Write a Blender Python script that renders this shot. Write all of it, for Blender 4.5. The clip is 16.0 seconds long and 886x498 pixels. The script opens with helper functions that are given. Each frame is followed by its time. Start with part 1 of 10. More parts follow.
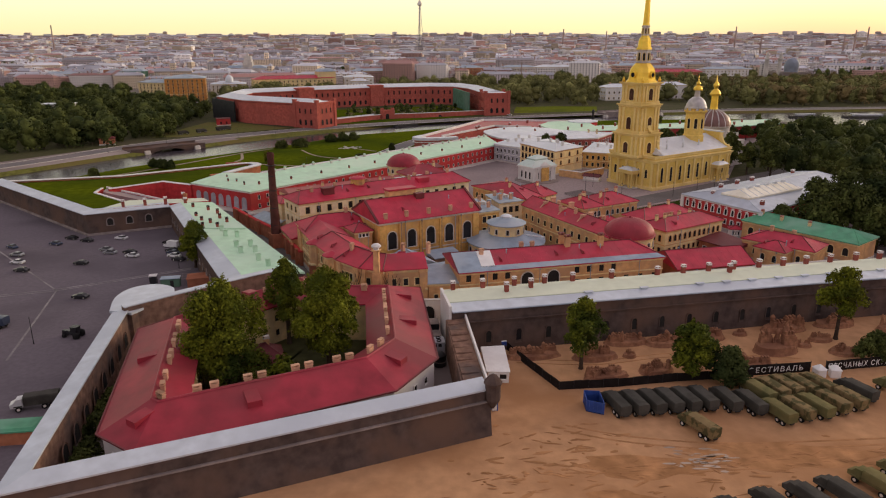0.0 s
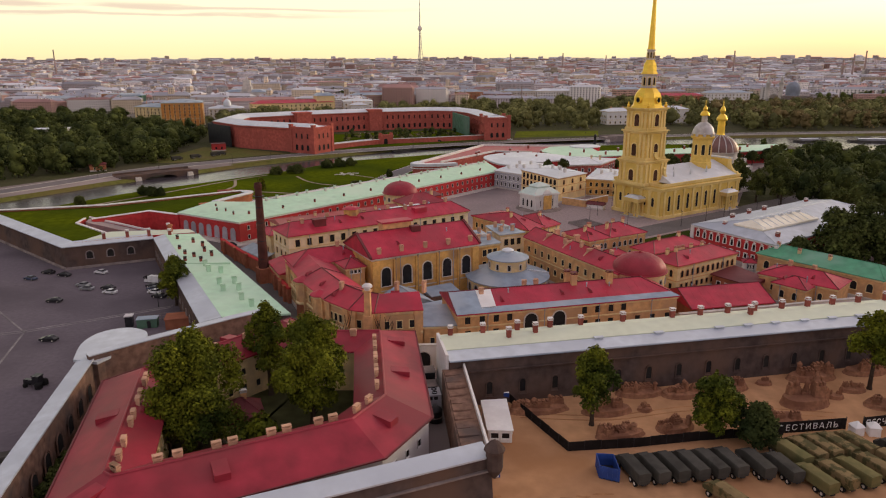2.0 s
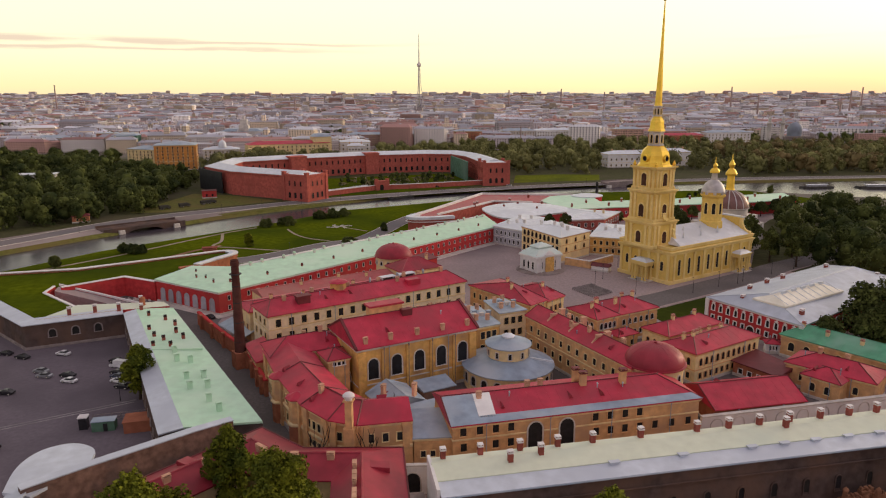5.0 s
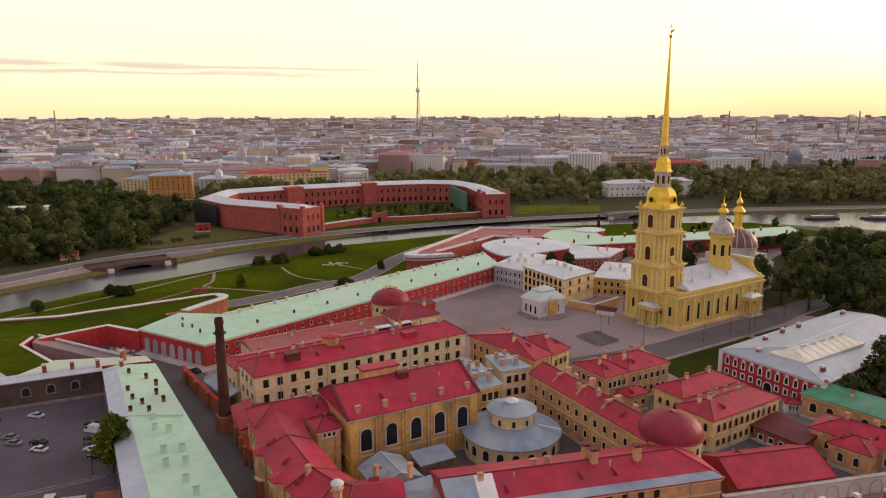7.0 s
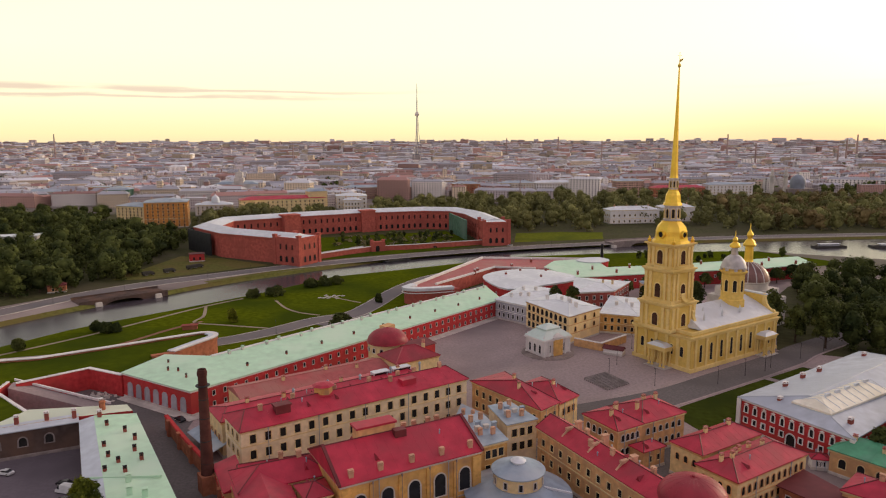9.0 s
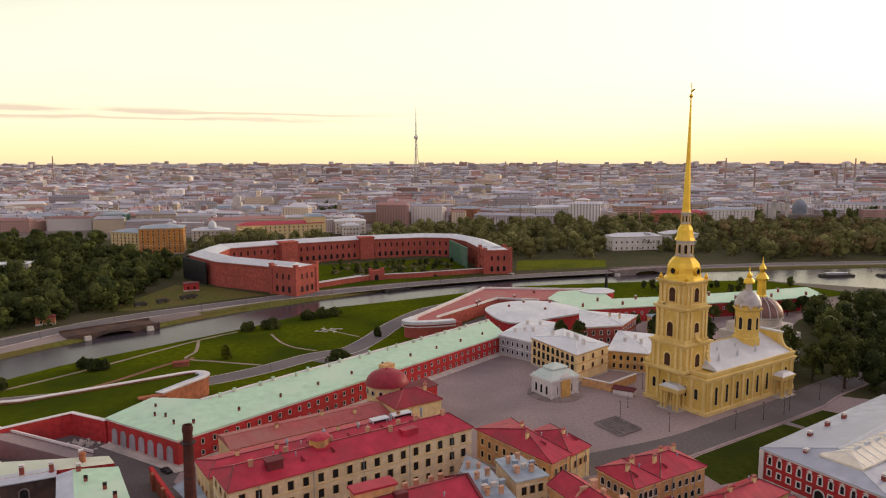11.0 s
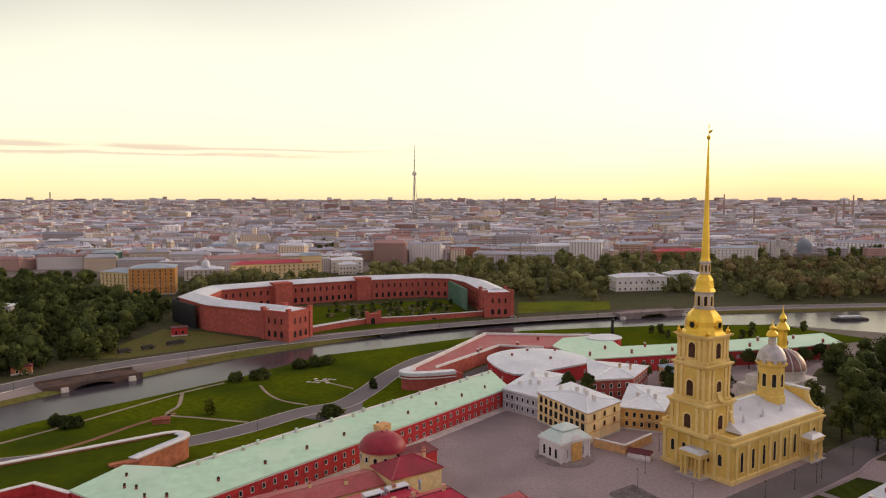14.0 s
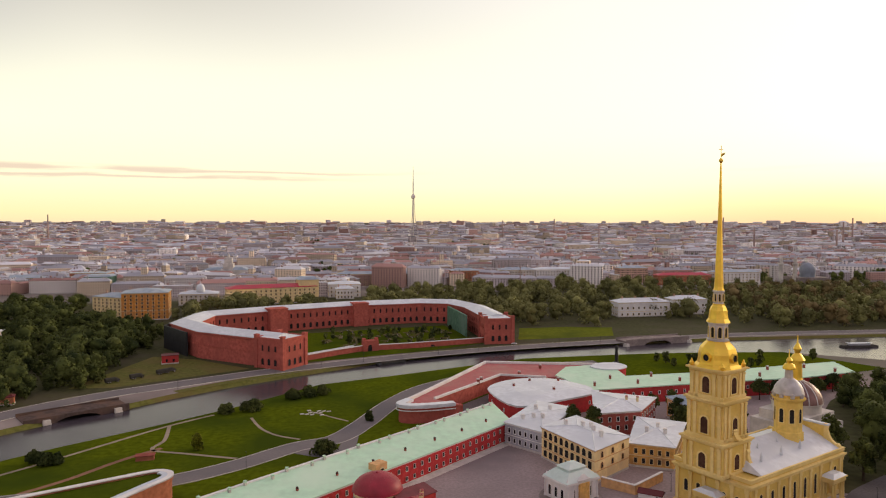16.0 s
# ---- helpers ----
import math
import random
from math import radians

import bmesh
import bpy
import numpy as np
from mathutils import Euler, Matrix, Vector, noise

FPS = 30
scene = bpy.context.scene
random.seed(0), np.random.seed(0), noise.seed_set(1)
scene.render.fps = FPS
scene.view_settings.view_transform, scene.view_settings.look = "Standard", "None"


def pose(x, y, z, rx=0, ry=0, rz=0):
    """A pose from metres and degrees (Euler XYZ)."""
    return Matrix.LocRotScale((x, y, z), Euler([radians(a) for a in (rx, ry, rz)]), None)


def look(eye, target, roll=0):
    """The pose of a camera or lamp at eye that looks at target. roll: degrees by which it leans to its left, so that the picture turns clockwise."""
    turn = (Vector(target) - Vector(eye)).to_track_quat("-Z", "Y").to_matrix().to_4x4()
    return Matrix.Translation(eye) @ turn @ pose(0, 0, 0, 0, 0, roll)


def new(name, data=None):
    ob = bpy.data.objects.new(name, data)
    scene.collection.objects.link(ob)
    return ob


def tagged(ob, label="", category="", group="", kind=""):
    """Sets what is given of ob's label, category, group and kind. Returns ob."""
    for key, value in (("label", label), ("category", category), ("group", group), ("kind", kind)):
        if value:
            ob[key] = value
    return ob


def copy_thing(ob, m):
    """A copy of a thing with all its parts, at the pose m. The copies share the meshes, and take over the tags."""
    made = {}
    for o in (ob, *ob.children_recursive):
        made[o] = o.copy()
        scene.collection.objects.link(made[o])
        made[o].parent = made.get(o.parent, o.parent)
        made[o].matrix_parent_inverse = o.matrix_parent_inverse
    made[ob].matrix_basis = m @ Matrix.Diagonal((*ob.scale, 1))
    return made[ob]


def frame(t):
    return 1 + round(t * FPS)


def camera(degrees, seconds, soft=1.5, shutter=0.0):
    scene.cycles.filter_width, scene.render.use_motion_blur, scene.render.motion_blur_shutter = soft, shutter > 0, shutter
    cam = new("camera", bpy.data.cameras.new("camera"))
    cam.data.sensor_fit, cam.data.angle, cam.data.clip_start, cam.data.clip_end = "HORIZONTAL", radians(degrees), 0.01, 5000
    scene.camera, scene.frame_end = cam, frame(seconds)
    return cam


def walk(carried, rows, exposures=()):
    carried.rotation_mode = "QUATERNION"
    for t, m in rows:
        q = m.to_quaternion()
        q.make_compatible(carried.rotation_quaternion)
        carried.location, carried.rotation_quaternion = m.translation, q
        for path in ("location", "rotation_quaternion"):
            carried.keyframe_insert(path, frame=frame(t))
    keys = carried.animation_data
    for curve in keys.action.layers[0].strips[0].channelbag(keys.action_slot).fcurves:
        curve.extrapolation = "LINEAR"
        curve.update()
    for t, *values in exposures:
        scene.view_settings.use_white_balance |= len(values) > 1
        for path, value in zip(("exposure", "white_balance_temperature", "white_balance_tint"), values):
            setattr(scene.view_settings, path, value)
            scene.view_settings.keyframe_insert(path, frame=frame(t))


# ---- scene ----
cam = camera(65.5, 16.0, soft=1.15)
PATH = [
    (0, pose(0.01, 0.00, 69.60, 72.939, 0.086, 0.155)),
    (0.5, pose(0.28, 3.66, 69.57, 73.452, 0.109, 0.178)),
    (1, pose(0.51, 7.11, 69.52, 73.904, 0.128, 0.178)),
    (1.5, pose(0.70, 10.72, 69.56, 74.392, 0.133, 0.177)),
    (2, pose(0.86, 14.11, 69.73, 74.786, 0.128, 0.178)),
    (2.5, pose(1.04, 17.64, 70.28, 75.204, 0.103, 0.160)),
    (3, pose(1.29, 21.30, 71.42, 75.622, 0.060, 0.149)),
    (3.5, pose(1.56, 25.20, 73.09, 76.113, 0.042, 0.147)),
    (4, pose(1.85, 28.92, 74.93, 76.537, 0.035, 0.152)),
    (6.5, pose(2.46, 46.57, 84.77, 78.820, 0.119, 0.045)),
    (7, pose(2.44, 49.91, 85.73, 79.276, 0.140, 0.028)),
    (7.5, pose(2.39, 53.34, 86.62, 79.728, 0.154, 0.027)),
    (8, pose(2.33, 56.73, 87.49, 80.205, 0.152, 0.008)),
    (8.5, pose(2.21, 60.07, 88.36, 80.646, 0.155, -0.010)),
    (9, pose(2.07, 63.33, 89.25, 81.115, 0.147, -0.047)),
    (11.5, pose(0.22, 78.80, 93.88, 83.416, 0.036, -0.198)),
    (12, pose(0.04, 82.07, 94.56, 83.938, 0.022, -0.234)),
    (12.5, pose(-0.11, 85.27, 95.17, 84.416, 0.011, -0.259)),
    (13, pose(-0.22, 88.49, 95.67, 84.889, 0.005, -0.271)),
    (13.5, pose(-0.27, 91.64, 96.09, 85.332, -0.005, -0.292)),
    (14, pose(-0.28, 94.90, 96.44, 85.838, -0.027, -0.319)),
    (14.5, pose(-0.30, 98.02, 96.75, 86.302, -0.056, -0.332)),
    (15, pose(-0.31, 101.07, 97.04, 86.803, -0.074, -0.367)),
    (15.5, pose(-0.35, 104.09, 97.27, 87.229, -0.079, -0.387)),
    (16, pose(-0.40, 107.19, 97.48, 87.714, -0.072, -0.417)),
]
walk(cam, PATH)

# ---- light ----
scene.view_settings.exposure = 0.075
world = bpy.data.worlds.new("dawn_sky")
scene.world = world
world.use_nodes = True


def build_world():
    nt = world.node_tree
    nt.nodes.clear()
    N, L = nt.nodes.new, nt.links.new
    out, bg = N("ShaderNodeOutputWorld"), N("ShaderNodeBackground")
    sky = N("ShaderNodeTexSky")
    sky.sky_type, sky.sun_disc = "NISHITA", False
    sky.sun_elevation, sky.sun_rotation = radians(9), radians(58)
    sky.dust_density = 3.0
    tc, sep = N("ShaderNodeTexCoord"), N("ShaderNodeSeparateXYZ")
    L(tc.outputs["Generated"], sep.inputs[0])
    ramp = N("ShaderNodeValToRGB")
    L(sep.outputs["Z"], ramp.inputs[0])
    el = ramp.color_ramp.elements
    stops = [(0.0, (1.0, 0.79, 0.46)), (0.012, (1.0, 0.88, 0.48)), (0.05, (1.0, 0.94, 0.63)), (0.12, (1.0, 0.955, 0.69)),
             (0.30, (0.86, 0.79, 0.69)), (0.6, (0.61, 0.49, 0.53)), (1.0, (0.51, 0.415, 0.475))]
    el[0].position, el[0].color = stops[0][0], (*stops[0][1], 1)
    el[1].position, el[1].color = stops[-1][0], (*stops[-1][1], 1)
    for p, c in stops[1:-1]:
        el.new(p).color = (*c, 1)
    # long thin cloud bars low in the sky, thicker away from the glow, and a broad grey veil higher up on that side
    def calc(kind, x, y=0.0, z=0.0):
        n = N("ShaderNodeMath")
        n.operation = kind
        for k, v in enumerate((x, y, z)):
            if isinstance(v, (int, float)):
                n.inputs[k].default_value = v
            else:
                L(v, n.inputs[k])
        return n.outputs[0]

    def fade(value, lo, hi):
        n = N("ShaderNodeMapRange")
        n.interpolation_type = "SMOOTHSTEP"
        n.inputs["From Min"].default_value, n.inputs["From Max"].default_value = lo, hi
        L(value, n.inputs["Value"])
        return n.outputs[0]

    def blend(amount, under_, colour):
        n = N("ShaderNodeMix")
        n.data_type = "RGBA"
        n.inputs[7].default_value = (*colour, 1)
        L(amount, n.inputs[0])
        L(under_, n.inputs[6])
        return n.outputs[2]

    mp = N("ShaderNodeMapping")
    mp.inputs["Scale"].default_value = (5.0, 5.0, 70)
    L(tc.outputs["Generated"], mp.inputs[0])
    cl = N("ShaderNodeTexNoise")
    cl.inputs["Scale"].default_value, cl.inputs["Detail"].default_value = 1.5, 6
    L(mp.outputs[0], cl.inputs[0])
    ragged = calc("MULTIPLY", calc("SUBTRACT", cl.outputs["Fac"], 0.5), 0.016)
    height = calc("ADD", sep.outputs["Z"], ragged)
    streak = ramp.outputs[0]
    for mid, wide, side_lo, side_hi, amount in ((0.0685, 0.0045, 0.03, -0.22, 0.85), (0.0600, 0.0035, -0.06, -0.28, 0.8), (0.070, 0.003, 0.30, 0.45, 0.15)):
        bar = fade(calc("ABSOLUTE", calc("SUBTRACT", height, mid)), wide, wide * 0.15)
        bar = calc("MULTIPLY", bar, fade(sep.outputs["X"], side_lo, side_hi))
        bar = calc("MULTIPLY", bar, fade(cl.outputs["Fac"], 0.22, 0.48))
        streak = blend(calc("MULTIPLY", bar, amount), streak, (0.74, 0.55, 0.44))
    veil = calc("MULTIPLY", fade(sep.outputs["Z"], 0.17, 0.33), fade(sep.outputs["X"], 0.25, -0.40))
    streak = blend(calc("MULTIPLY", veil, 0.8), streak, (0.52, 0.47, 0.37))
    # darker sky added, mostly out of view left, to dim the mirrored water
    unseen_dim = calc("MULTIPLY", fade(sep.outputs["Z"], 0.12, 0.26), fade(sep.outputs["X"], -0.38, -0.75))
    streak = blend(calc("MULTIPLY", unseen_dim, 0.9), streak, (0.30, 0.275, 0.285))
    # rosy glow along the horizon towards the sun
    glow = calc("MULTIPLY", fade(sep.outputs["X"], 0.22, 0.55), fade(sep.outputs["Z"], 0.085, 0.0))
    streak = blend(calc("MULTIPLY", glow, 0.8), streak, (0.88, 0.52, 0.31))
    # the half of the sky away from the dawn is cooler and dimmer
    away = N("ShaderNodeMapRange")
    away.inputs["From Min"].default_value, away.inputs["From Max"].default_value = 0.35, -0.7
    away.inputs["To Max"].default_value = 0.75
    L(sep.outputs["Y"], away.inputs["Value"])
    cool = N("ShaderNodeMix")
    cool.data_type = "RGBA"
    cool.inputs[7].default_value = (0.56, 0.445, 0.49, 1)
    L(away.outputs[0], cool.inputs[0])
    L(streak, cool.inputs[6])
    dim = N("ShaderNodeVectorMath")
    dim.operation = "SCALE"
    dim.inputs["Scale"].default_value = 0.05
    L(sky.outputs[0], dim.inputs[0])
    add = N("ShaderNodeVectorMath")
    L(dim.outputs[0], add.inputs[0])
    L(cool.outputs[2], add.inputs[1])
    L(add.outputs[0], bg.inputs["Color"])
    bg.inputs["Strength"].default_value = 1.0
    L(bg.outputs[0], out.inputs[0])


build_world()
sun = new("sun", bpy.data.lights.new("sun", "SUN"))
sun.data.energy, sun.data.angle, sun.data.color = 1.1, radians(14), (1.0, 0.80, 0.58)
sun.matrix_world = look((300, 190, 75), (0, 0, 0))

# ---- materials ----


def material(name, color, rough=0.8, metal=0.0, var=0.25, grain=0.6, stain=0.05, bump=0.2, other=None, island=0.0, seam=0.0, spec=0.3, rand=0.0, mask=(0.45, 0.65)):
    """Base colour broken by fine grain and by broad stains towards `other`; relief from the grain; optional seams and spread per island."""
    m = bpy.data.materials.new(name)
    m.use_nodes = True
    nt = m.node_tree
    N, L = nt.nodes.new, nt.links.new
    b = nt.nodes["Principled BSDF"]
    b.inputs["Roughness"].default_value, b.inputs["Metallic"].default_value = rough, metal
    b.inputs["Specular IOR Level"].default_value = spec if rough < 0.72 else min(spec, 0.06)
    geo = N("ShaderNodeNewGeometry")
    n1, n2 = N("ShaderNodeTexNoise"), N("ShaderNodeTexNoise")
    for n, s, d in ((n1, grain, 6), (n2, stain, 4)):
        n.inputs["Scale"].default_value, n.inputs["Detail"].default_value = s, d
        L(geo.outputs["Position"], n.inputs["Vector"])
    c = Vector(color)
    dark, light = c * (1 - var), c * (1 + var)
    ramp = N("ShaderNodeMix")
    ramp.data_type = "RGBA"
    ramp.inputs[6].default_value, ramp.inputs[7].default_value = (*dark, 1), (*light, 1)
    spread = N("ShaderNodeMapRange")
    spread.inputs["From Min"].default_value, spread.inputs["From Max"].default_value = 0.3, 0.7
    L(n1.outputs["Fac"], spread.inputs["Value"])
    value = spread.outputs[0]
    for amount, node in ((island, geo.outputs["Random Per Island"]), (rand, N("ShaderNodeObjectInfo").outputs["Random"])):
        if amount:
            mixer = N("ShaderNodeMix")
            mixer.inputs[0].default_value = amount
            L(value, mixer.inputs[2])
            L(node, mixer.inputs[3])
            value = mixer.outputs[0]
    L(value, ramp.inputs[0])
    o = Vector(other) if other else c * 0.72
    sm = N("ShaderNodeMapRange")
    sm.inputs["From Min"].default_value, sm.inputs["From Max"].default_value = mask
    L(n2.outputs["Fac"], sm.inputs["Value"])
    stains = N("ShaderNodeMix")
    stains.data_type = "RGBA"
    stains.inputs[7].default_value = (*o, 1)
    L(sm.outputs[0], stains.inputs[0])
    L(ramp.outputs[2], stains.inputs[6])
    L(stains.outputs[2], b.inputs["Base Color"])
    height = n1.outputs["Fac"]
    if seam:
        w = N("ShaderNodeTexWave")
        w.inputs["Scale"].default_value, w.inputs["Distortion"].default_value = seam, 0.3
        w.bands_direction = "DIAGONAL"
        L(geo.outputs["Position"], w.inputs["Vector"])
        both = N("ShaderNodeMath")
        L(w.outputs["Fac"], both.inputs[0])
        L(n1.outputs["Fac"], both.inputs[1])
        height = both.outputs[0]
    if bump:
        bm_ = N("ShaderNodeBump")
        bm_.inputs["Strength"].default_value, bm_.inputs["Distance"].default_value = bump, 0.3
        L(height, bm_.inputs["Height"])
        L(bm_.outputs[0], b.inputs["Normal"])
    return m


RED_ROOF = material("red_tin_roof", (0.435, 0.026, 0.056), 0.5, 0, 0.20, 0.3, 0.09, 0.12, (0.32, 0.032, 0.052), spec=0.3, mask=(0.5, 0.7))
OLD_RED_ROOF = material("dulled_red_roof", (0.295, 0.023, 0.041), 0.5, 0, 0.24, 0.25, 0.05, 0.12, (0.205, 0.030, 0.038), spec=0.3)
GLAZED = material("whitewashed_glazing", (0.82, 0.78, 0.65), 0.5, 0, 0.1, 0.5, 0.1, 0.05, (0.70, 0.66, 0.52), spec=0.4)
# pale base colour: the puddles' wet sheen is painted into it
PUDDLE = material("sheen_puddle", (0.46, 0.34, 0.25), 0.25, 0, 0.1, 0.5, 0.1, 0.02, spec=0.5)
FLUE = material("flue_pink_plaster", (0.60, 0.36, 0.24), 0.9, 0, 0.15, 1.0, 0.2, 0.15)
BENCH_WOOD = material("grey_bench_wood", (0.30, 0.265, 0.255), 0.9, 0, 0.2, 1.0, 0.3, 0.1)
PARK_LAWN = material("park_lawn", (0.13, 0.15, 0.02), 0.95, 0, 0.2, 0.3, 0.03, 0.1, (0.09, 0.11, 0.02), spec=0.0)
MINT_ROOF = material("pale_mint_roof", (0.55, 0.66, 0.62), 0.6, 0, 0.08, 0.5, 0.1, 0.1, (0.62, 0.68, 0.66))
ROSE_BRICK = material("rose_brick", (0.36, 0.10, 0.085), 0.9, 0, 0.2, 0.7, 0.1, 0.2, (0.28, 0.085, 0.07))
# pale steel: distance haze on the mast is put into the colour
STEEL = material("hazy_steel", (0.72, 0.66, 0.60), 0.7, 0, 0.2, 0.1, 0.02, 0)
# skyline stacks lightened, their faintness in the haze put into the colour
FAR_BRICK = material("hazed_stack_brick", (0.42, 0.31, 0.28), 0.9, 0, 0.2, 0.1, 0.02, 0)
GUARD_ROOF = material("broad_grey_metal_roof", (0.455, 0.495, 0.565), 0.5, 0.1, 0.14, 0.3, 0.05, 0.12, (0.40, 0.44, 0.51), spec=0.4)
# darker copy of the lawn grass; its shade is put into the base colour
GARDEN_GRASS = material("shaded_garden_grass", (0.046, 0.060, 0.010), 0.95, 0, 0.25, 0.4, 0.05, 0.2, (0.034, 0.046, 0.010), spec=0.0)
PINK_ROOF = material("faded_red_roof", (0.38, 0.085, 0.085), 0.6, 0, 0.15, 0.4, 0.08, 0.15, (0.36, 0.14, 0.12))
DARK_RED_ROOF = material("dark_red_roof", (0.16, 0.03, 0.035), 0.6, 0, 0.2, 0.4, 0.08, 0.15)
GREEN_ROOF = material("pale_green_roof", (0.47, 0.70, 0.51), 0.6, 0, 0.09, 0.35, 0.05, 0.12, (0.55, 0.73, 0.56))
CREAM_ROOF = material("cream_green_roof", (0.62, 0.66, 0.52), 0.6, 0, 0.06, 0.35, 0.05, 0.12, (0.56, 0.62, 0.50))
DEEP_GREEN_ROOF = material("green_tin_roof", (0.085, 0.31, 0.175), 0.55, 0, 0.2, 0.4, 0.08, 0.15, (0.17, 0.36, 0.25))
GREY_ROOF = material("grey_zinc_roof", (0.27, 0.335, 0.415), 0.5, 0.15, 0.22, 0.3, 0.09, 0.15, (0.38, 0.42, 0.47), spec=0.4)
WHITE_ROOF = material("pale_metal_roof", (0.63, 0.66, 0.705), 0.5, 0.1, 0.12, 0.4, 0.06, 0.15, (0.55, 0.58, 0.63), spec=0.5)
CAP_METAL = material("dull_pale_metal", (0.53, 0.575, 0.64), 0.5, 0.1, 0.12, 0.4, 0.06, 0.15, (0.46, 0.50, 0.57), spec=0.5)
OCHRE = material("ochre_plaster", (0.64, 0.38, 0.18), 0.9, 0, 0.20, 0.6, 0.16, 0.2, (0.47, 0.29, 0.17), mask=(0.48, 0.72))
CREAM = material("cream_plaster", (0.74, 0.58, 0.31), 0.9, 0, 0.14, 0.8, 0.18, 0.2, (0.58, 0.46, 0.29), mask=(0.48, 0.72))
PALE_CREAM = material("pale_cream_plaster", (0.80, 0.67, 0.46), 0.9, 0, 0.12, 0.7, 0.2, 0.2, (0.64, 0.52, 0.35), mask=(0.48, 0.72))
YELLOW_CREAM = material("yellow_cream_plaster", (0.84, 0.66, 0.35), 0.9, 0, 0.1, 0.7, 0.15, 0.15, (0.72, 0.56, 0.32))
GOLD_OCHRE = material("deep_yellow_plaster", (0.68, 0.405, 0.13), 0.9, 0, 0.22, 0.8, 0.2, 0.2, (0.40, 0.24, 0.12), mask=(0.46, 0.68))
ORANGE_PLASTER = material("orange_plaster", (0.58, 0.25, 0.065), 0.9, 0, 0.15, 0.5, 0.1, 0.1, (0.48, 0.22, 0.08))
CHURCH = material("church_yellow_plaster", (0.72, 0.515, 0.145), 0.9, 0, 0.10, 0.8, 0.1, 0.15, (0.64, 0.43, 0.10))
CHURCH_TRIM = material("pale_yellow_stone", (0.79, 0.61, 0.25), 0.85, 0, 0.08, 0.8, 0.1, 0.15, (0.68, 0.50, 0.17))
WHITE = material("white_plaster", (0.74, 0.72, 0.70), 0.85, 0, 0.06, 0.7, 0.1, 0.15, (0.64, 0.61, 0.60))
PALE_GREY = material("pale_grey_plaster", (0.44, 0.44, 0.48), 0.9, 0, 0.1, 0.7, 0.1, 0.15)
LIGHT_STONE = material("light_stone", (0.58, 0.54, 0.50), 0.85, 0, 0.12, 0.6, 0.1, 0.2)
RED_WALL = material("red_plaster_wall", (0.48, 0.050, 0.052), 0.9, 0, 0.2, 0.6, 0.1, 0.2, (0.38, 0.055, 0.05))
BRICK_RED = material("red_brick", (0.44, 0.115, 0.088), 0.95, 0, 0.24, 0.5, 0.06, 0.3, (0.36, 0.10, 0.078))
BRICK_ORANGE = material("orange_brick", (0.40, 0.155, 0.085), 0.95, 0, 0.25, 0.6, 0.12, 0.3, (0.30, 0.115, 0.07))
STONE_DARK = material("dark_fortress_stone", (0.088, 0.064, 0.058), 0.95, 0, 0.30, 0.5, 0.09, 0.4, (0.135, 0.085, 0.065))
BRICK_OLD = material("weathered_brick", (0.22, 0.13, 0.095), 0.95, 0, 0.35, 0.7, 0.14, 0.4, (0.12, 0.09, 0.08))
# near-black; on arches, niches and openings it paints their unlit depth
DARK = material("near_black", (0.03, 0.028, 0.027), 0.9, 0, 0.2, 1.0, 0.2, 0.1)
GLASS = material("window_glass", (0.022, 0.022, 0.025), 0.2, 0, 0.3, 2.0, 0.5, 0.0, spec=0.3, rand=0.6)
BELFRY = material("brown_belfry_louvre", (0.085, 0.045, 0.030), 0.9, 0, 0.3, 1.0, 0.3, 0.1)
GOLD = material("gilded_metal", (0.90, 0.62, 0.09), 0.42, 0.8, 0.10, 0.8, 0.2, 0.05, (0.82, 0.54, 0.08))
DOME_SILVER = material("silver_dome", (0.52, 0.50, 0.50), 0.5, 0.25, 0.15, 0.6, 0.2, 0.05)
DOME_BROWN = material("brown_metal_dome", (0.20, 0.11, 0.10), 0.4, 0.4, 0.15, 0.5, 0.2, 0.05)
ASPHALT = material("dark_asphalt", (0.150, 0.128, 0.146), 0.95, 0, 0.10, 0.9, 0.03, 0.05, (0.105, 0.090, 0.104))
PAVING = material("plaza_setts", (0.335, 0.268, 0.264), 0.95, 0, 0.16, 0.9, 0.02, 0.15, (0.222, 0.186, 0.188))
STREET = material("street_setts", (0.15, 0.135, 0.135), 0.95, 0, 0.18, 1.2, 0.04, 0.15, (0.12, 0.11, 0.108))
ROAD = material("worn_asphalt", (0.19, 0.17, 0.17), 0.95, 0, 0.12, 1.2, 0.04, 0.1, (0.155, 0.145, 0.15))
SAND = material("beach_sand", (0.49, 0.275, 0.145), 0.95, 0, 0.14, 0.35, 0.045, 0.35, (0.36, 0.185, 0.09))
WET_SAND = material("churned_sand", (0.40, 0.205, 0.095), 0.95, 0, 0.3, 0.3, 0.08, 0.4, (0.29, 0.145, 0.065))
CASTLE_SAND = material("packed_sand", (0.30, 0.15, 0.088), 0.95, 0, 0.3, 1.2, 0.25, 0.5, (0.21, 0.10, 0.062))
GRASS = material("lawn_grass", (0.080, 0.102, 0.006), 0.95, 0, 0.26, 0.35, 0.02, 0.2, (0.044, 0.064, 0.007), spec=0.0, mask=(0.42, 0.64))
BANK = material("rough_bank_grass", (0.115, 0.115, 0.03), 0.95, 0, 0.3, 0.4, 0.04, 0.3, (0.14, 0.11, 0.04))
# dark earth tone, with the shade under the crowns put into it
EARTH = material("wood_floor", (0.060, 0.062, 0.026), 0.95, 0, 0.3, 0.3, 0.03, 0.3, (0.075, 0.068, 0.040))
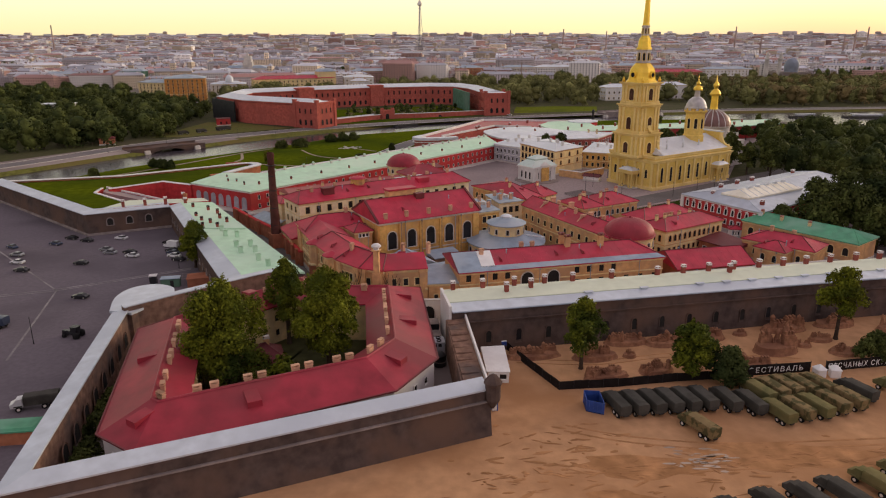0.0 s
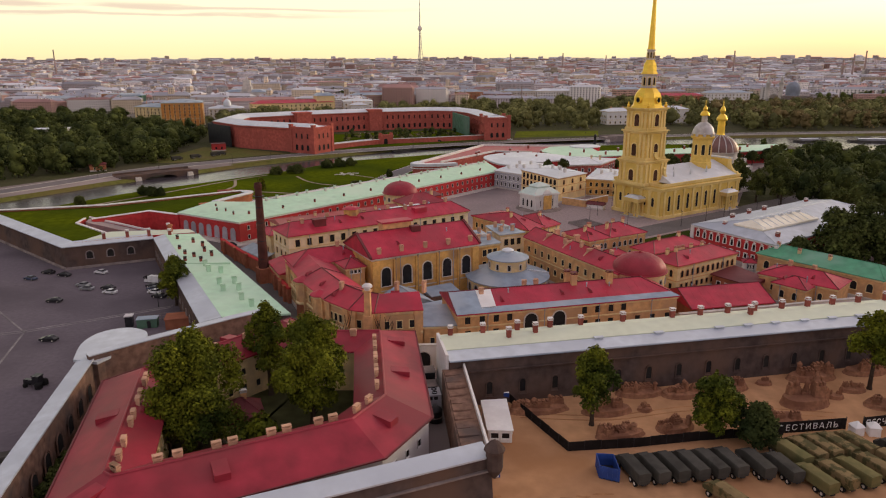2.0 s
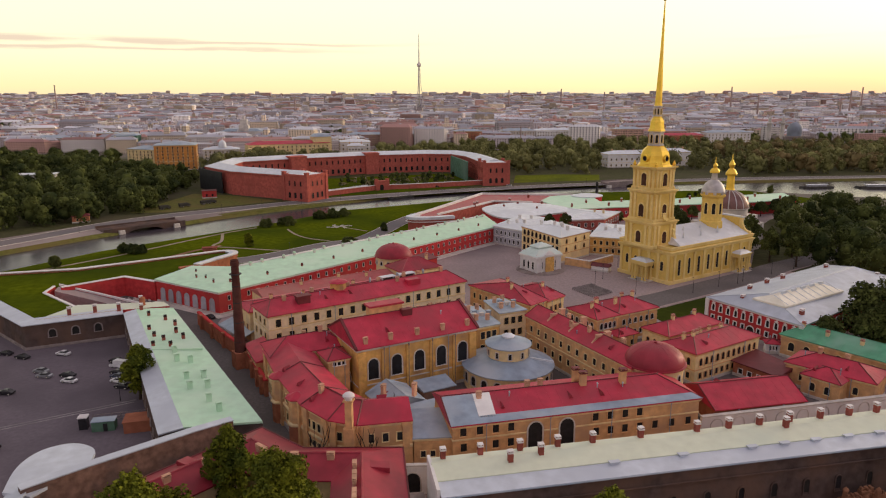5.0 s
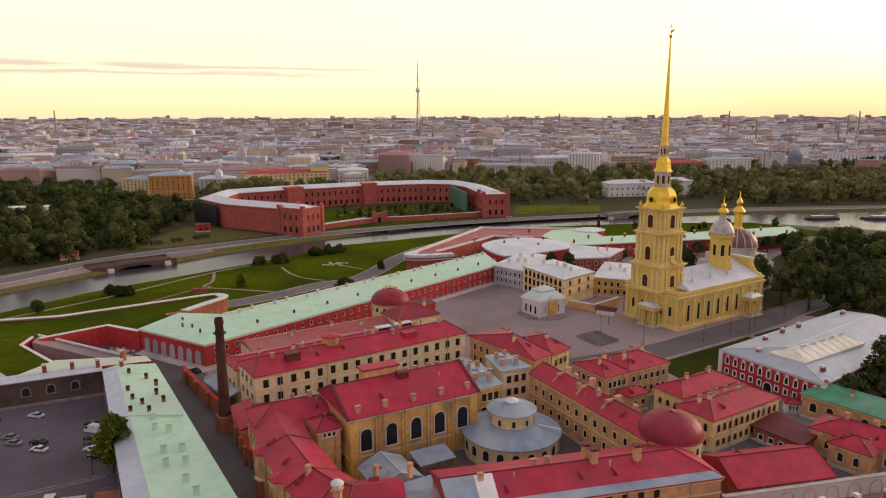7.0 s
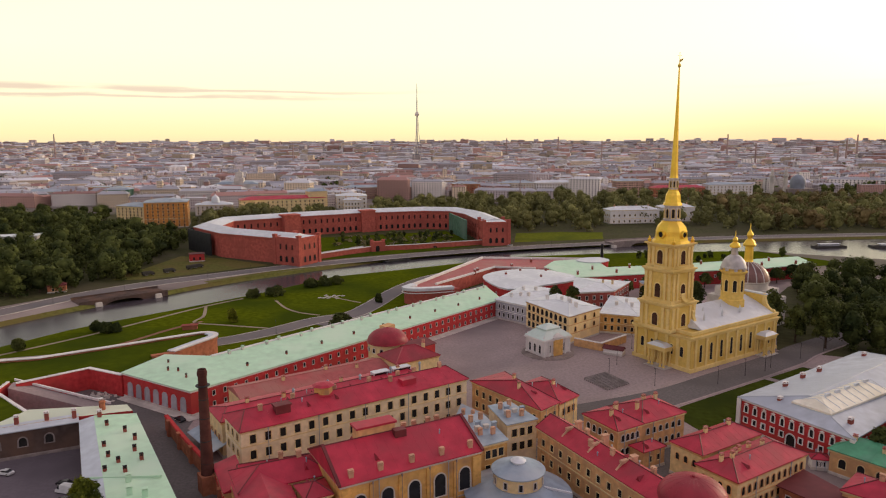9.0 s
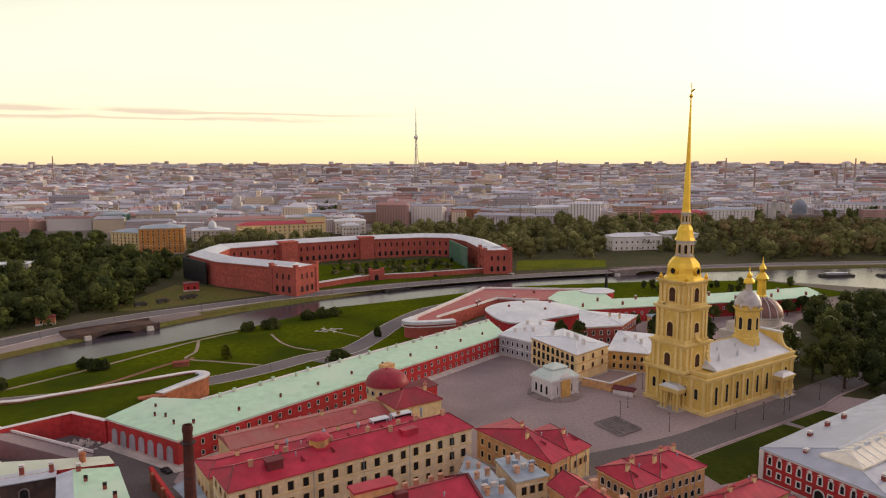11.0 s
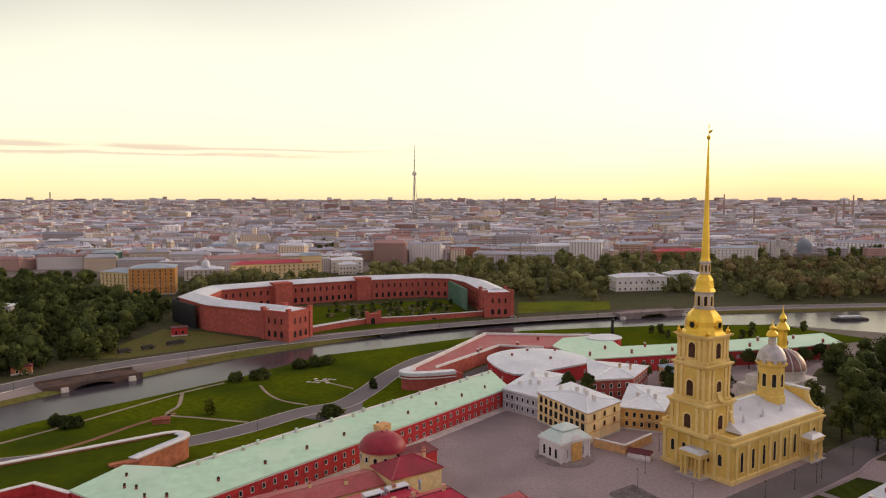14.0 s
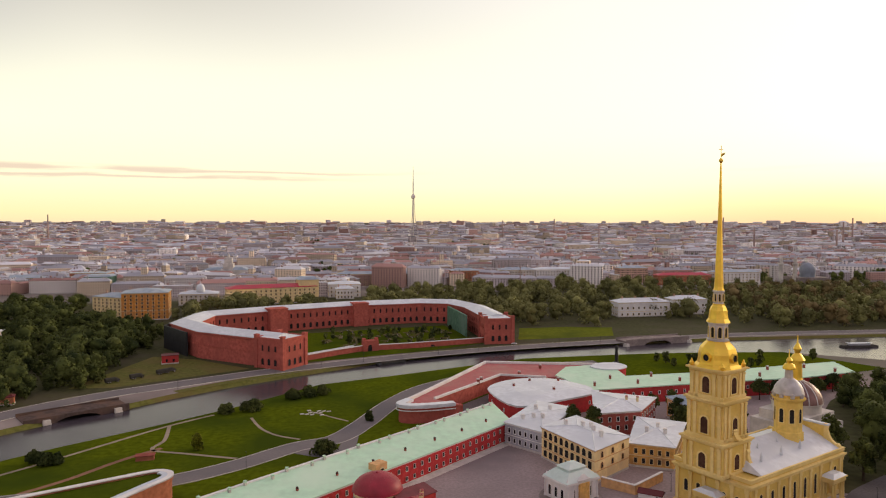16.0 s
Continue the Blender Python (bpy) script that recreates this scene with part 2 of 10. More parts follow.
TOWN_GROUND = material("town_ground", (0.24, 0.20, 0.19), 0.95, 0, 0.3, 0.02, 0.004, 0.0, (0.12, 0.115, 0.085))
PATH_SAND = material("gravel_path", (0.33, 0.27, 0.20), 0.95, 0, 0.12, 0.8, 0.08, 0.1)
ROAD_LINE = material("worn_line_paint", (0.26, 0.24, 0.24), 0.9, 0, 0.3, 0.6, 0.1, 0.05, (0.17, 0.155, 0.16))
PATH_BRICK = material("reddish_path", (0.26, 0.14, 0.09), 0.95, 0, 0.15, 0.8, 0.08, 0.1)
LEAF = material("linden_leaves", (0.126, 0.138, 0.012), 0.75, 0, 0.85, 0.3, 0.10, 0, (0.036, 0.055, 0.010), island=0.55, spec=0.06)
LEAF_DARK = material("dark_leaves", (0.080, 0.094, 0.026), 0.8, 0, 0.8, 0.25, 0.06, 0.0, (0.026, 0.038, 0.013), island=0.5, spec=0.06)
# both park leaf colours are lightened, with distance haze put into them
LEAF_RUST = material("warm_wood_leaves", (0.20, 0.150, 0.066), 0.8, 0, 0.5, 0.22, 0.04, 0.0, (0.100, 0.082, 0.036), island=0.5, spec=0.06)
LEAF_PARK = material("olive_park_leaves", (0.185, 0.182, 0.066), 0.8, 0, 0.5, 0.22, 0.04, 0.0, (0.110, 0.112, 0.045), island=0.5, spec=0.06)
BARK = material("bark", (0.07, 0.05, 0.038), 0.95, 0, 0.3, 1.5, 0.3, 0.5)
CANVAS_GREY = material("grey_canvas", (0.070, 0.066, 0.058), 0.9, 0, 0.25, 0.7, 0.3, 0.3, rand=0.5)
CANVAS_OLIVE = material("olive_canvas", (0.165, 0.140, 0.062), 0.9, 0, 0.25, 0.7, 0.3, 0.3, (0.12, 0.115, 0.05), rand=0.5)
CAMO = material("camouflage_canvas", (0.205, 0.148, 0.074), 0.9, 0, 0.15, 0.9, 0.55, 0.3, (0.085, 0.075, 0.035), rand=0.3, mask=(0.47, 0.54))
TYRE = material("tyre_rubber", (0.02, 0.02, 0.02), 0.9, 0, 0.2, 2, 0.5, 0.1)
BLUE = material("blue_paint", (0.03, 0.075, 0.30), 0.5, 0, 0.15, 1, 0.3, 0.1)
BLACK_MESH = material("black_fabric", (0.022, 0.018, 0.017), 0.9, 0, 0.3, 1.2, 0.3, 0.2)
WHITE_PAINT = material("white_paint", (0.80, 0.79, 0.78), 0.6, 0, 0.05, 1, 0.2, 0.1, (0.72, 0.70, 0.69))
CAR_WHITE = material("white_car_paint", (0.70, 0.70, 0.71), 0.3, 0, 0.05, 1, 0.3, 0, spec=0.5)
CAR_BLACK = material("black_car_paint", (0.022, 0.022, 0.025), 0.25, 0, 0.1, 1, 0.3, 0, spec=0.5)
CAR_GREY = material("silver_car_paint", (0.32, 0.33, 0.35), 0.3, 0.4, 0.1, 1, 0.3, 0, spec=0.5)
CAR_BLUE = material("dark_blue_car_paint", (0.04, 0.055, 0.10), 0.3, 0, 0.1, 1, 0.3, 0, spec=0.5)
IRON = material("dark_iron", (0.04, 0.04, 0.042), 0.6, 0.5, 0.2, 1, 0.3, 0.1)
SCAFFOLD_NET = material("green_scaffold_net", (0.10, 0.19, 0.13), 0.9, 0, 0.25, 0.3, 0.05, 0.2, (0.14, 0.22, 0.17))
CHIM_BRICK = material("chimney_red_brick", (0.30, 0.09, 0.07), 0.95, 0, 0.2, 1.2, 0.3, 0.3)
STACK_BRICK = material("dark_stack_brick", (0.10, 0.042, 0.035), 0.95, 0, 0.25, 1.0, 0.25, 0.3)
WATER = material("strait_water", (0.050, 0.043, 0.054), 0.2, 0, 0.3, 0.12, 0.02, 0.12, (0.064, 0.055, 0.066), spec=0.32)
WATER.node_tree.nodes["Principled BSDF"].inputs["IOR"].default_value = 1.33
# tile blue greyed and lightened: the haze is put into the colour
DOME_BLUE = material("hazed_blue_tile_dome", (0.24, 0.27, 0.33), 0.6, 0, 0.15, 0.4, 0.1, 0.1)
GRANITE = material("granite", (0.27, 0.225, 0.21), 0.85, 0, 0.2, 0.7, 0.15, 0.2)


def town_wall(name, color):
    """Plaster front of a far house with rows of small dark windows, floor by floor."""
    m = material(name, color, 0.9, 0, 0.5, 0.02, 0.006, 0, tuple(c * 0.7 for c in color), island=0.85)
    nt = m.node_tree
    N, L = nt.nodes.new, nt.links.new
    b = nt.nodes["Principled BSDF"]
    base = b.inputs["Base Color"].links[0].from_socket
    geo, sep = N("ShaderNodeNewGeometry"), N("ShaderNodeSeparateXYZ")
    L(geo.outputs["Position"], sep.inputs[0])

    def op(kind, a, v):
        n = N("ShaderNodeMath")
        n.operation = kind
        for k, s in enumerate((a, v)):
            if isinstance(s, (int, float)):
                n.inputs[k].default_value = s
            else:
                L(s, n.inputs[k])
        return n.outputs[0]

    u = op("ADD", op("MULTIPLY", sep.outputs["X"], 0.30), op("MULTIPLY", sep.outputs["Y"], 0.24))
    cols = op("LESS_THAN", op("FRACT", u, 0), 0.36)
    rows = op("LESS_THAN", op("FRACT", op("DIVIDE", sep.outputs["Z"], 3.4), 0), 0.55)
    mix = N("ShaderNodeMix")
    mix.data_type = "RGBA"
    mix.inputs[7].default_value = (0.045, 0.04, 0.042, 1)
    L(op("MULTIPLY", cols, rows), mix.inputs[0])
    L(base, mix.inputs[6])
    L(mix.outputs[2], b.inputs["Base Color"])
    return m


# far fronts and roofs lightened; distance haze is put into these colours
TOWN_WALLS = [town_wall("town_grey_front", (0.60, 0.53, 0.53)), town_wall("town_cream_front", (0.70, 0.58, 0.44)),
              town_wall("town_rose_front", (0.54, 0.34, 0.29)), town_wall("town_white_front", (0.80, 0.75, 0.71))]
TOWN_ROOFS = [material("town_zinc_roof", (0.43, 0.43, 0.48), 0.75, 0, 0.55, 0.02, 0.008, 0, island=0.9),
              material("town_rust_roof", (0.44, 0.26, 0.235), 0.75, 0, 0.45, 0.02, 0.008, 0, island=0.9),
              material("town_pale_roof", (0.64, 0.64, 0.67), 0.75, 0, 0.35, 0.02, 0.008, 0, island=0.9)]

# ---- mesh helpers ----


class Shape:
    """Collects corners and faces, then becomes one mesh."""

    def __init__(self):
        self.v, self.f, self.m = [], [], []

    def add(self, pts, faces, mat=0):
        k = len(self.v)
        self.v += [tuple(p) for p in pts]
        for n, face in enumerate(faces):
            self.f.append(tuple(k + i for i in face))
            self.m.append(mat[n] if isinstance(mat, (list, tuple)) else mat)
        return self

    def box(self, x, y, z, sx, sy, sz, turn=0.0, mat=0, taper=1.0, bevel=0.0):
        """A box centred on x, y with its foot at z; taper narrows its top; bevel cuts the top edges."""
        c, s = math.cos(radians(turn)), math.sin(radians(turn))
        rings = [(1.0, z), (taper, z + sz)]
        if bevel:
            rings = [(1.0, z), (taper, z + sz - bevel), (taper * (1 - 2 * bevel / min(sx, sy)), z + sz)]
        pts = []
        for k, zz in rings:
            for a, b in ((-1, -1), (1, -1), (1, 1), (-1, 1)):
                px, py = a * sx / 2 * k, b * sy / 2 * k
                pts.append((x + px * c - py * s, y + px * s + py * c, zz))
        faces = [(3, 2, 1, 0)]
        for r in range(len(rings) - 1):
            faces += [(4 * r + i, 4 * r + (i + 1) % 4, 4 * r + 4 + (i + 1) % 4, 4 * r + 4 + i) for i in range(4)]
        k = 4 * (len(rings) - 1)
        faces.append((k, k + 1, k + 2, k + 3))
        return self.add(pts, faces, mat)

    def prism(self, poly, z0, z1, mat=0, top=None, grow=0.0):
        """A plan polygon (anticlockwise) raised from z0 to z1; grow: how far its foot spreads."""
        n = len(poly)
        low = offset(poly, -grow) if grow else poly
        pts = [(x, y, z0) for x, y in low] + [(x, y, z1) for x, y in poly]
        faces = [(i, (i + 1) % n, n + (i + 1) % n, n + i) for i in range(n)] + [tuple(range(n, 2 * n)), tuple(range(n - 1, -1, -1))]
        return self.add(pts, faces, [mat] * n + [mat if top is None else top, mat])

    def lathe(self, x, y, profile, n=24, mat=0, start=0.0, mats=None):
        """A profile of (radius, height) turned round the upright axis at x, y."""
        pts, faces, ms = [], [], []
        for r, z in profile:
            pts += [(x + r * math.cos(start + 2 * math.pi * i / n), y + r * math.sin(start + 2 * math.pi * i / n), z) for i in range(n)]
        for k in range(len(profile) - 1):
            for i in range(n):
                faces.append((k * n + i, k * n + (i + 1) % n, (k + 1) * n + (i + 1) % n, (k + 1) * n + i))
                ms.append(mats[k] if mats else mat)
        faces += [tuple(range(n - 1, -1, -1)), tuple((len(profile) - 1) * n + i for i in range(n))]
        ms += [ms[0], ms[-1]]
        return self.add(pts, faces, ms)

    def sweep(self, path, profile, closed=False, mat=0, mats=None, caps=True):
        """A closed cross-section of (offset to the left of the path, height) drawn along a plan path with mitred corners."""
        n, m = len(path), len(profile)
        pts, faces, ms = [], [], []
        for i in range(n):
            p = Vector(path[i])
            a = (p - Vector(path[i - 1])).normalized() if closed or i > 0 else None
            b = (Vector(path[(i + 1) % n]) - p).normalized() if closed or i < n - 1 else None
            a, b = a or b, b or a
            na, nb = Vector((-a.y, a.x)), Vector((-b.y, b.x))
            d = (na + nb).normalized()
            d = d / max(0.35, d.dot(na))
            pts += [(p.x + d.x * o, p.y + d.y * o, z) for o, z in profile]
        for i in range(n if closed else n - 1):
            j = (i + 1) % n
            for k in range(m):
                l = (k + 1) % m
                faces.append((i * m + k, i * m + l, j * m + l, j * m + k))
                ms.append(mats[k] if mats else mat)
        if caps and not closed:
            faces += [tuple(range(m - 1, -1, -1)), tuple((n - 1) * m + k for k in range(m))]
            ms += [mats[0] if mats else mat] * 2
        return self.add(pts, faces, ms)

    def mesh(self, name, mats, smooth=False):
        me = bpy.data.meshes.new(name)
        me.from_pydata(self.v, [], self.f)
        for mt in mats if isinstance(mats, (list, tuple)) else [mats]:
            me.materials.append(mt)
        me.polygons.foreach_set("material_index", self.m)
        if smooth:
            me.polygons.foreach_set("use_smooth", [True] * len(self.f))
        bm = bmesh.new()
        bm.from_mesh(me)
        bmesh.ops.recalc_face_normals(bm, faces=bm.faces)
        bm.to_mesh(me)
        bm.free()
        if smooth:
            me.set_sharp_from_angle(angle=radians(38))
        return me


def offset(poly, d):
    """A plan polygon (anticlockwise) drawn in by d on all sides."""
    out, n = [], len(poly)
    for i in range(n):
        p, a, b = Vector(poly[i]), Vector(poly[i - 1]), Vector(poly[(i + 1) % n])
        u, w = (p - a).normalized(), (b - p).normalized()
        nu, nw = Vector((-u.y, u.x)), Vector((-w.y, w.x))
        k = (nu + nw).normalized()
        k = k * (d / max(0.35, k.dot(nu)))
        out.append((p.x + k.x, p.y + k.y))
    return out


def smooth_line(pts, steps=6, closed=False):
    """Catmull-Rom curve through plan points."""
    out, n = [], len(pts)
    for i in range(n if closed else n - 1):
        get = (lambda k: pts[k % n]) if closed else (lambda k: pts[min(max(k, 0), n - 1)])
        p0, p1, p2, p3 = (Vector(get(i + k)) for k in (-1, 0, 1, 2))
        for s in range(steps):
            t = s / steps
            q = 0.5 * (2 * p1 + (p2 - p0) * t + (2 * p0 - 5 * p1 + 4 * p2 - p3) * t * t + (3 * p1 - p0 - 3 * p2 + p3) * t ** 3)
            out.append((q.x, q.y))
    if not closed:
        out.append(tuple(pts[-1]))
    return out


def rectangle(a, b, depth):
    """Four corners, anticlockwise, of a rectangle with the side a to b and its depth to the left of that side."""
    a, b = Vector(a), Vector(b)
    d = (b - a).normalized()
    n = Vector((-d.y, d.x)) * depth
    return [tuple(a), tuple(b), tuple(b + n), tuple(a + n)]


def thing(name, at, label, category, group="", kind=""):
    ob = new(name)
    ob.empty_display_size = 0.5
    ob.location = at if len(at) == 3 else (*at, 0)
    return tagged(ob, label, category, group, kind)


def under(ob, parent):
    """Parents ob, whose numbers are in world metres, under a thing or a part."""
    ob.parent = parent
    if parent.parent is None:
        ob.matrix_parent_inverse = Matrix.Translation(parent.location).inverted()
    return ob


def part(name, shape, mats, parent, label="", smooth=False):
    ob = new(name, shape if isinstance(shape, bpy.types.Mesh) else shape.mesh(name, mats, smooth))
    under(ob, parent)
    return tagged(ob, label)


def setting(name, shape, mats, label, smooth=False, kind="structure"):
    return tagged(new(name, shape.mesh(name, mats, smooth)), label, name.split("_")[0], kind=kind)


MESHES = {}


def window_mesh(w, h, arch=False, frame_mat=WHITE, surround=0.11, pane_mat=GLASS):
    """A window seen from outside: dark pane set between a raised surround, a cross bar and a sill; it looks to -y from its foot's middle."""
    key = (round(w, 2), round(h, 2), arch, frame_mat.name, surround, pane_mat.name)
    if key in MESHES:
        return MESHES[key]
    s = Shape()
    if arch:
        n, r = 8, w / 2
        top = [(r * math.cos(math.pi * i / n), h - r + r * math.sin(math.pi * i / n)) for i in range(n + 1)]
        ro = r + surround
        outer = [(ro * math.cos(math.pi * i / n), h - r + ro * math.sin(math.pi * i / n)) for i in range(n + 1)]
    else:
        top = [(w / 2, h), (-w / 2, h)]
        outer = [(w / 2 + surround, h + surround), (-w / 2 - surround, h + surround)]
    inner = [(w / 2, 0), *top, (-w / 2, 0)]
    rim = [(w / 2 + surround, -0.16), *outer, (-w / 2 - surround, -0.16)]
    k = len(inner)
    ring = [(i, (i + 1) % k, k + (i + 1) % k, k + i) for i in range(k)]
    pts = [(x, -0.04, z) for x, z in inner] + [(x, -0.16, z) for x, z in inner] + [(x, -0.16, z) for x, z in rim] + [(x, 0, z) for x, z in rim]
    pts[3 * k - 1], pts[2 * k] = (pts[3 * k - 1][0] - 0.08, -0.28, -0.16), (pts[2 * k][0] + 0.08, -0.28, -0.16)
    s.add(pts, [tuple(range(k))] + [tuple(k * r + i for i in f) for r in range(3) for f in ring], [1] + [0] * (3 * k))
    me = MESHES[key] = s.mesh("window", [frame_mat, pane_mat])
    return me


def facing(a, b):
    """Turn about z for a thing that looks to -y, to stand on the wall a to b (its outside to the right of that way)."""
    return math.degrees(math.atan2(b[1] - a[1], b[0] - a[0]))


def row_of(mesh, a, b, z, count, parent, margin=0.0, name="window", skip=(), proud=0.02, label=""):
    """Alike pieces in even steps along the outside of the wall a to b, a to b anticlockwise round the house."""
    a, b = Vector(a), Vector(b)
    d = (b - a).normalized()
    out = Vector((d.y, -d.x)) * proud
    length = (b - a).length - 2 * margin
    for i in range(count):
        if i in skip:
            continue
        p = a + d * (margin + length * (i + 0.5) / count) + out
        ob = new(name, mesh)
        ob.matrix_basis = pose(p.x, p.y, z, 0, 0, facing(a, b))
        under(ob, parent)
        tagged(ob, label)


def rib(s, p, q, wide, high):
    """A small three-sided bar from p to q, standing proud of a roof."""
    side = (q - p).cross(Vector((0, 0, 1)))
    side = side.normalized() * wide if side.length > 1e-6 else Vector((wide, 0, 0))
    up = Vector((0, 0, high))
    s.add([p - side, p + side, p + up, q - side, q + side, q + up], [(0, 1, 2), (3, 5, 4), (0, 2, 5, 3), (1, 4, 5, 2)])


def seams(s, slope, step=2.4):
    """Standing seams of sheet metal, up the slope of a flat roof face."""
    n = (slope[1] - slope[0]).cross(slope[2] - slope[0]).normalized()
    if abs(n.z) > 0.995:
        return
    along = n.cross(Vector((0, 0, 1))).normalized()
    us = [v.dot(along) for v in slope]
    u = math.floor(min(us) / step) * step + step * 0.5
    while u < max(us):
        cut = []
        for i, v in enumerate(slope):
            w = slope[(i + 1) % len(slope)]
            a, b = v.dot(along) - u, w.dot(along) - u
            if a * b < 0:
                cut.append(v.lerp(w, a / (a - b)))
        if len(cut) == 2 and (cut[0] - cut[1]).length > 0.6:
            rib(s, cut[0], cut[1], 0.025, 0.022)
        u += step


def roof_shape(c, h, kind, rise, over=0.5, thick=0.25, hip=None):
    """Roof over four plan corners; the ridge runs along the first side."""
    e = [Vector((*p, h)) for p in offset(c, -over)]
    s = Shape()
    lo = [v - Vector((0, 0, thick)) for v in e]
    sides = [(i, (i + 1) % 4, 4 + (i + 1) % 4, 4 + i) for i in range(4)]
    s.add([*lo, *e], [*sides, (3, 2, 1, 0)])
    up = Vector((0, 0, rise))
    m1, m2 = (e[0] + e[3]) / 2, (e[1] + e[2]) / 2
    if kind == "flat":
        s.add(e, [(0, 1, 2, 3)])
    elif kind == "shed":
        s.add([e[0], e[1], e[2] + up, e[3] + up, e[2], e[3]], [(0, 1, 2, 3), (3, 2, 4, 5), (1, 4, 2), (0, 3, 5)])
    elif kind == "half_hip":
        d = (m2 - m1).normalized()
        s.add([*e, m1 + up, m2 - d * hip + up], [(0, 1, 5, 4), (2, 3, 4, 5), (1, 2, 5), (3, 0, 4)])
    elif kind == "gable":
        s.add([*e, m1 + up, m2 + up], [(0, 1, 5, 4), (2, 3, 4, 5), (1, 2, 5), (3, 0, 4)])
    else:
        half = (e[3] - e[0]).length / 2 if hip is None else hip
        d = (m2 - m1).normalized()
        half = min(half, (m2 - m1).length * 0.46)
        s.add([*e, m1 + d * half + up, m2 - d * half + up], [(0, 1, 5, 4), (2, 3, 4, 5), (1, 2, 5), (3, 0, 4)])
    slopes = [f for f in s.f[5:] if all(s.v[i][2] > h - 0.01 for i in f)]
    s.slopes = [[Vector(s.v[i]) for i in f] for f in slopes]
    return s


def ridge_caps(slopes, h):
    """Bars over the hips and ridges of a roof."""
    s, seen = Shape(), set()
    for f in slopes:
        for p, q in zip(f, f[1:] + f[:1]):
            key = tuple(sorted((tuple(round(k, 2) for k in p), tuple(round(k, 2) for k in q))))
            if max(p.z, q.z) > h + 0.3 and (p - q).length > 0.5 and key not in seen:
                seen.add(key)
                rib(s, p, q, 0.17, 0.2)
    return s


def chimney_mesh(w, d, h, body, cap, capw=0.12):
    key = ("chim", w, d, h, body.name, cap.name)
    if key not in MESHES:
        s = Shape()
        s.box(0, 0, -1.2, w, d, h + 1.2, 0, 0)
        s.box(0, 0, h - 0.45, w + capw, d + capw, 0.12, 0, 0)
        s.box(0, 0, h, w + 2 * capw, d + 2 * capw, 0.2, 0, 1)
        for k in (-1, 1):
            s.box(k * w * 0.36, 0, h + 0.2, w * 0.16, d * 0.8, 0.28, 0, 0)
        s.box(0, 0, h + 0.48, w + 2 * capw, d + 2 * capw, 0.08, 0, 1)
        MESHES[key] = s.mesh("chimney", [body, cap])
    return MESHES[key]


def put(name, mesh, m, parent, label=""):
    ob = new(name, mesh)
    ob.matrix_basis = m
    under(ob, parent)
    return tagged(ob, label)


CAPS = {"red_tin_roof": DARK_RED_ROOF, "grey_zinc_roof": GREY_ROOF}
FIT = random.Random(12)


def roof_fittings(corners, h, rise, kind, parent):
    """Small dormer hatches, vent pipes and downpipes on a tin-roofed house."""
    if "hatch" not in MESHES:
        MESHES["hatch"] = Shape().add([(-0.6, -1.0, -0.5), (0.6, -1.0, -0.5), (0, -1.0, 0.55), (0, 1.3, 0.55), (-0.6, 1.0, -0.5), (0.6, 1.0, -0.5)],
                                      [(0, 1, 2), (0, 2, 3, 4), (1, 5, 3, 2)]).mesh("roof_hatch", OLD_RED_ROOF)
        MESHES["vent"] = Shape().lathe(0, 0, [(0.14, -0.6), (0.14, 1.0), (0.28, 1.05), (0.05, 1.35)], 8).mesh("vent_pipe", GREY_ROOF)
    a, b, c, d = (Vector(p) for p in corners)
    length = (b - a).length
    turn = facing(a, b)
    for i in range(max(1, int(length / 15))):
        along, low = FIT.uniform(0.2, 0.8), FIT.random() < 0.7
        across = FIT.uniform(0.2, 0.32) if low else FIT.uniform(0.68, 0.8)
        p = a.lerp(b, along).lerp(d.lerp(c, along), across)
        z = h + rise * (1 - abs(across - 0.5) * 2)
        put("roof_hatch", MESHES["hatch"], pose(p.x, p.y, z + 0.1, 0, 0, turn if low else turn + 180), parent)
        along = FIT.uniform(0.15, 0.85)
        p = a.lerp(b, along).lerp(d.lerp(c, along), across + 0.1)
        put("vent_pipe", MESHES["vent"], pose(p.x, p.y, h + rise * (1 - abs(across - 0.4) * 2), 0, 0, 0), parent)
    key = ("downpipe", round(h, 1))
    if key not in MESHES:
        MESHES[key] = Shape().lathe(0, -0.28, [(0.09, 0.2), (0.09, h - 0.9), (0.2, h - 0.6), (0.2, h - 0.35)], 6).mesh("downpipe", GREY_ROOF)
    row_of(MESHES[key], corners[0], corners[1], 0, max(2, int(length / 13)), parent, 0.0, "downpipe")


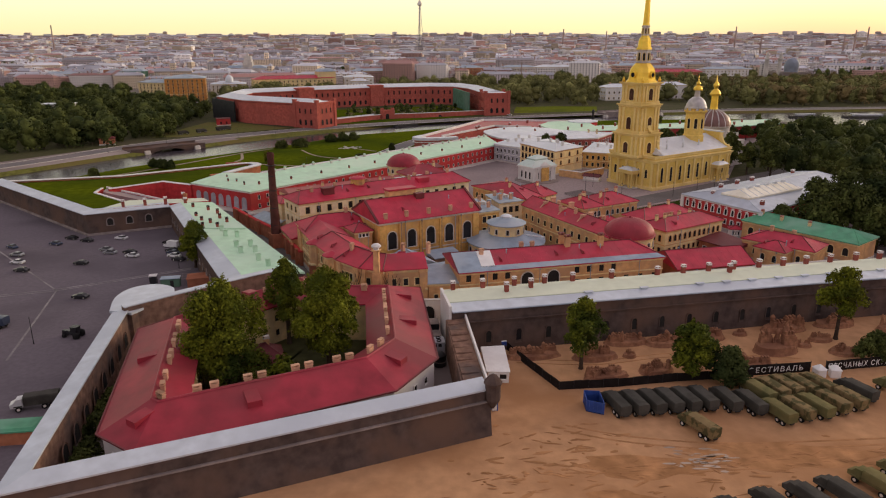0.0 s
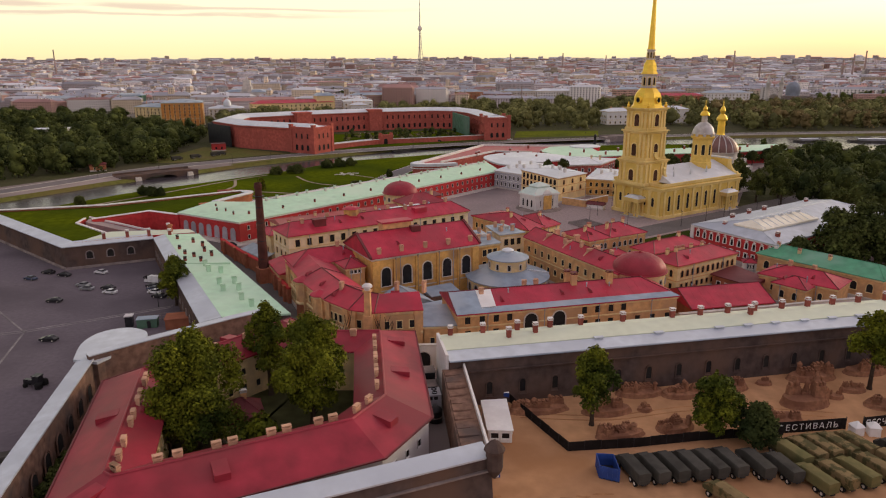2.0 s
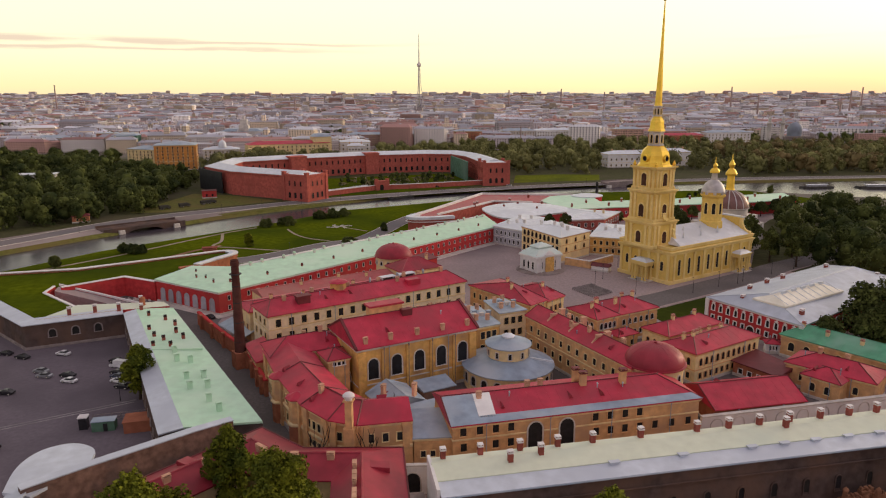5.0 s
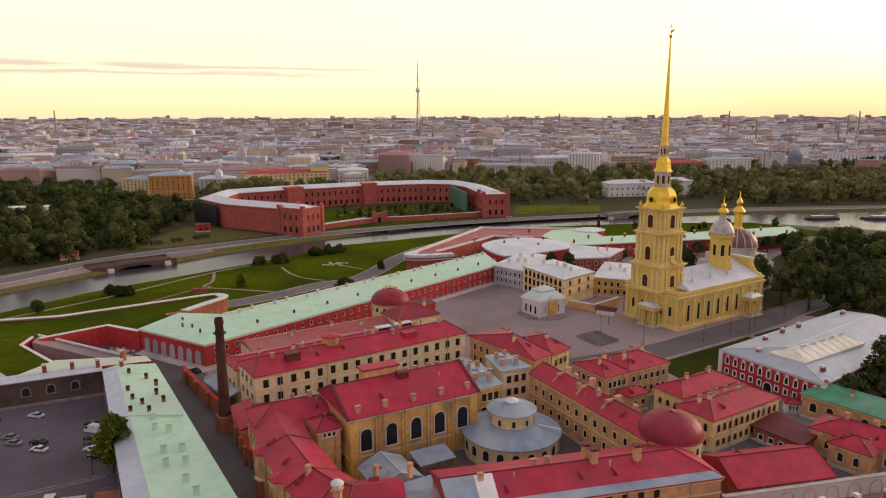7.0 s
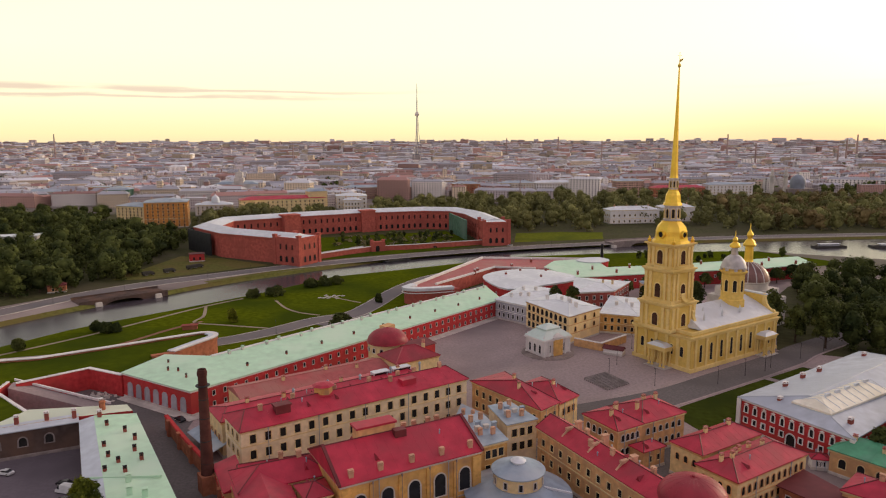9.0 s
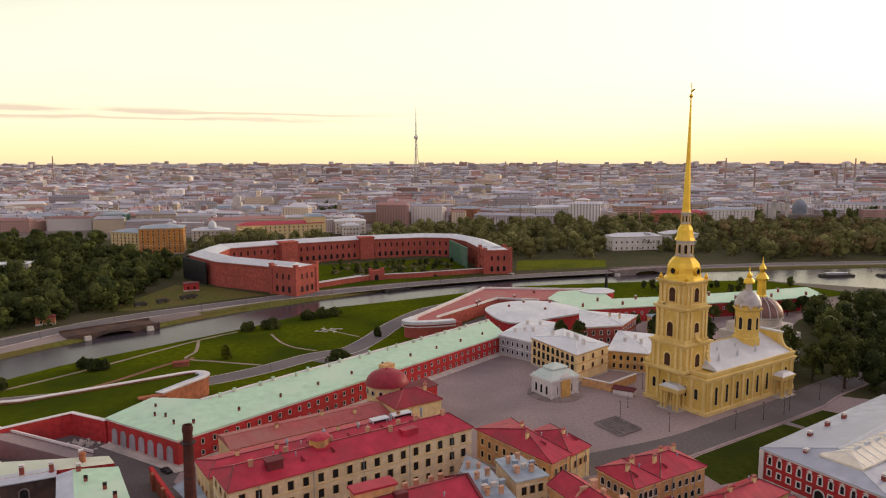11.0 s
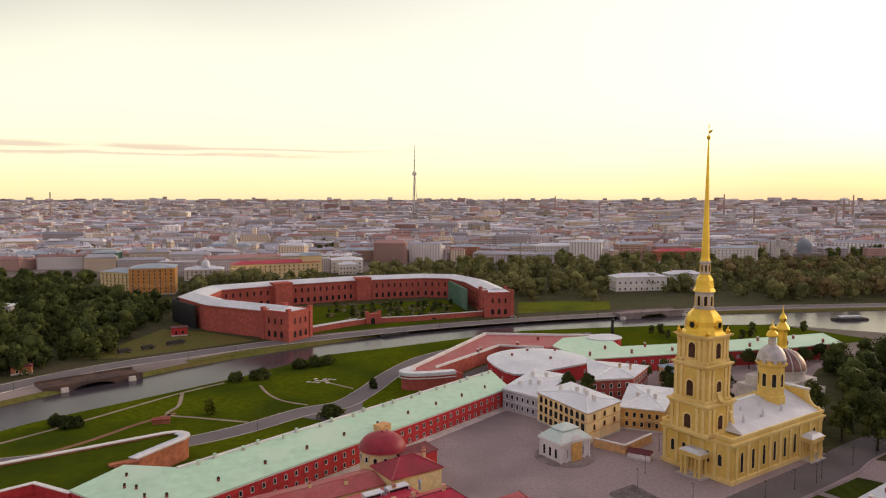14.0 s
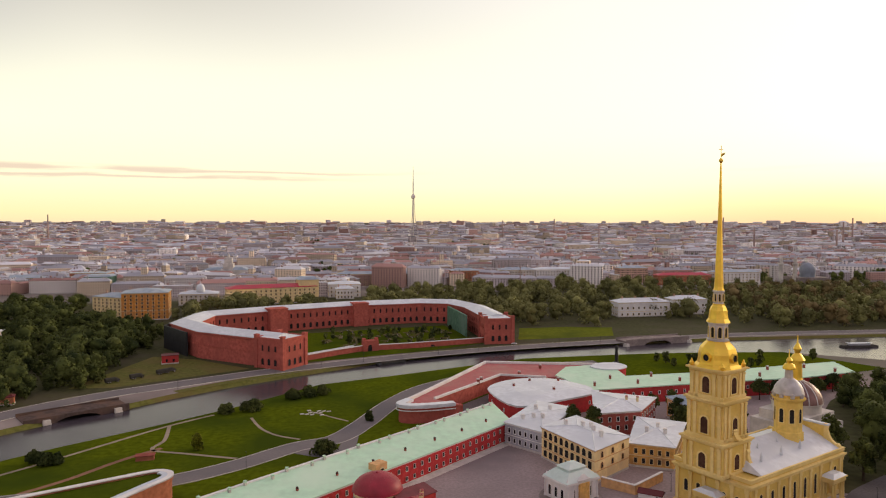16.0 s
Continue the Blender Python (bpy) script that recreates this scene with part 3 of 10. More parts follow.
def house(name, corners, h, label, wall=OCHRE, roof=RED_ROOF, kind="hip", rise=3.0, over=0.5, trim=CREAM, rows=(), category="building", group="",
          chimneys=(), chim=None, hip=None, cornice=True, base=True, bands=(), z=0.0, roof_label="", pilasters=()):
    """A house over four plan corners (anticlockwise). rows: (side, height, count, width, tall, arched). chimneys: (share along, share across)."""
    cx, cy = sum(p[0] for p in corners) / 4, sum(p[1] for p in corners) / 4
    t = thing(name, (cx, cy, z), label, category, group)
    s = Shape().prism(corners, z, h - 0.02)
    part("wall", s, wall, t)
    top = roof_shape(corners, h, kind, rise, over, 0.25, hip)
    part("roof", top, roof, t, roof_label)
    if kind in ("hip", "gable", "half_hip") and max(cy, 0) < 600:
        part("ridge_cap", ridge_caps(top.slopes, h), CAPS.get(roof.name, roof), t)
        lines = Shape()
        for f in top.slopes:
            seams(lines, f)
        tagged(part("roof_seams", lines, roof, t), "standing seams of the tin roof", kind="stuff")
        if roof.name in CAPS:
            roof_fittings(corners, h, rise, kind, t)
    if cornice:
        part("cornice", Shape().sweep(corners, [(0.0, h - 0.95), (-0.18, h - 0.85), (-0.22, h - 0.6), (-0.38, h - 0.5), (-0.4, h - 0.27), (0.0, h - 0.27)], True), trim, t)
    if base:
        part("plinth", Shape().sweep(corners, [(0.0, z), (-0.14, z), (-0.14, z + 0.8), (-0.06, z + 0.9), (0.0, z + 0.9)], True), LIGHT_STONE, t)
    for b in bands:
        part("string_course", Shape().sweep(corners, [(0.0, b), (-0.14, b), (-0.14, b + 0.3), (0.0, b + 0.34)], True), trim, t)
    for side, zz, count, w, tall, arch, *rest in rows:
        me = window_mesh(w, tall, arch, rest[0] if rest else trim, rest[1] if len(rest) > 1 else 0.16)
        row_of(me, corners[side], corners[(side + 1) % 4], zz, count, t, 1.0)
    for side, count, w in pilasters:
        key = ("pil", w, h, trim.name)
        if key not in MESHES:
            MESHES[key] = Shape().box(0, -0.1, 0, w, 0.3, h - 0.9).box(0, -0.12, 0, w + 0.25, 0.4, 1.0).box(0, -0.12, h - 1.4, w + 0.25, 0.4, 0.5).mesh("pilaster", trim)
        row_of(MESHES[key], corners[side], corners[(side + 1) % 4], z, count, t, 0.0, "pilaster")
    a, b, c, d = (Vector(p) for p in corners)
    for along, across in chimneys:
        p = (a.lerp(b, along)).lerp(d.lerp(c, along), across)
        zz = h + rise * (1 - abs(across - 0.5) * 2 if kind in ("hip", "gable", "half_hip") else (across if kind == "shed" else 0)) * 0.9
        put("chimney", chim or chimney_mesh(1.1, 0.8, 1.6, OCHRE, LIGHT_STONE), pose(p.x, p.y, zz, 0, 0, facing(a, b)), t)
    return t


def ground_sheet(name, poly, z, mat, label, thick=0.3):
    s = Shape().prism(poly, z - thick, z)
    ob = setting(name, s, mat, label)
    bm = bmesh.new()
    bm.from_mesh(ob.data)
    bmesh.ops.triangulate(bm, faces=[f for f in bm.faces if len(f.verts) > 4])
    bm.to_mesh(ob.data)
    bm.free()
    return ob


def strip(name, path, width, z, mat, label, steps=6, curb=None, thick=0.3):
    """A road or path of even width along a smooth line; curb: a raised edge on both sides."""
    line = smooth_line(path, steps)
    s = Shape()
    w = width / 2
    s.sweep(line, [(-w, z - thick), (w, z - thick), (w, z), (-w, z)])
    ob = setting(name, s, mat, label)
    if curb:
        for k in (-1, 1):
            e = Shape().sweep(line, [(k * w - 0.15, z - 0.2), (k * w + 0.15, z - 0.2), (k * w + 0.15, z + 0.14), (k * w - 0.15, z + 0.14)])
            setting("kerb", e, LIGHT_STONE, "pale granite kerb along the road")
    return ob


def leaf_cloud(rng, lobes, count, size, flat=0.0):
    """Small leaf tufts, as bent quads, thick near the outside of several rounded lobes (centre, radii)."""
    lobes = np.array(lobes, float)
    vol = lobes[:, 3] * lobes[:, 4] * lobes[:, 5]
    which = rng.choice(len(lobes), count, p=vol ** 0.7 / (vol ** 0.7).sum())
    d = rng.normal(size=(count, 3))
    d /= np.linalg.norm(d, axis=1)[:, None]
    d[:, 2] = np.where(d[:, 2] < -0.55, -d[:, 2], d[:, 2])
    r = rng.uniform(0.25, 1.0, count) ** 0.45 * (1 + 0.22 * np.sin(d[:, 0] * 7 + which) * np.cos(d[:, 1] * 6 + d[:, 2] * 5)) + np.abs(rng.normal(size=count)) * 0.07
    c = lobes[which, :3] + d * lobes[which, 3:] * r[:, None]
    n = d * 0.8 + rng.normal(size=(count, 3)) * 0.6 + np.array([0, 0, 0.45])
    n /= np.linalg.norm(n, axis=1)[:, None]
    u = np.cross(n, rng.normal(size=(count, 3)))
    u /= np.linalg.norm(u, axis=1)[:, None]
    w = np.cross(n, u)
    s = size * rng.uniform(0.6, 1.35, (count, 1))
    k = rng.uniform(0.6, 1.0, (count, 1))
    pts = np.stack([c - u * s, c - w * s * k + n * s * 0.25, c + u * s, c + w * s * k + n * s * 0.25], 1).reshape(-1, 3)
    return pts


def cloud_mesh(name, pts, mat):
    me = bpy.data.meshes.new(name)
    n = len(pts) // 4
    me.vertices.add(len(pts))
    me.vertices.foreach_set("co", np.asarray(pts, np.float32).ravel())
    me.loops.add(4 * n)
    me.loops.foreach_set("vertex_index", np.arange(4 * n, dtype=np.int32))
    me.polygons.add(n)
    me.polygons.foreach_set("loop_start", np.arange(0, 4 * n, 4, dtype=np.int32))
    me.materials.append(mat)
    me.update(calc_edges=True)
    return me


def tree(name, at, height, spread, label, seed, leaves=2600, size=0.45, mat=None, trunk=0.28, clear=0.25, group=""):
    """A tapered trunk with forking limbs and an uneven crown of many leaf tufts."""
    rng = np.random.default_rng(seed)
    t = thing(name, (*at, 0), label, "tree", group)
    s = Shape()
    x, y = at
    r0 = height * 0.022 + 0.08
    s.lathe(x, y, [(r0 * 1.5, -0.2), (r0, 0.8), (r0 * 0.8, height * 0.3), (r0 * 0.5, height * 0.6), (r0 * 0.15, height * 0.88)], 8)
    lobes = []
    for i in range(20):
        a = i * 2.4 + rng.uniform(-0.5, 0.5)
        up_ = i / 20
        z0 = height * (clear + 0.03 + (0.78 - clear) * up_)
        reach = spread * rng.uniform(0.4, 0.95) * (0.75 + 0.9 * up_ - 1.45 * up_ * up_)
        z1 = z0 + height * rng.uniform(0.04, 0.14)
        p0, p1 = Vector((x, y, z0 - height * 0.05)), Vector((x + reach * math.cos(a), y + reach * math.sin(a), z1))
        side = (p1 - p0).cross(Vector((0, 0, 1))).normalized() * r0 * 0.3
        upw = Vector((0, 0, r0 * 0.3))
        s.add([p0 - side, p0 + upw, p0 + side, p0 - upw, p1 - side * 0.2, p1 + upw * 0.2, p1 + side * 0.2, p1 - upw * 0.2],
              [(0, 1, 5, 4), (1, 2, 6, 5), (2, 3, 7, 6), (3, 0, 4, 7), (4, 5, 6, 7)])
        q = spread * rng.uniform(0.20, 0.38)
        lobes.append((p1.x, p1.y, z1 + q * 0.2, q, q, q * rng.uniform(0.8, 1.3)))
    q = spread * 0.5
    lobes.append((x, y, height - q * 0.75, q * 0.55, q * 0.55, q * 0.75))
    lobes.append((x, y, height * (clear + 0.9) * 0.5, q * 0.9, q * 0.9, height * (0.8 - clear) * 0.5))
    part("trunk", s, BARK, t)
    part("crown", cloud_mesh("crown", leaf_cloud(rng, lobes, leaves, size), mat or LEAF), None, t)
    return t


def ball():
    bm = bmesh.new()
    bmesh.ops.create_icosphere(bm, subdivisions=2, radius=1.0)
    v = np.array([p.co[:] for p in bm.verts])
    f = np.array([[p.index for p in q.verts] for q in bm.faces])
    bm.free()
    return v, f


BALL = ball()


def wood(name, spots, label, seed, mat, tufts=90, size=1.2, height=(12, 20), cores=5):
    """A far wood: many uneven crowns of leaf tufts over short trunks, too many to count."""
    rng = np.random.default_rng(seed)
    pts, clumps, s = [], [], Shape()
    for x, y in spots:
        h = rng.uniform(*height) * (1.0 if rng.random() < 0.75 else rng.uniform(0.6, 0.85))
        w = h * rng.uniform(0.27, 0.42)
        tall = rng.uniform(0.8, 1.35)
        lobes = [(x, y, h - w * 0.85 * tall, w * 0.8, w * 0.8, w * 0.85 * tall), (x, y, h * 0.36, w * 0.85, w * 0.85, h * 0.30)]
        for k in range(7):
            a = k * 0.9 + rng.uniform(-0.5, 0.5)
            q = w * rng.uniform(0.30, 0.60)
            reach = w * rng.uniform(0.45, 0.85)
            lobes.append((x + reach * math.cos(a), y + reach * math.sin(a), h - w * rng.uniform(0.45, 1.7), q, q, q * rng.uniform(0.7, 1.1)))
        lobes.append((x + rng.uniform(-w, w), y - w * 0.5, 1.6, w * 0.6, w * 0.6, 2.0))
        pts.append(leaf_cloud(rng, lobes, tufts, size))
        for cx, cy, cz, rx, ry, rz in lobes[:cores]:
            j = 0.80 * (1 + rng.normal(size=(len(BALL[0]), 1)) * 0.16)
            clumps.append(BALL[0] * j * (rx, ry, rz) + (cx, cy, cz))
        s.lathe(x, y, [(0.35, 0), (0.15, h * 0.7)], 5)
    ob = tagged(new(name, cloud_mesh(name, np.concatenate(pts), mat)), label, "trees", kind="stuff")
    co = np.concatenate(clumps)
    k = len(BALL[0])
    tris = (BALL[1][None] + (np.arange(len(clumps)) * k)[:, None, None]).reshape(-1)
    me = bpy.data.meshes.new("crown_clumps")
    me.vertices.add(len(co))
    me.vertices.foreach_set("co", co.astype(np.float32).ravel())
    me.loops.add(len(tris))
    me.loops.foreach_set("vertex_index", tris.astype(np.int32))
    me.polygons.add(len(tris) // 3)
    me.polygons.foreach_set("loop_start", np.arange(0, len(tris), 3, dtype=np.int32))
    me.materials.append(mat)
    me.update(calc_edges=True)
    new("crown_clumps", me).parent = ob
    tr = new("trunks", s.mesh("trunks", BARK))
    tr.parent = ob
    return ob


def scatter(rng, poly, count, gap):
    """Random plan points inside a polygon, no two nearer than gap."""
    P = np.array(poly)
    lo, hi, out = P.min(0), P.max(0), []
    tries = 0
    while len(out) < count and tries < count * 25:
        tries += 1
        x, y = rng.uniform(lo, hi)
        inside, j = False, len(P) - 1
        for i in range(len(P)):
            if (P[i, 1] > y) != (P[j, 1] > y) and x < (P[j, 0] - P[i, 0]) * (y - P[i, 1]) / (P[j, 1] - P[i, 1]) + P[i, 0]:
                inside = not inside
            j = i
        if inside and all((x - a) ** 2 + (y - b) ** 2 > gap * gap for a, b in out[-200:]):
            out.append((x, y))
    return out

# ---- ground, water and roads ----
FAR_BANK = [(-330, 210), (-262, 330), (-203, 423), (-191, 440), (-216, 470), (-196, 489), (-167, 465), (-150, 488), (-126, 514), (-86, 549), (-31, 594), (32, 625), (100, 649),
            (149, 661), (248, 680), (400, 700), (900, 760)]
NEAR_BANK = [(900, 480), (450, 520), (330, 585), (259, 622), (171, 618), (128, 611), (60, 597), (9, 566), (-27, 544), (-73, 518), (-89, 496), (-111, 465), (-132, 441),
             (-150, 421), (-166, 404), (-180, 387), (-225, 310), (-300, 190)]
RIVER = FAR_BANK[::-1] + NEAR_BANK[::-1]


def build_ground():
    hole = offset(RIVER, -3.5)
    bed = offset(RIVER, 1.5)
    bm = bmesh.new()
    outer = [(-4300, -700), (4300, -700), (4300, 4850), (-4300, 4850)]
    for ring in (outer, hole):
        vs = [bm.verts.new((*p, 0)) for p in ring]
        for i in range(len(vs)):
            bm.edges.new((vs[i], vs[(i + 1) % len(vs)]))
    bmesh.ops.triangle_fill(bm, edges=bm.edges[:], use_beauty=True, use_dissolve=False)
    me = bpy.data.meshes.new("ground")
    bmesh.ops.recalc_face_normals(bm, faces=bm.faces)
    if sum(f.normal.z for f in bm.faces) < 0:
        bmesh.ops.reverse_faces(bm, faces=bm.faces)
    bm.to_mesh(me)
    bm.free()
    me.materials.append(TOWN_GROUND)
    tagged(new("ground", me), "flat town ground of paving, yards and earth", "ground", kind="structure")
    n = len(hole)
    s = Shape().add([(*p, 0.0) for p in hole] + [(*p, -3.2) for p in bed], [(i, (i + 1) % n, n + (i + 1) % n, n + i) for i in range(n)])
    setting("bank", s, BANK, "grassy sloping banks of the strait")
    w = Shape().add([(*p, -2.0) for p in offset(RIVER, -2)], [tuple(range(n))])
    ob = setting("water", w, WATER, "calm grey water of the strait mirroring the sky")
    bm = bmesh.new()
    bm.from_mesh(ob.data)
    bmesh.ops.triangulate(bm, faces=bm.faces[:])
    bm.to_mesh(ob.data)
    bm.free()


build_ground()
ground_sheet("ground_sand", [(-140, -300), (520, -300), (520, 258), (15, 151), (2, 150), (2, 113), (-62, 83), (-140, 62)], 0.05, SAND, "tan beach sand with tracks and damp patches")
ground_sheet("ground_square", [(-420, -60), (-140, 62), (-62, 83), (-76, 150), (-70, 166), (-57, 166), (-107, 262), (-131, 244), (-190, 298), (-420, 180)], 0.05, ASPHALT, "dark asphalt car park with pale lines")
ground_sheet("ground_plaza", [(-57, 166), (2, 150), (15, 151), (520, 258), (520, 470), (245, 512), (84, 464), (33, 412), (-80, 280), (-112, 297), (-140, 286), (-124, 262), (-100, 258)], 0.05, PAVING, "worn grey-pink paving of the fortress yard")
ground_sheet("ground_lawn", offset(RIVER, -3.4)[len(FAR_BANK):-3] + [(300, 560), (252, 542), (150, 512), (60, 520), (20, 440), (-84, 312), (-104, 326), (-150, 318), (-205, 303), (-270, 190)], 0.06, GRASS, "mown green grass between the walls and the strait")
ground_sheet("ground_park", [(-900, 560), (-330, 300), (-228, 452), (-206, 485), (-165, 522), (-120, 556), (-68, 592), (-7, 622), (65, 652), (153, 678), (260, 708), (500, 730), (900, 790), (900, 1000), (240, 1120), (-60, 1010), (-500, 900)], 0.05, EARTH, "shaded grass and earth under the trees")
ground_sheet("ground_arsenal_lawn", [(-135, 600), (-108, 575), (-70, 590), (-7, 624), (36, 655), (5, 750), (-125, 700)], 0.12, GRASS, "green lawn inside the horseshoe arsenal")
ground_sheet("ground_far_lawn", [(-215, 505), (-190, 508), (-125, 560), (-170, 590), (-205, 600)], 0.11, BANK, "rough grass beside the arsenal")
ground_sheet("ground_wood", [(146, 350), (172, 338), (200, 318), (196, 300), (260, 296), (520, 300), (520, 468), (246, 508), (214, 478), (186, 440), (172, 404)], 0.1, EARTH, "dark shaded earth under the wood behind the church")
ground_sheet("ground_gate_yard", [(-140, 284), (-124, 264), (-96, 267), (-78, 262), (-79, 277), (-111, 296), (-127, 304), (-146, 291)], 0.1, STREET, "dark worn setts of the gate yard")
ground_sheet("ground_mint_yard", [(-24, 176), (0, 176), (60, 188), (104, 200), (104, 232), (90, 250), (60, 262), (46, 262), (36, 250), (16, 268), (-50, 232), (-42, 206)], 0.09, STREET, "dark setts in the yards of the mint")
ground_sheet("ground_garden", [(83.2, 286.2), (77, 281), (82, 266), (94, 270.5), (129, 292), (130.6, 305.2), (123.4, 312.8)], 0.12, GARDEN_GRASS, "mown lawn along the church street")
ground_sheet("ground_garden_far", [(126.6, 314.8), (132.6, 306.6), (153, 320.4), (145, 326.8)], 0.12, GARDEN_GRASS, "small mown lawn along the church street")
strip("road_embankment", [(-330, 270), (-245, 398), (-219, 446), (-206, 468), (-183, 494), (-160, 512), (-118, 545), (-52, 585), (0, 612), (63, 638), (150, 665), (260, 697), (390, 715), (700, 740)], 15, 0.16, ROAD, "asphalt embankment road behind the strait", curb=True)
strip("road_bank_grass", [(-150, 498), (-126, 523), (-86, 559), (-31, 603), (32, 634), (100, 657), (149, 670), (248, 690)], 7, 0.09, BANK, "rough grass verge above the water")
strip("road_island", [(-220, 322), (-130, 350), (-102, 362), (-81, 379), (-62, 401), (-46, 412), (-36, 436), (-26, 470), (-10, 505), (12, 530), (40, 560), (110, 580)], 11.5, 0.14, ROAD, "curving asphalt road on the island", curb=True)
strip("road_island_spur", [(-62, 398), (-48, 392), (-40, 398), (-40, 420)], 7, 0.13, ROAD, "asphalt turning place beside the road")
ground_sheet("ground_yard", [(-2, 449), (36, 503), (60, 499), (32, 439), (10, 441)], 0.1, STREET, "dark setts of the bastion yard")
ground_sheet("ground_park_lawn", [(66, 672), (110, 681), (150, 692), (160, 738), (120, 742), (74, 732)], 0.12, PARK_LAWN, "yellowish mown lawn beside the embankment")
strip("path_bank", [(-190, 340), (-168, 369), (-155, 389), (-130, 430), (-113, 451)], 1.8, 0.12, PATH_SAND, "pale gravel footpath along the water")
strip("path_cross", [(-128, 432), (-122, 411), (-122, 398), (-106, 393), (-83, 387)], 1.7, 0.13, PATH_SAND, "pale gravel footpath over the grass")
strip("path_brick", [(-119, 400), (-130, 384), (-140, 364), (-150, 350)], 2.4, 0.13, PATH_BRICK, "reddish footpath over the grass")
strip("path_lawn", [(-93, 446), (-84, 429), (-74, 418), (-62, 412)], 1.4, 0.12, PATH_SAND, "pale footpath over the lawn")
strip("path_ring", [(-64, 456), (-52, 446), (-44, 440)], 1.2, 0.12, PATH_SAND, "pale footpath over the lawn")
strip("road_church", [(20, 270), (76, 292.5), (110, 314.5), (146, 339.5), (164, 354), (240, 404)], 14, 0.11, STREET, "dark sett street beside the church")
strip("road_gate", [(-110, 284), (-86, 268), (-60, 228), (-36, 190), (-20, 164)], 13, 0.11, STREET, "dark lane between the wall and the mint")
strip("path_church_kerb", [(76, 284), (83, 287.6), (124, 314.6), (145, 328.6), (160, 342.4), (182, 358)], 1.0, 0.2, PAVING, "pale stone kerb along the street")
for n in range(2):
    strip("path_painted_line", [(-190, 158.5 + n * 1.5), (-112, 185.7 + n * 1.5), (-80, 205 + n * 1.5)], 0.45, 0.09, ROAD_LINE, "pale painted line across the asphalt", 1)
strip("path_square_line", [(-152, 224), (-112, 186), (-99, 141)], 0.5, 0.09, ROAD_LINE, "pale painted line on the asphalt", 1)
# churned patches on the beach
for n, (x, y, w, d, seed) in enumerate([(34, 101, 26, 8, 3), (58, 104, 34, 9, 4), (28, 92, 14, 5, 5), (80, 100, 22, 6, 6), (52, 88, 40, 7, 8)]):
    rng = np.random.default_rng(seed)
    ring = [(x + math.cos(a) * w / 2 * rng.uniform(0.6, 1.1), y + math.sin(a) * d / 2 * rng.uniform(0.6, 1.1)) for a in np.linspace(0, 2 * math.pi, 18, endpoint=False)]
    ground_sheet("ground_ruts", smooth_line(ring, 3, True), 0.058 + 0.003 * n, WET_SAND, "damp churned sand with wheel ruts", 0.05)
s = Shape()
rng = np.random.default_rng(12)
for i in range(34):
    px, py, pw, pd = 44 + rng.normal() * 3.4, 103 + rng.normal() * 1.5, rng.uniform(0.5, 1.7), rng.uniform(0.15, 0.4)
    ring = [(px + pw * math.cos(0.7 * k) * rng.uniform(0.75, 1.1), py + pd * math.sin(0.7 * k) * rng.uniform(0.75, 1.1), 0.105) for k in range(9)]
    s.add(ring, [tuple(range(9))])
tagged(new("puddles", s.mesh("puddles", PUDDLE)), "shallow wet puddles in the churned sand", "puddle", kind="stuff")
# scuffed damp spots and churned heaps between the wheel tracks
s, rng = Shape(), np.random.default_rng(23)
for i in range(260):
    bx, by, spread_x = ((45, 101, 9), (66, 103, 9), (28, 99, 7), (84, 103, 10), (52, 92, 18), (20, 108, 7), (14, 98, 6))[i % 7]
    px, py = bx + rng.normal() * spread_x, by + rng.normal() * 2.6
    w, h = rng.uniform(0.3, 2.2), rng.uniform(0.12, 0.5)
    turn = rng.normal() * 0.35
    z = 0.075 + 0.0001 * i
    ring = []
    for k in range(9):
        u, v = w * math.cos(0.698 * k) * rng.uniform(0.6, 1.2), h * math.sin(0.698 * k) * rng.uniform(0.6, 1.2)
        ring.append((px + u * math.cos(turn) - v * math.sin(turn), py + u * math.sin(turn) + v * math.cos(turn), z))
    s.add([(px, py, z + rng.uniform(0.02, 0.12))] + ring, [(0, 1 + k, 1 + (k + 1) % 9) for k in range(9)])
tagged(new("sand_scuffs", s.mesh("sand_scuffs", WET_SAND)), "dark scuffed and churned spots in the sand", "sand", kind="stuff")
for n, line in enumerate([[(20, 99), (44, 99.5), (70, 103), (110, 112)], [(22, 112), (34, 108), (52, 106), (84, 108)], [(70, 98), (88, 104), (112, 108)], [(16, 140), (34, 139), (54, 143), (80, 140)]]):
    for o in (0.0, 1.9):
        strip("ground_track", [(x + o * 0.3, y + o) for x, y in line], 0.35 + 0.1 * (n % 3), 0.066 + 0.002 * n, WET_SAND, "dark wheel track pressed into the sand", 5, thick=0.05)
# rings of low pale stone on the lawn and the block of dark benches on the plaza
t = thing("stone_marker", (-64, 455), "flat pale stone blocks laid out on the lawn", "monument")
for i in range(5):
    for j in range(3):
        if (i * 3 + j) % 4 != 1:
            part("stone", Shape().box(-69 + i * 2.6 + j * 1.2, 452 + j * 3.2 - i * 0.4, 0.06, 2.2, 1.1, 0.35, 20 + 15 * ((i + j) % 3), 0, 0.9), LIGHT_STONE, t)

# ---- fortress walls ----


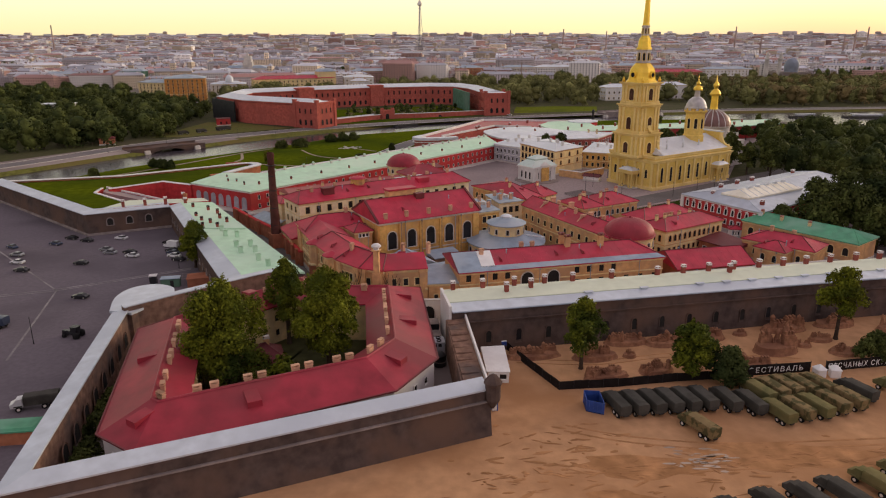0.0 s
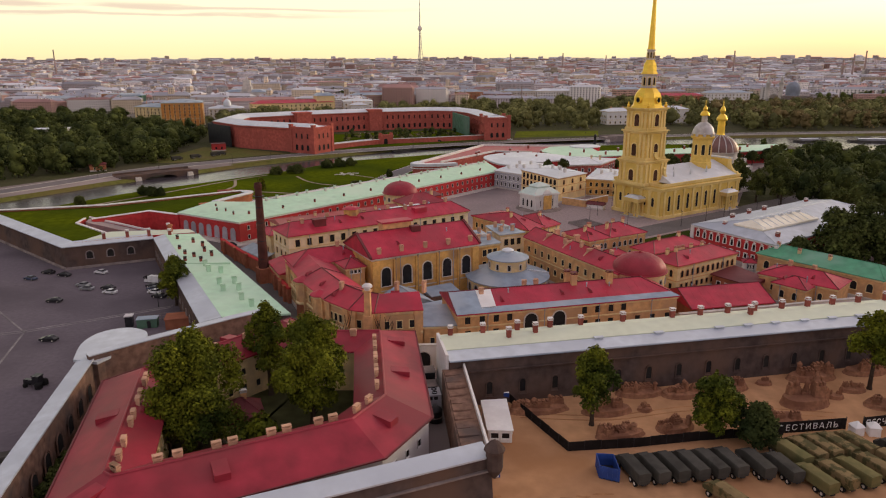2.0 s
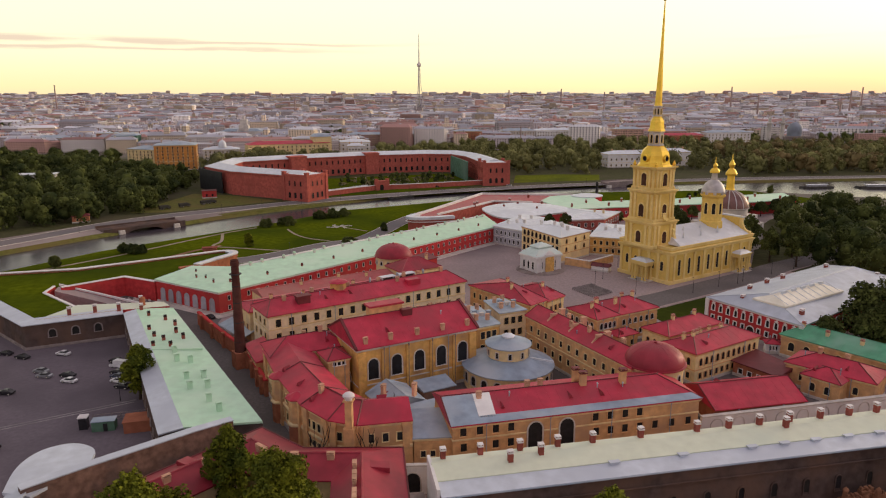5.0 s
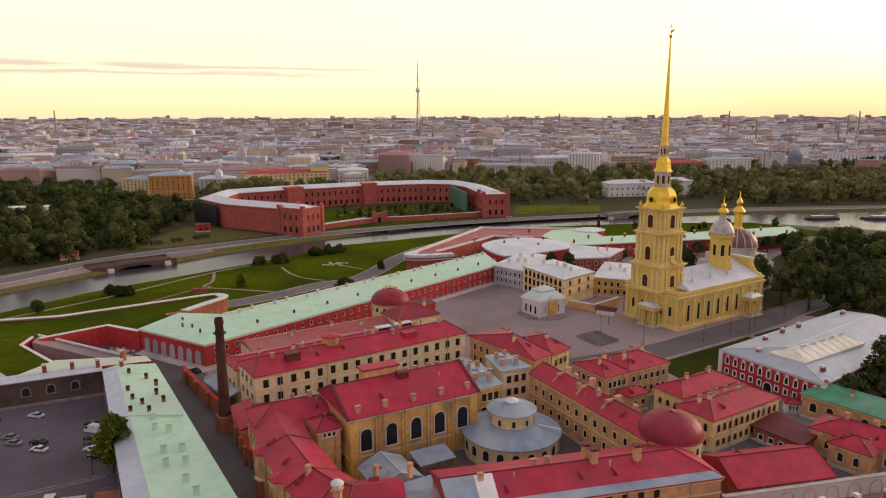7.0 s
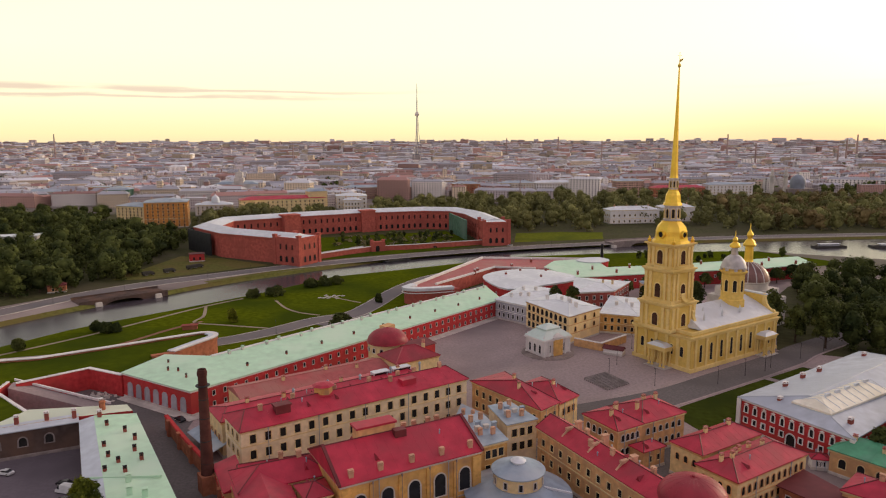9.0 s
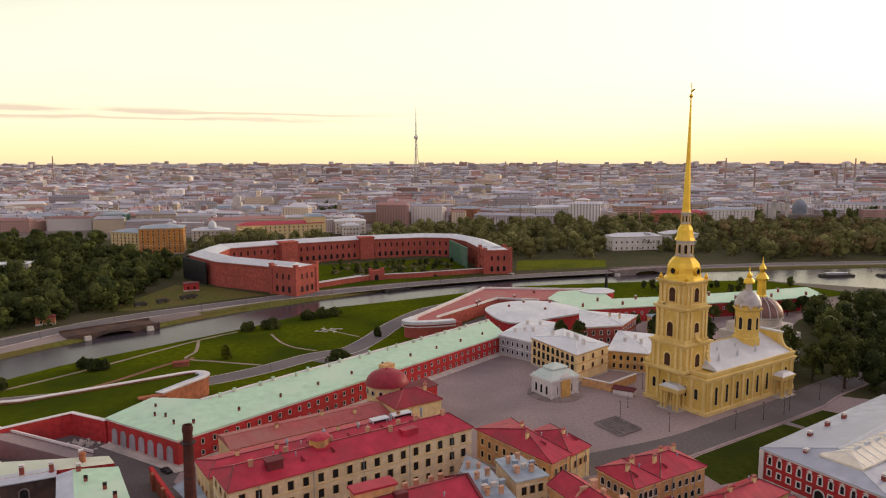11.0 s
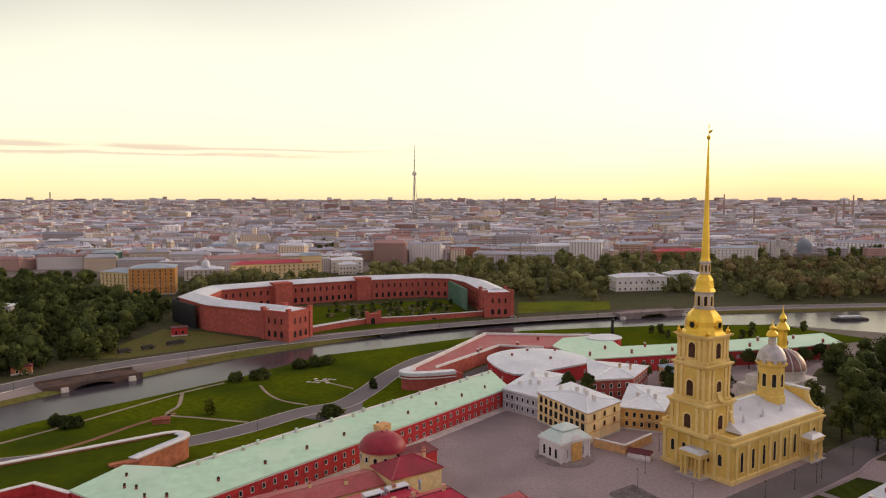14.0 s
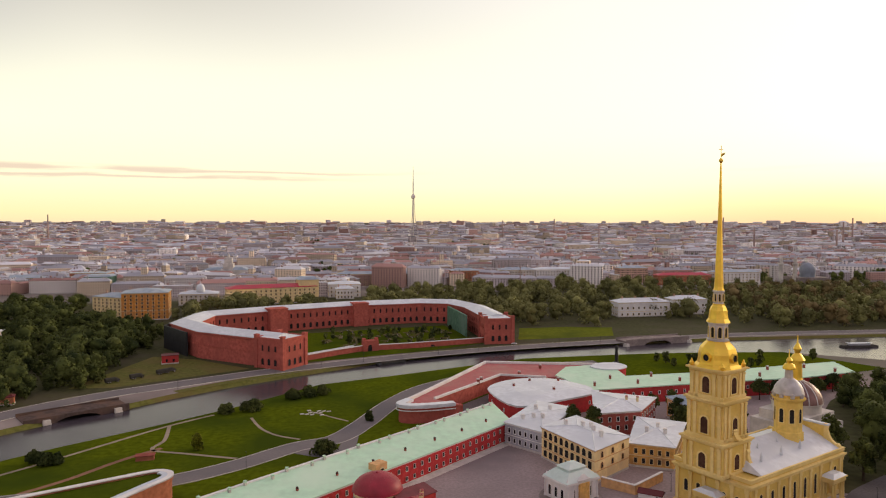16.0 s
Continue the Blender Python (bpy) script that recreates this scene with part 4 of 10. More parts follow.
def bastion_wall():
    t = thing("bastion_wall", (-62, 82), "dark weathered bastion wall with a pale metal cap and a brick inner face", "wall", kind="structure")
    path = [(8, 111.6), (-62.2, 81.3), (-76.2, 148)]
    body = [(1.4, 0), (0.2, 9.0), (-2.8, 9.55), (-2.8, 0)]
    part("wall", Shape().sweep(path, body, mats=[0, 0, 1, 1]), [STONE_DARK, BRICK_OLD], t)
    part("wall_cap", Shape().sweep(path[:3], [(0.6, 8.95), (0.6, 9.25), (-3.1, 9.9), (-3.1, 9.55)]), CAP_METAL, t, "pale sheet-metal wall cap")
    part("cordon", Shape().sweep(path[:3], [(0.75, 6.6), (1.0, 6.75), (0.95, 7.0), (0.3, 7.0), (0.3, 6.6)]), GRANITE, t)
    nose = smooth_line([(-77.4, 147.4), (-80, 156), (-79, 162.5), (-74, 165.5), (-68.5, 163), (-66.8, 157.5)], 5)
    cap = Shape()
    ring = nose + [(-71.8, 146.2)]
    cap.prism(ring[::-1], 8.9, 9.5)
    part("roundel_cap", cap, CAP_METAL, t, "rounded pale metal cap")
    part("roundel_wall", Shape().prism(offset(ring[::-1], 0.5), 0, 8.95), BRICK_OLD, t)
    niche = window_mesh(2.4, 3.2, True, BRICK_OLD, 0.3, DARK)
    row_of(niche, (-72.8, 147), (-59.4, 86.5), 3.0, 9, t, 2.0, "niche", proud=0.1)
    # rear wall of the bastion towards the lane
    rear = [(-74, 147), (-66, 154.8), (-50.5, 169), (-44, 174)]
    part("rear_wall", Shape().sweep(rear, [(-0.8, 0), (0.8, 0), (0.8, 10.6), (-0.8, 10.6)]), BRICK_OLD, t)
    part("rear_cap", Shape().sweep(rear, [(-1.1, 10.6), (1.1, 10.6), (1.1, 10.85), (-1.1, 10.85)]), CAP_METAL, t)
    # flank with its stepped brown top
    flank = [(7.7, 112), (4.4, 145.6)]
    part("flank", Shape().sweep(flank, [(-0.3, 0), (0, 8.6), (4.3, 8.2), (4.3, 0)]), BRICK_OLD, t)
    for i in range(11):
        x, y = 7.6 - 3.3 * i / 11 - 2.3, 113.6 + 32.4 * i / 11
        part("worn_step", Shape().box(x, y, 7.9, 3.7, 2.5, 0.62 + 0.1 * (i % 3), 6 + (i * 5) % 4, 0, 0.93), BRICK_OLD, t, "worn brown brick step")
    part("rail", Shape().sweep([(7.8, 113), (4.5, 145.6)], [(-0.3, 8.5), (0.1, 8.5), (0.1, 9.5), (-0.3, 9.5)]), WHITE, t, "white coping rail")
    tur = Shape().lathe(8.6, 111, [(0.3, 5.4), (1.3, 7.0), (1.4, 7.3), (1.4, 10.2), (1.7, 10.4), (1.7, 10.7), (0.9, 11.7), (0.2, 12.2)], 10)
    part("sentry_turret", tur, STONE_DARK, t, "small dark stone sentry turret")


bastion_wall()


def casemates():
    ring = [(-55.5, 97.5), (-48, 92.6), (-9.3, 112), (-2.2, 124.8), (-7.0, 164.6), (-27, 164.4), (-37.5, 173), (-66.5, 139)]
    t = thing("bastion_prison", (-32, 128), "low five-sided prison with a red tin roof round a court", "building")
    part("wall", Shape().sweep(ring, [(0, 0), (0, 8.4), (12.6, 8.9), (12.6, 0)], True, mats=[0, 0, 1, 0]), [WHITE, CREAM], t)
    part("roof", Shape().sweep(ring, [(-0.7, 8.35), (-0.7, 8.6), (7.6, 12.2), (13.3, 9.6), (13.3, 9.3), (7.6, 11.9)], True), OLD_RED_ROOF, t, "red tin roof with chimneys and roof hatches")
    part("ridge", Shape().sweep(ring, [(7.3, 12.15), (7.9, 12.15), (7.7, 12.36), (7.5, 12.36)], True), OLD_RED_ROOF, t)
    part("gutter", Shape().sweep(ring, [(-0.95, 8.5), (-0.65, 8.5), (-0.65, 8.75), (-0.95, 8.75)], True), DARK_RED_ROOF, t)
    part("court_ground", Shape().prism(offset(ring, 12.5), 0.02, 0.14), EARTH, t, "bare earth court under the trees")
    chim = chimney_mesh(1.35, 0.65, 0.8, FLUE, FLUE, 0.1)
    hatch = Shape().add([(-1.2, -1.8, 0.36), (1.2, -1.8, 0.36), (1.2, 1.8, 0.86), (-1.2, 1.8, 0.86), (-1.2, -1.8, -1.0), (1.2, -1.8, -1.0), (1.2, 1.8, 0.6), (-1.2, 1.8, 0.6)],
                        [(0, 1, 2, 3), (0, 4, 5, 1), (1, 5, 6, 2), (2, 6, 7, 3), (3, 7, 4, 0)]).mesh("roof_dormer", OLD_RED_ROOF)
    n = len(ring)
    spots = {1: (0.16, 0.24, 0.40, 0.47, 0.64, 0.71, 0.86, 0.93), 3: (0.12, 0.3, 0.36, 0.5, 0.56, 0.7, 0.76, 0.88), 7: (0.1, 0.16, 0.3, 0.38, 0.52, 0.6, 0.78, 0.9), 6: (0.2, 0.3, 0.55, 0.75, 0.85), 2: (0.3, 0.7), 4: (0.3, 0.75), 5: (0.4, 0.6), 0: (0.2, 0.5, 0.8)}
    inset = offset(ring, 8.9)
    for side, shares in spots.items():
        a, b = Vector(inset[side]), Vector(inset[(side + 1) % n])
        for k in shares:
            p = a.lerp(b, k)
            put("chimney", chim, pose(p.x, p.y, 11.7, 0, 0, facing(a, b)), t)
    mid = offset(ring, 4.2)
    for side, shares in {1: (0.42,), 3: (0.38, 0.82), 7: (0.45,), 0: (0.6,), 2: (0.5,), 6: (0.4,)}.items():
        a, b = Vector(mid[side]), Vector(mid[(side + 1) % n])
        for k in shares:
            p = a.lerp(b, k)
            put("roof_dormer", hatch, pose(p.x, p.y, 10.72, 0, 0, facing(a, b)), t)
    win = window_mesh(1.0, 1.3, False, WHITE, 0.15)
    for side, c in ((0, 2), (1, 12), (2, 3), (3, 11)):
        row_of(win, ring[side], ring[(side + 1) % n], 4.6, c, t, 1.5)
    inn = offset(ring, 12.65)
    for side in (1, 3, 6, 7):
        row_of(window_mesh(1.0, 1.5, False, CREAM, 0.15), inn[(side + 1) % n], inn[side], 5.6, 7, t, 1.0)
        row_of(window_mesh(1.0, 1.5, False, CREAM, 0.15), inn[(side + 1) % n], inn[side], 2.0, 7, t, 1.0)

    hut = rectangle((-41, 130), (-34, 133), 7)
    house("court_hut", hut, 4.2, "small hut with a dark red tin roof in the prison court", CREAM, DARK_RED_ROOF, "hip", 3.0, 0.5, OCHRE, rows=[(0, 1.4, 2, 0.9, 1.2, False)], cornice=False, chimneys=[(0.6, 0.6)], hip=4)


casemates()


def river_curtain():
    t = thing("river_curtain", (70, 164), "long dark stone curtain wall with a pale roof and red chimneys", "wall", kind="structure")
    a, m, b = (1.6, 144.9), (109.3, 167.3), (420, 226)
    path = [a, m, b]
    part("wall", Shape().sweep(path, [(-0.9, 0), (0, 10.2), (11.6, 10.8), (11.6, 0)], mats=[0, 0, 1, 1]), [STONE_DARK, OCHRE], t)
    part("eave", Shape().sweep(path, [(-0.5, 10.15), (-0.5, 10.4), (3.8, 11.0), (3.8, 10.7)]), CAP_METAL, t, "pale metal lower roof slope")
    part("roof", Shape().sweep(path, [(3.6, 10.9), (3.6, 11.15), (9.2, 11.6), (12.0, 11.2), (12.0, 10.9)]), CREAM_ROOF, t, "cream-green painted roof")
    part("gutter", Shape().sweep(path, [(-0.72, 10.12), (-0.5, 10.12), (-0.5, 10.26), (-0.72, 10.26)]), GREY_ROOF, t)
    part("cordon", Shape().sweep(path, [(-0.75, 7.4), (-0.5, 7.4), (-0.5, 7.8), (-0.8, 7.7)]), STONE_DARK, t)
    part("end_cap", Shape().sweep([(-0.9, 157.2), (1.2, 145.0)], [(-0.3, 0), (0.3, 0), (0.3, 11.5), (-0.3, 11.5)]), WHITE, t, "white end wall")
    chim = chimney_mesh(0.95, 0.95, 2.0, CHIM_BRICK, WHITE, 0.1)
    u = (Vector(m) - Vector(a)).normalized()
    v = (Vector(b) - Vector(m)).normalized()
    bend = (Vector(m) - Vector(a)).length
    rng = np.random.default_rng(5)

    def spot(k, deep):
        """A plan point so far along the wall and so deep behind its face."""
        d, p = (u, Vector(a) + u * k) if k < bend else (v, Vector(m) + v * (k - bend))
        return p + Vector((-d.y, d.x)) * deep, math.degrees(math.atan2(d.y, d.x))

    rear = [2.6, 10, 18, 25.8, 33.2, 43.6, 56.2, 63.5, 70.7, 77.9, 85.4, 92.6, 99.6, 107] + [114.4 + 7.4 * i + rng.uniform(-0.5, 0.5) for i in range(40)]
    for k, deep, z in [(k, 11.0, 11.1) for k in rear] + [(14.9, 7.2, 11.2), (21.4, 8.4, 11.3), (75.2, 8.6, 11.3), (130, 8.4, 11.3), (168, 8.4, 11.3)]:
        p, turn = spot(k, deep)
        put("chimney", chim, pose(p.x, p.y, z, 0, 0, turn), t, "red brick chimney with a white cap")
    vent = Shape().box(0, 0, -0.4, 1.9, 0.8, 0.7, 0, 0, 0.8).box(0, 0, 0.3, 2.2, 1.0, 0.14).mesh("roof_vent", CAP_METAL)
    for k in [34.3, 48.7, 63.7, 71, 78.2, 85.8, 93.3] + [100.8 + 7.5 * i for i in range(40)]:
        p, turn = spot(k, 3.3)
        put("roof_vent", vent, pose(p.x, p.y, 10.95, 0, 0, turn), t)
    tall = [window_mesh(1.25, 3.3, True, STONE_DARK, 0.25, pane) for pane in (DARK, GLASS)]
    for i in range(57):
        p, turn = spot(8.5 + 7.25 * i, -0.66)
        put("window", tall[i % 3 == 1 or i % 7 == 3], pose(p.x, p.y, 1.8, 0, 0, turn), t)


river_curtain()


def west_curtain():
    t = thing("west_curtain", (-72, 215), "curtain wall with a pale green roof beside the car park", "wall", kind="structure")
    outer, inner = [(-105, 255.5), (-59, 171)], [(-90, 260), (-38, 176.5)]
    low = outer + inner[::-1]
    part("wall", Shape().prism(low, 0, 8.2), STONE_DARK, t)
    o = Vector(outer[0]), Vector(outer[1])
    i = Vector(inner[0]), Vector(inner[1])
    m = o[0].lerp(i[0], 0.26), o[1].lerp(i[1], 0.24)
    z = lambda v, h: (v.x, v.y, h)
    part("eave", Shape().add([z(o[0], 8.2), z(o[1], 8.2), z(m[1], 9.2), z(m[0], 9.2), z(o[0], 8.5), z(o[1], 8.5), z(m[1], 9.5), z(m[0], 9.5)],
                             [(4, 5, 6, 7), (3, 2, 1, 0), (0, 1, 5, 4), (1, 2, 6, 5), (2, 3, 7, 6), (3, 0, 4, 7)]), CAP_METAL, t, "pale metal lower slope")
    part("roof", Shape().add([z(m[0], 9.2), z(m[1], 9.2), z(i[1], 8.4), z(i[0], 8.4), z(m[0], 9.55), z(m[1], 9.55), z(i[1], 8.9), z(i[0], 8.9)],
                             [(4, 5, 6, 7), (3, 2, 1, 0), (0, 1, 5, 4), (1, 2, 6, 5), (2, 3, 7, 6), (3, 0, 4, 7)]), GREEN_ROOF, t, "pale mint-green painted roof")
    red = chimney_mesh(0.9, 0.9, 1.2, CHIM_BRICK, DARK, 0.05)
    grn = chimney_mesh(1.15, 0.95, 1.8, GREEN_ROOF, GREEN_ROOF, 0.15)
    for x, y, k in ((-94, 250, 0), (-87, 246, 0), (-88, 236, 0), (-82, 241, 0), (-84, 230, 0), (-79, 234, 0), (-80, 227, 0), (-75, 229, 0), (-81, 222, 0), (-76, 222, 0),
                    (-70, 211, 1), (-66, 210, 1), (-63, 199, 1), (-59, 200, 1), (-60, 193, 1), (-56, 194, 1), (-53, 186, 1), (-49, 181, 1), (-73, 217, 1)):
        put("chimney", grn if k else red, pose(x, y, 9.1, 0, 0, 30), t)
    ridge = Shape().sweep([(-83, 218.5), (-66, 219.5)], [(-0.15, 9.2), (0.15, 9.2), (0.15, 9.7), (-0.15, 9.7)])
    part("roof_seam", ridge, GREEN_ROOF, t)
    row_of(window_mesh(1.2, 1.6, True, GRANITE, 0.25, DARK), outer[0], outer[1], 3.2, 16, t, 3.0, proud=0.03)


west_curtain()


def west_bastion():
    t = thing("west_bastion", (-150, 290), "grass-topped brick bastion with a white-capped parapet and rounded flank", "wall", kind="structure")
    nose = smooth_line([(-126, 335), (-112, 345), (-102, 351.5), (-96, 350.5), (-94, 345), (-98, 336), (-103.5, 324)], 5)
    grass = [(-203, 303), (-190, 297), (-146.5, 291), (-127, 306), (-112, 299), (-104, 314)] + nose[::-1] + [(-152, 317)]
    part("brick_body", Shape().prism(grass[::1], 0, 6.9), BRICK_ORANGE, t, "orange brick bastion face")
    top = Shape().prism(offset(grass, 0.6), 6.8, 7.3)
    part("grass_top", top, GRASS, t, "green grass on the bastion")
    line = [(-203, 303), (-152, 317)] + nose
    part("parapet", Shape().sweep(line, [(-1.0, 6.8), (0.4, 6.8), (0.4, 8.0), (-1.0, 8.0)]), BRICK_ORANGE, t)
    part("parapet_cap", Shape().sweep(line, [(-1.5, 8.0), (0.6, 8.0), (0.6, 8.35), (-1.5, 8.35)]), WHITE, t, "white parapet cap")
    part("wide_cap", Shape().sweep(nose[12:], [(-3.4, 7.9), (0.6, 7.9), (0.6, 8.3), (-3.4, 8.3)]), CAP_METAL, t, "broad pale cap on the rounded flank")
    part("steps", Shape().box(-106, 322, 6.9, 8, 4, 1.0, 35).box(-108, 320, 7.6, 5, 2.4, 0.7, 35), BRICK_ORANGE, t)
    # red yard walls
    yard = [(-144, 289), (-127, 305), (-111.5, 297.5)]
    part("yard_wall", Shape().sweep(yard, [(-0.5, 0), (0.4, 0), (0.4, 7.8), (-0.5, 7.8)]), RED_WALL, t, "red plastered yard wall")
    part("yard_cap", Shape().sweep(yard, [(-0.8, 7.8), (0.7, 7.8), (0.7, 8.1), (-0.8, 8.1)]), WHITE, t)
    ramp = [(-146, 290), (-128, 285), (-112, 283)]
    sh = Shape()
    for k, w in ((0, 5.5),):
        pts = [(-147, 293, 7.3), (-145, 286, 7.3), (-110, 281, 0.6), (-111, 287, 0.6)]
        sh.add(pts + [(x, y, 0) for x, y, _ in pts], [(0, 1, 2, 3), (0, 4, 5, 1), (1, 5, 6, 2), (2, 6, 7, 3), (3, 7, 4, 0)])
    part("ramp", sh, PAVING, t, "pale stone ramp into the yard")
    part("ramp_kerb", Shape().add([(-147, 293, 7.4), (-147.4, 293.8, 7.4), (-111.4, 287.8, 1.0), (-111, 287, 1.0), (-147, 293, 8.1), (-147.4, 293.8, 8.1), (-111.4, 287.8, 1.8), (-111, 287, 1.8)],
                                  [(4, 5, 6, 7), (0, 4, 7, 3), (1, 2, 6, 5), (0, 1, 5, 4), (2, 3, 7, 6)]), WHITE, t)
    fill = [(-196, 301.2), (-132.6, 248.8), (-129.5, 250.2), (-124.5, 263), (-146, 281), (-147, 290.4), (-190, 296.2)]
    part("grass_fill", Shape().prism(fill, 0, 7.9, 0, 1), [RED_WALL, GRASS], t, "grassed earth fill behind the wall")
    part("fill_cap", Shape().sweep([(-124.3, 262.7), (-146, 281), (-147.2, 290)], [(-0.5, 7.9), (0.5, 7.9), (0.5, 8.25), (-0.5, 8.25)]), WHITE, t)
    # face towards the car park with its broad pale cap
    face = [(-203, 303), (-131, 243), (-105, 255.5)]
    part("face_wall", Shape().sweep(face, [(0, 0), (0.4, 8.1), (5.2, 8.1), (5.2, 0)][::-1]), STONE_DARK, t)
    part("face_cap", Shape().sweep(face, [(-0.6, 8.1), (-0.6, 8.4), (4.4, 9.1), (4.4, 8.7)]), CAP_METAL, t, "broad pale metal cap")
    part("band", Shape().sweep(face, [(-0.3, 0), (-0.3, 0.8), (0.05, 0.9), (0.05, 0)]), GRANITE, t)
    gap = [(-129, 247), (-106.5, 257.5), (-92, 262), (-96, 267), (-124, 263)]
    part("gate_roof", Shape().prism(gap, 0, 8.9, 0, 1), [RED_WALL, CREAM_ROOF], t, "pale green roof over the gate passage")
    row_of(window_mesh(2.0, 2.6, True, GRANITE, 0.35, DARK), face[1], face[2], 3.4, 3, t, 4.5, proud=0.0)
    red = chimney_mesh(1.1, 1.1, 2.2, CHIM_BRICK, WHITE, 0.1)
    for x, y in ((-121, 252), (-114, 255), (-107, 257), (-99, 256), (-118, 272), (-103, 265)):
        put("chimney", red, pose(x, y, 8.9 if y < 268 else 0.5, 0, 0, 25), t)
    part("tall_stack", Shape().lathe(-101.5, 263, [(0.8, 8.5), (0.7, 11.0), (0.9, 11.1), (0.9, 11.5), (0.5, 11.8)], 12), BRICK_ORANGE, t)
    rub = Shape()
    rng = np.random.default_rng(9)
    for i in range(40):
        rub.box(-119 + rng.normal() * 4, 296 + rng.normal() * 1.6, 0.05, rng.uniform(0.4, 2.0), rng.uniform(0.3, 1.0), rng.uniform(0.2, 0.9), rng.uniform(0, 180), 0, 0.8)
    tagged(new("rubble_heap", rub.mesh("rubble_heap", LIGHT_STONE)), "heap of pale building rubble in the yard", "debris", kind="stuff")


west_bastion()


def north_curtain():
    t = thing("north_curtain", (-30, 350), "long red curtain building with a pale green roof", "building", kind="structure")
    plan = [(-111, 297), (-80.5, 278.5), (32, 410), (25.5, 433), (-84, 309.5), (-102.5, 313)]
    zs = (9.0, 9.0, 9.0, 10.8, 10.8, 10.3)
    part("wall", Shape().prism(plan, 0, 8.9), RED_WALL, t)
    e = offset(plan, -0.5)
    n = len(e)
    s = Shape().add([(*p, z - 0.3) for p, z in zip(e, zs)] + [(*p, z) for p, z in zip(e, zs)],
                    [(i, (i + 1) % n, n + (i + 1) % n, n + i) for i in range(n)] + [(6, 7, 10, 11), (7, 8, 9, 10)])
    part("roof", s, GREEN_ROOF, t, "pale green painted roof")
    part("cornice", Shape().sweep(plan[:3], [(0, 8.0), (0, 8.75), (-0.35, 8.75), (-0.3, 8.2)]), WHITE, t)
    part("plinth", Shape().sweep(plan[:3], [(0, 0), (0, 0.8), (-0.2, 0.8), (-0.2, 0)]), LIGHT_STONE, t)
    part("pavement", Shape().sweep(plan[:3], [(-0.2, 0.05), (-0.2, 0.2), (-3.2, 0.2), (-3.2, 0.05)]), LIGHT_STONE, t)
    part("outer_parapet", Shape().sweep([plan[4], plan[3]], [(-0.7, 10.6), (0.3, 10.6), (0.3, 11.2), (-0.7, 11.2)]), WHITE, t)
    row_of(window_mesh(0.9, 1.6, False, LIGHT_STONE, 0.12), plan[1], plan[2], 5.2, 40, t, 2.0)
    row_of(window_mesh(0.9, 1.4, False, LIGHT_STONE, 0.12), plan[1], plan[2], 1.6, 40, t, 2.0)
    row_of(window_mesh(2.2, 4.6, True, PALE_GREY, 0.3, PALE_GREY), plan[0], plan[1], 1.2, 7, t, 1.5, "blind_arch")
    chim = chimney_mesh(0.65, 0.65, 0.8, CHIM_BRICK, DARK, 0.05)
    a, b, c, d = (Vector(plan[k]) for k in (1, 2, 3, 4))
    rng = np.random.default_rng(21)
    pale = chimney_mesh(0.85, 0.85, 1.1, LIGHT_STONE, GREEN_ROOF, 0.08)
    for i in range(30):
        k, q = (i + 0.5) / 30, (0.3, 0.9, 0.93)[i % 3] + rng.uniform(-0.03, 0.03)
        p = a.lerp(b, k).lerp(d.lerp(c, k), q)
        put("chimney", pale if i % 3 else chim, pose(p.x, p.y, 9.0 + 1.7 * q, 0, 0, 50), t)
    for x, y in ((-98, 305), (-95, 297), (-91, 296), (-86, 290)):
        put("chimney", chim, pose(x, y, 9.6, 0, 0, 20), t)
    # square gate bay with an arch, in the middle of the long front
    m = a.lerp(b, 0.535)
    gate = rectangle((m.x - 1.7, m.y - 2.2), (m.x + 1.8, m.y + 1.9), 4)
    part("gate_bay", Shape().prism(gate, 0, 11.6), OCHRE, t, "ochre gate bay with an arched head")
    row_of(window_mesh(2.4, 4.5, True, CREAM, 0.4, DARK), gate[0], gate[1], 5.4, 1, t, 0, "gate_arch")


north_curtain()


def north_bastion():
    t = thing("north_bastion", (40, 490), "brick bastion with a pinkish-red floor and white rims", "wall", kind="structure")
    nose = smooth_line([(8, 441), (-4, 437), (-15, 436), (-19.5, 440), (-16, 447), (-8, 462), (30, 540)], 5)
    inner = [(105, 533), (104, 500), (62, 500), (36, 506), (-2, 452), (12, 443)]
    plan = nose[::-1] + []
    plan = [*nose, *inner]
    if sum(plan[i - 1][0] * plan[i][1] - plan[i][0] * plan[i - 1][1] for i in range(len(plan))) < 0:
        plan = plan[::-1]
    part("body", Shape().prism(plan, 0, 7.6), BRICK_RED, t)
    part("floor", Shape().prism(offset(plan, 0.8), 7.5, 7.9), PINK_ROOF, t, "pinkish-red painted floor")
    part("rim", Shape().sweep(nose + [(105, 533)], [(-0.4, 7.5), (-0.4, 9.1), (1.2, 9.1), (1.2, 7.5)], mat=0), WHITE, t, "white rim")
    part("broad_rim", Shape().sweep(nose[:22], [(-3.2, 7.8), (-3.2, 9.15), (1.3, 9.2), (1.3, 7.8)]), WHITE_ROOF, t)
    part("inner_rim", Shape().sweep([(-2, 452), (36, 506), (62, 500)], [(-0.6, 7.6), (-0.6, 8.7), (0.6, 8.7), (0.6, 7.6)]), WHITE, t)
    part("brick_band", Shape().sweep(nose[:22], [(1.0, 6.2), (1.5, 6.2), (1.5, 6.6), (1.0, 6.6)]), WHITE, t)
    for x, y in ((22, 486), (24, 490), (62, 524), (47, 505)):
        put("chimney", chimney_mesh(1.2, 1.2, 2.0, CHIM_BRICK, WHITE, 0.1), pose(x, y, 8.0, 0, 0, 30), t)


north_bastion()


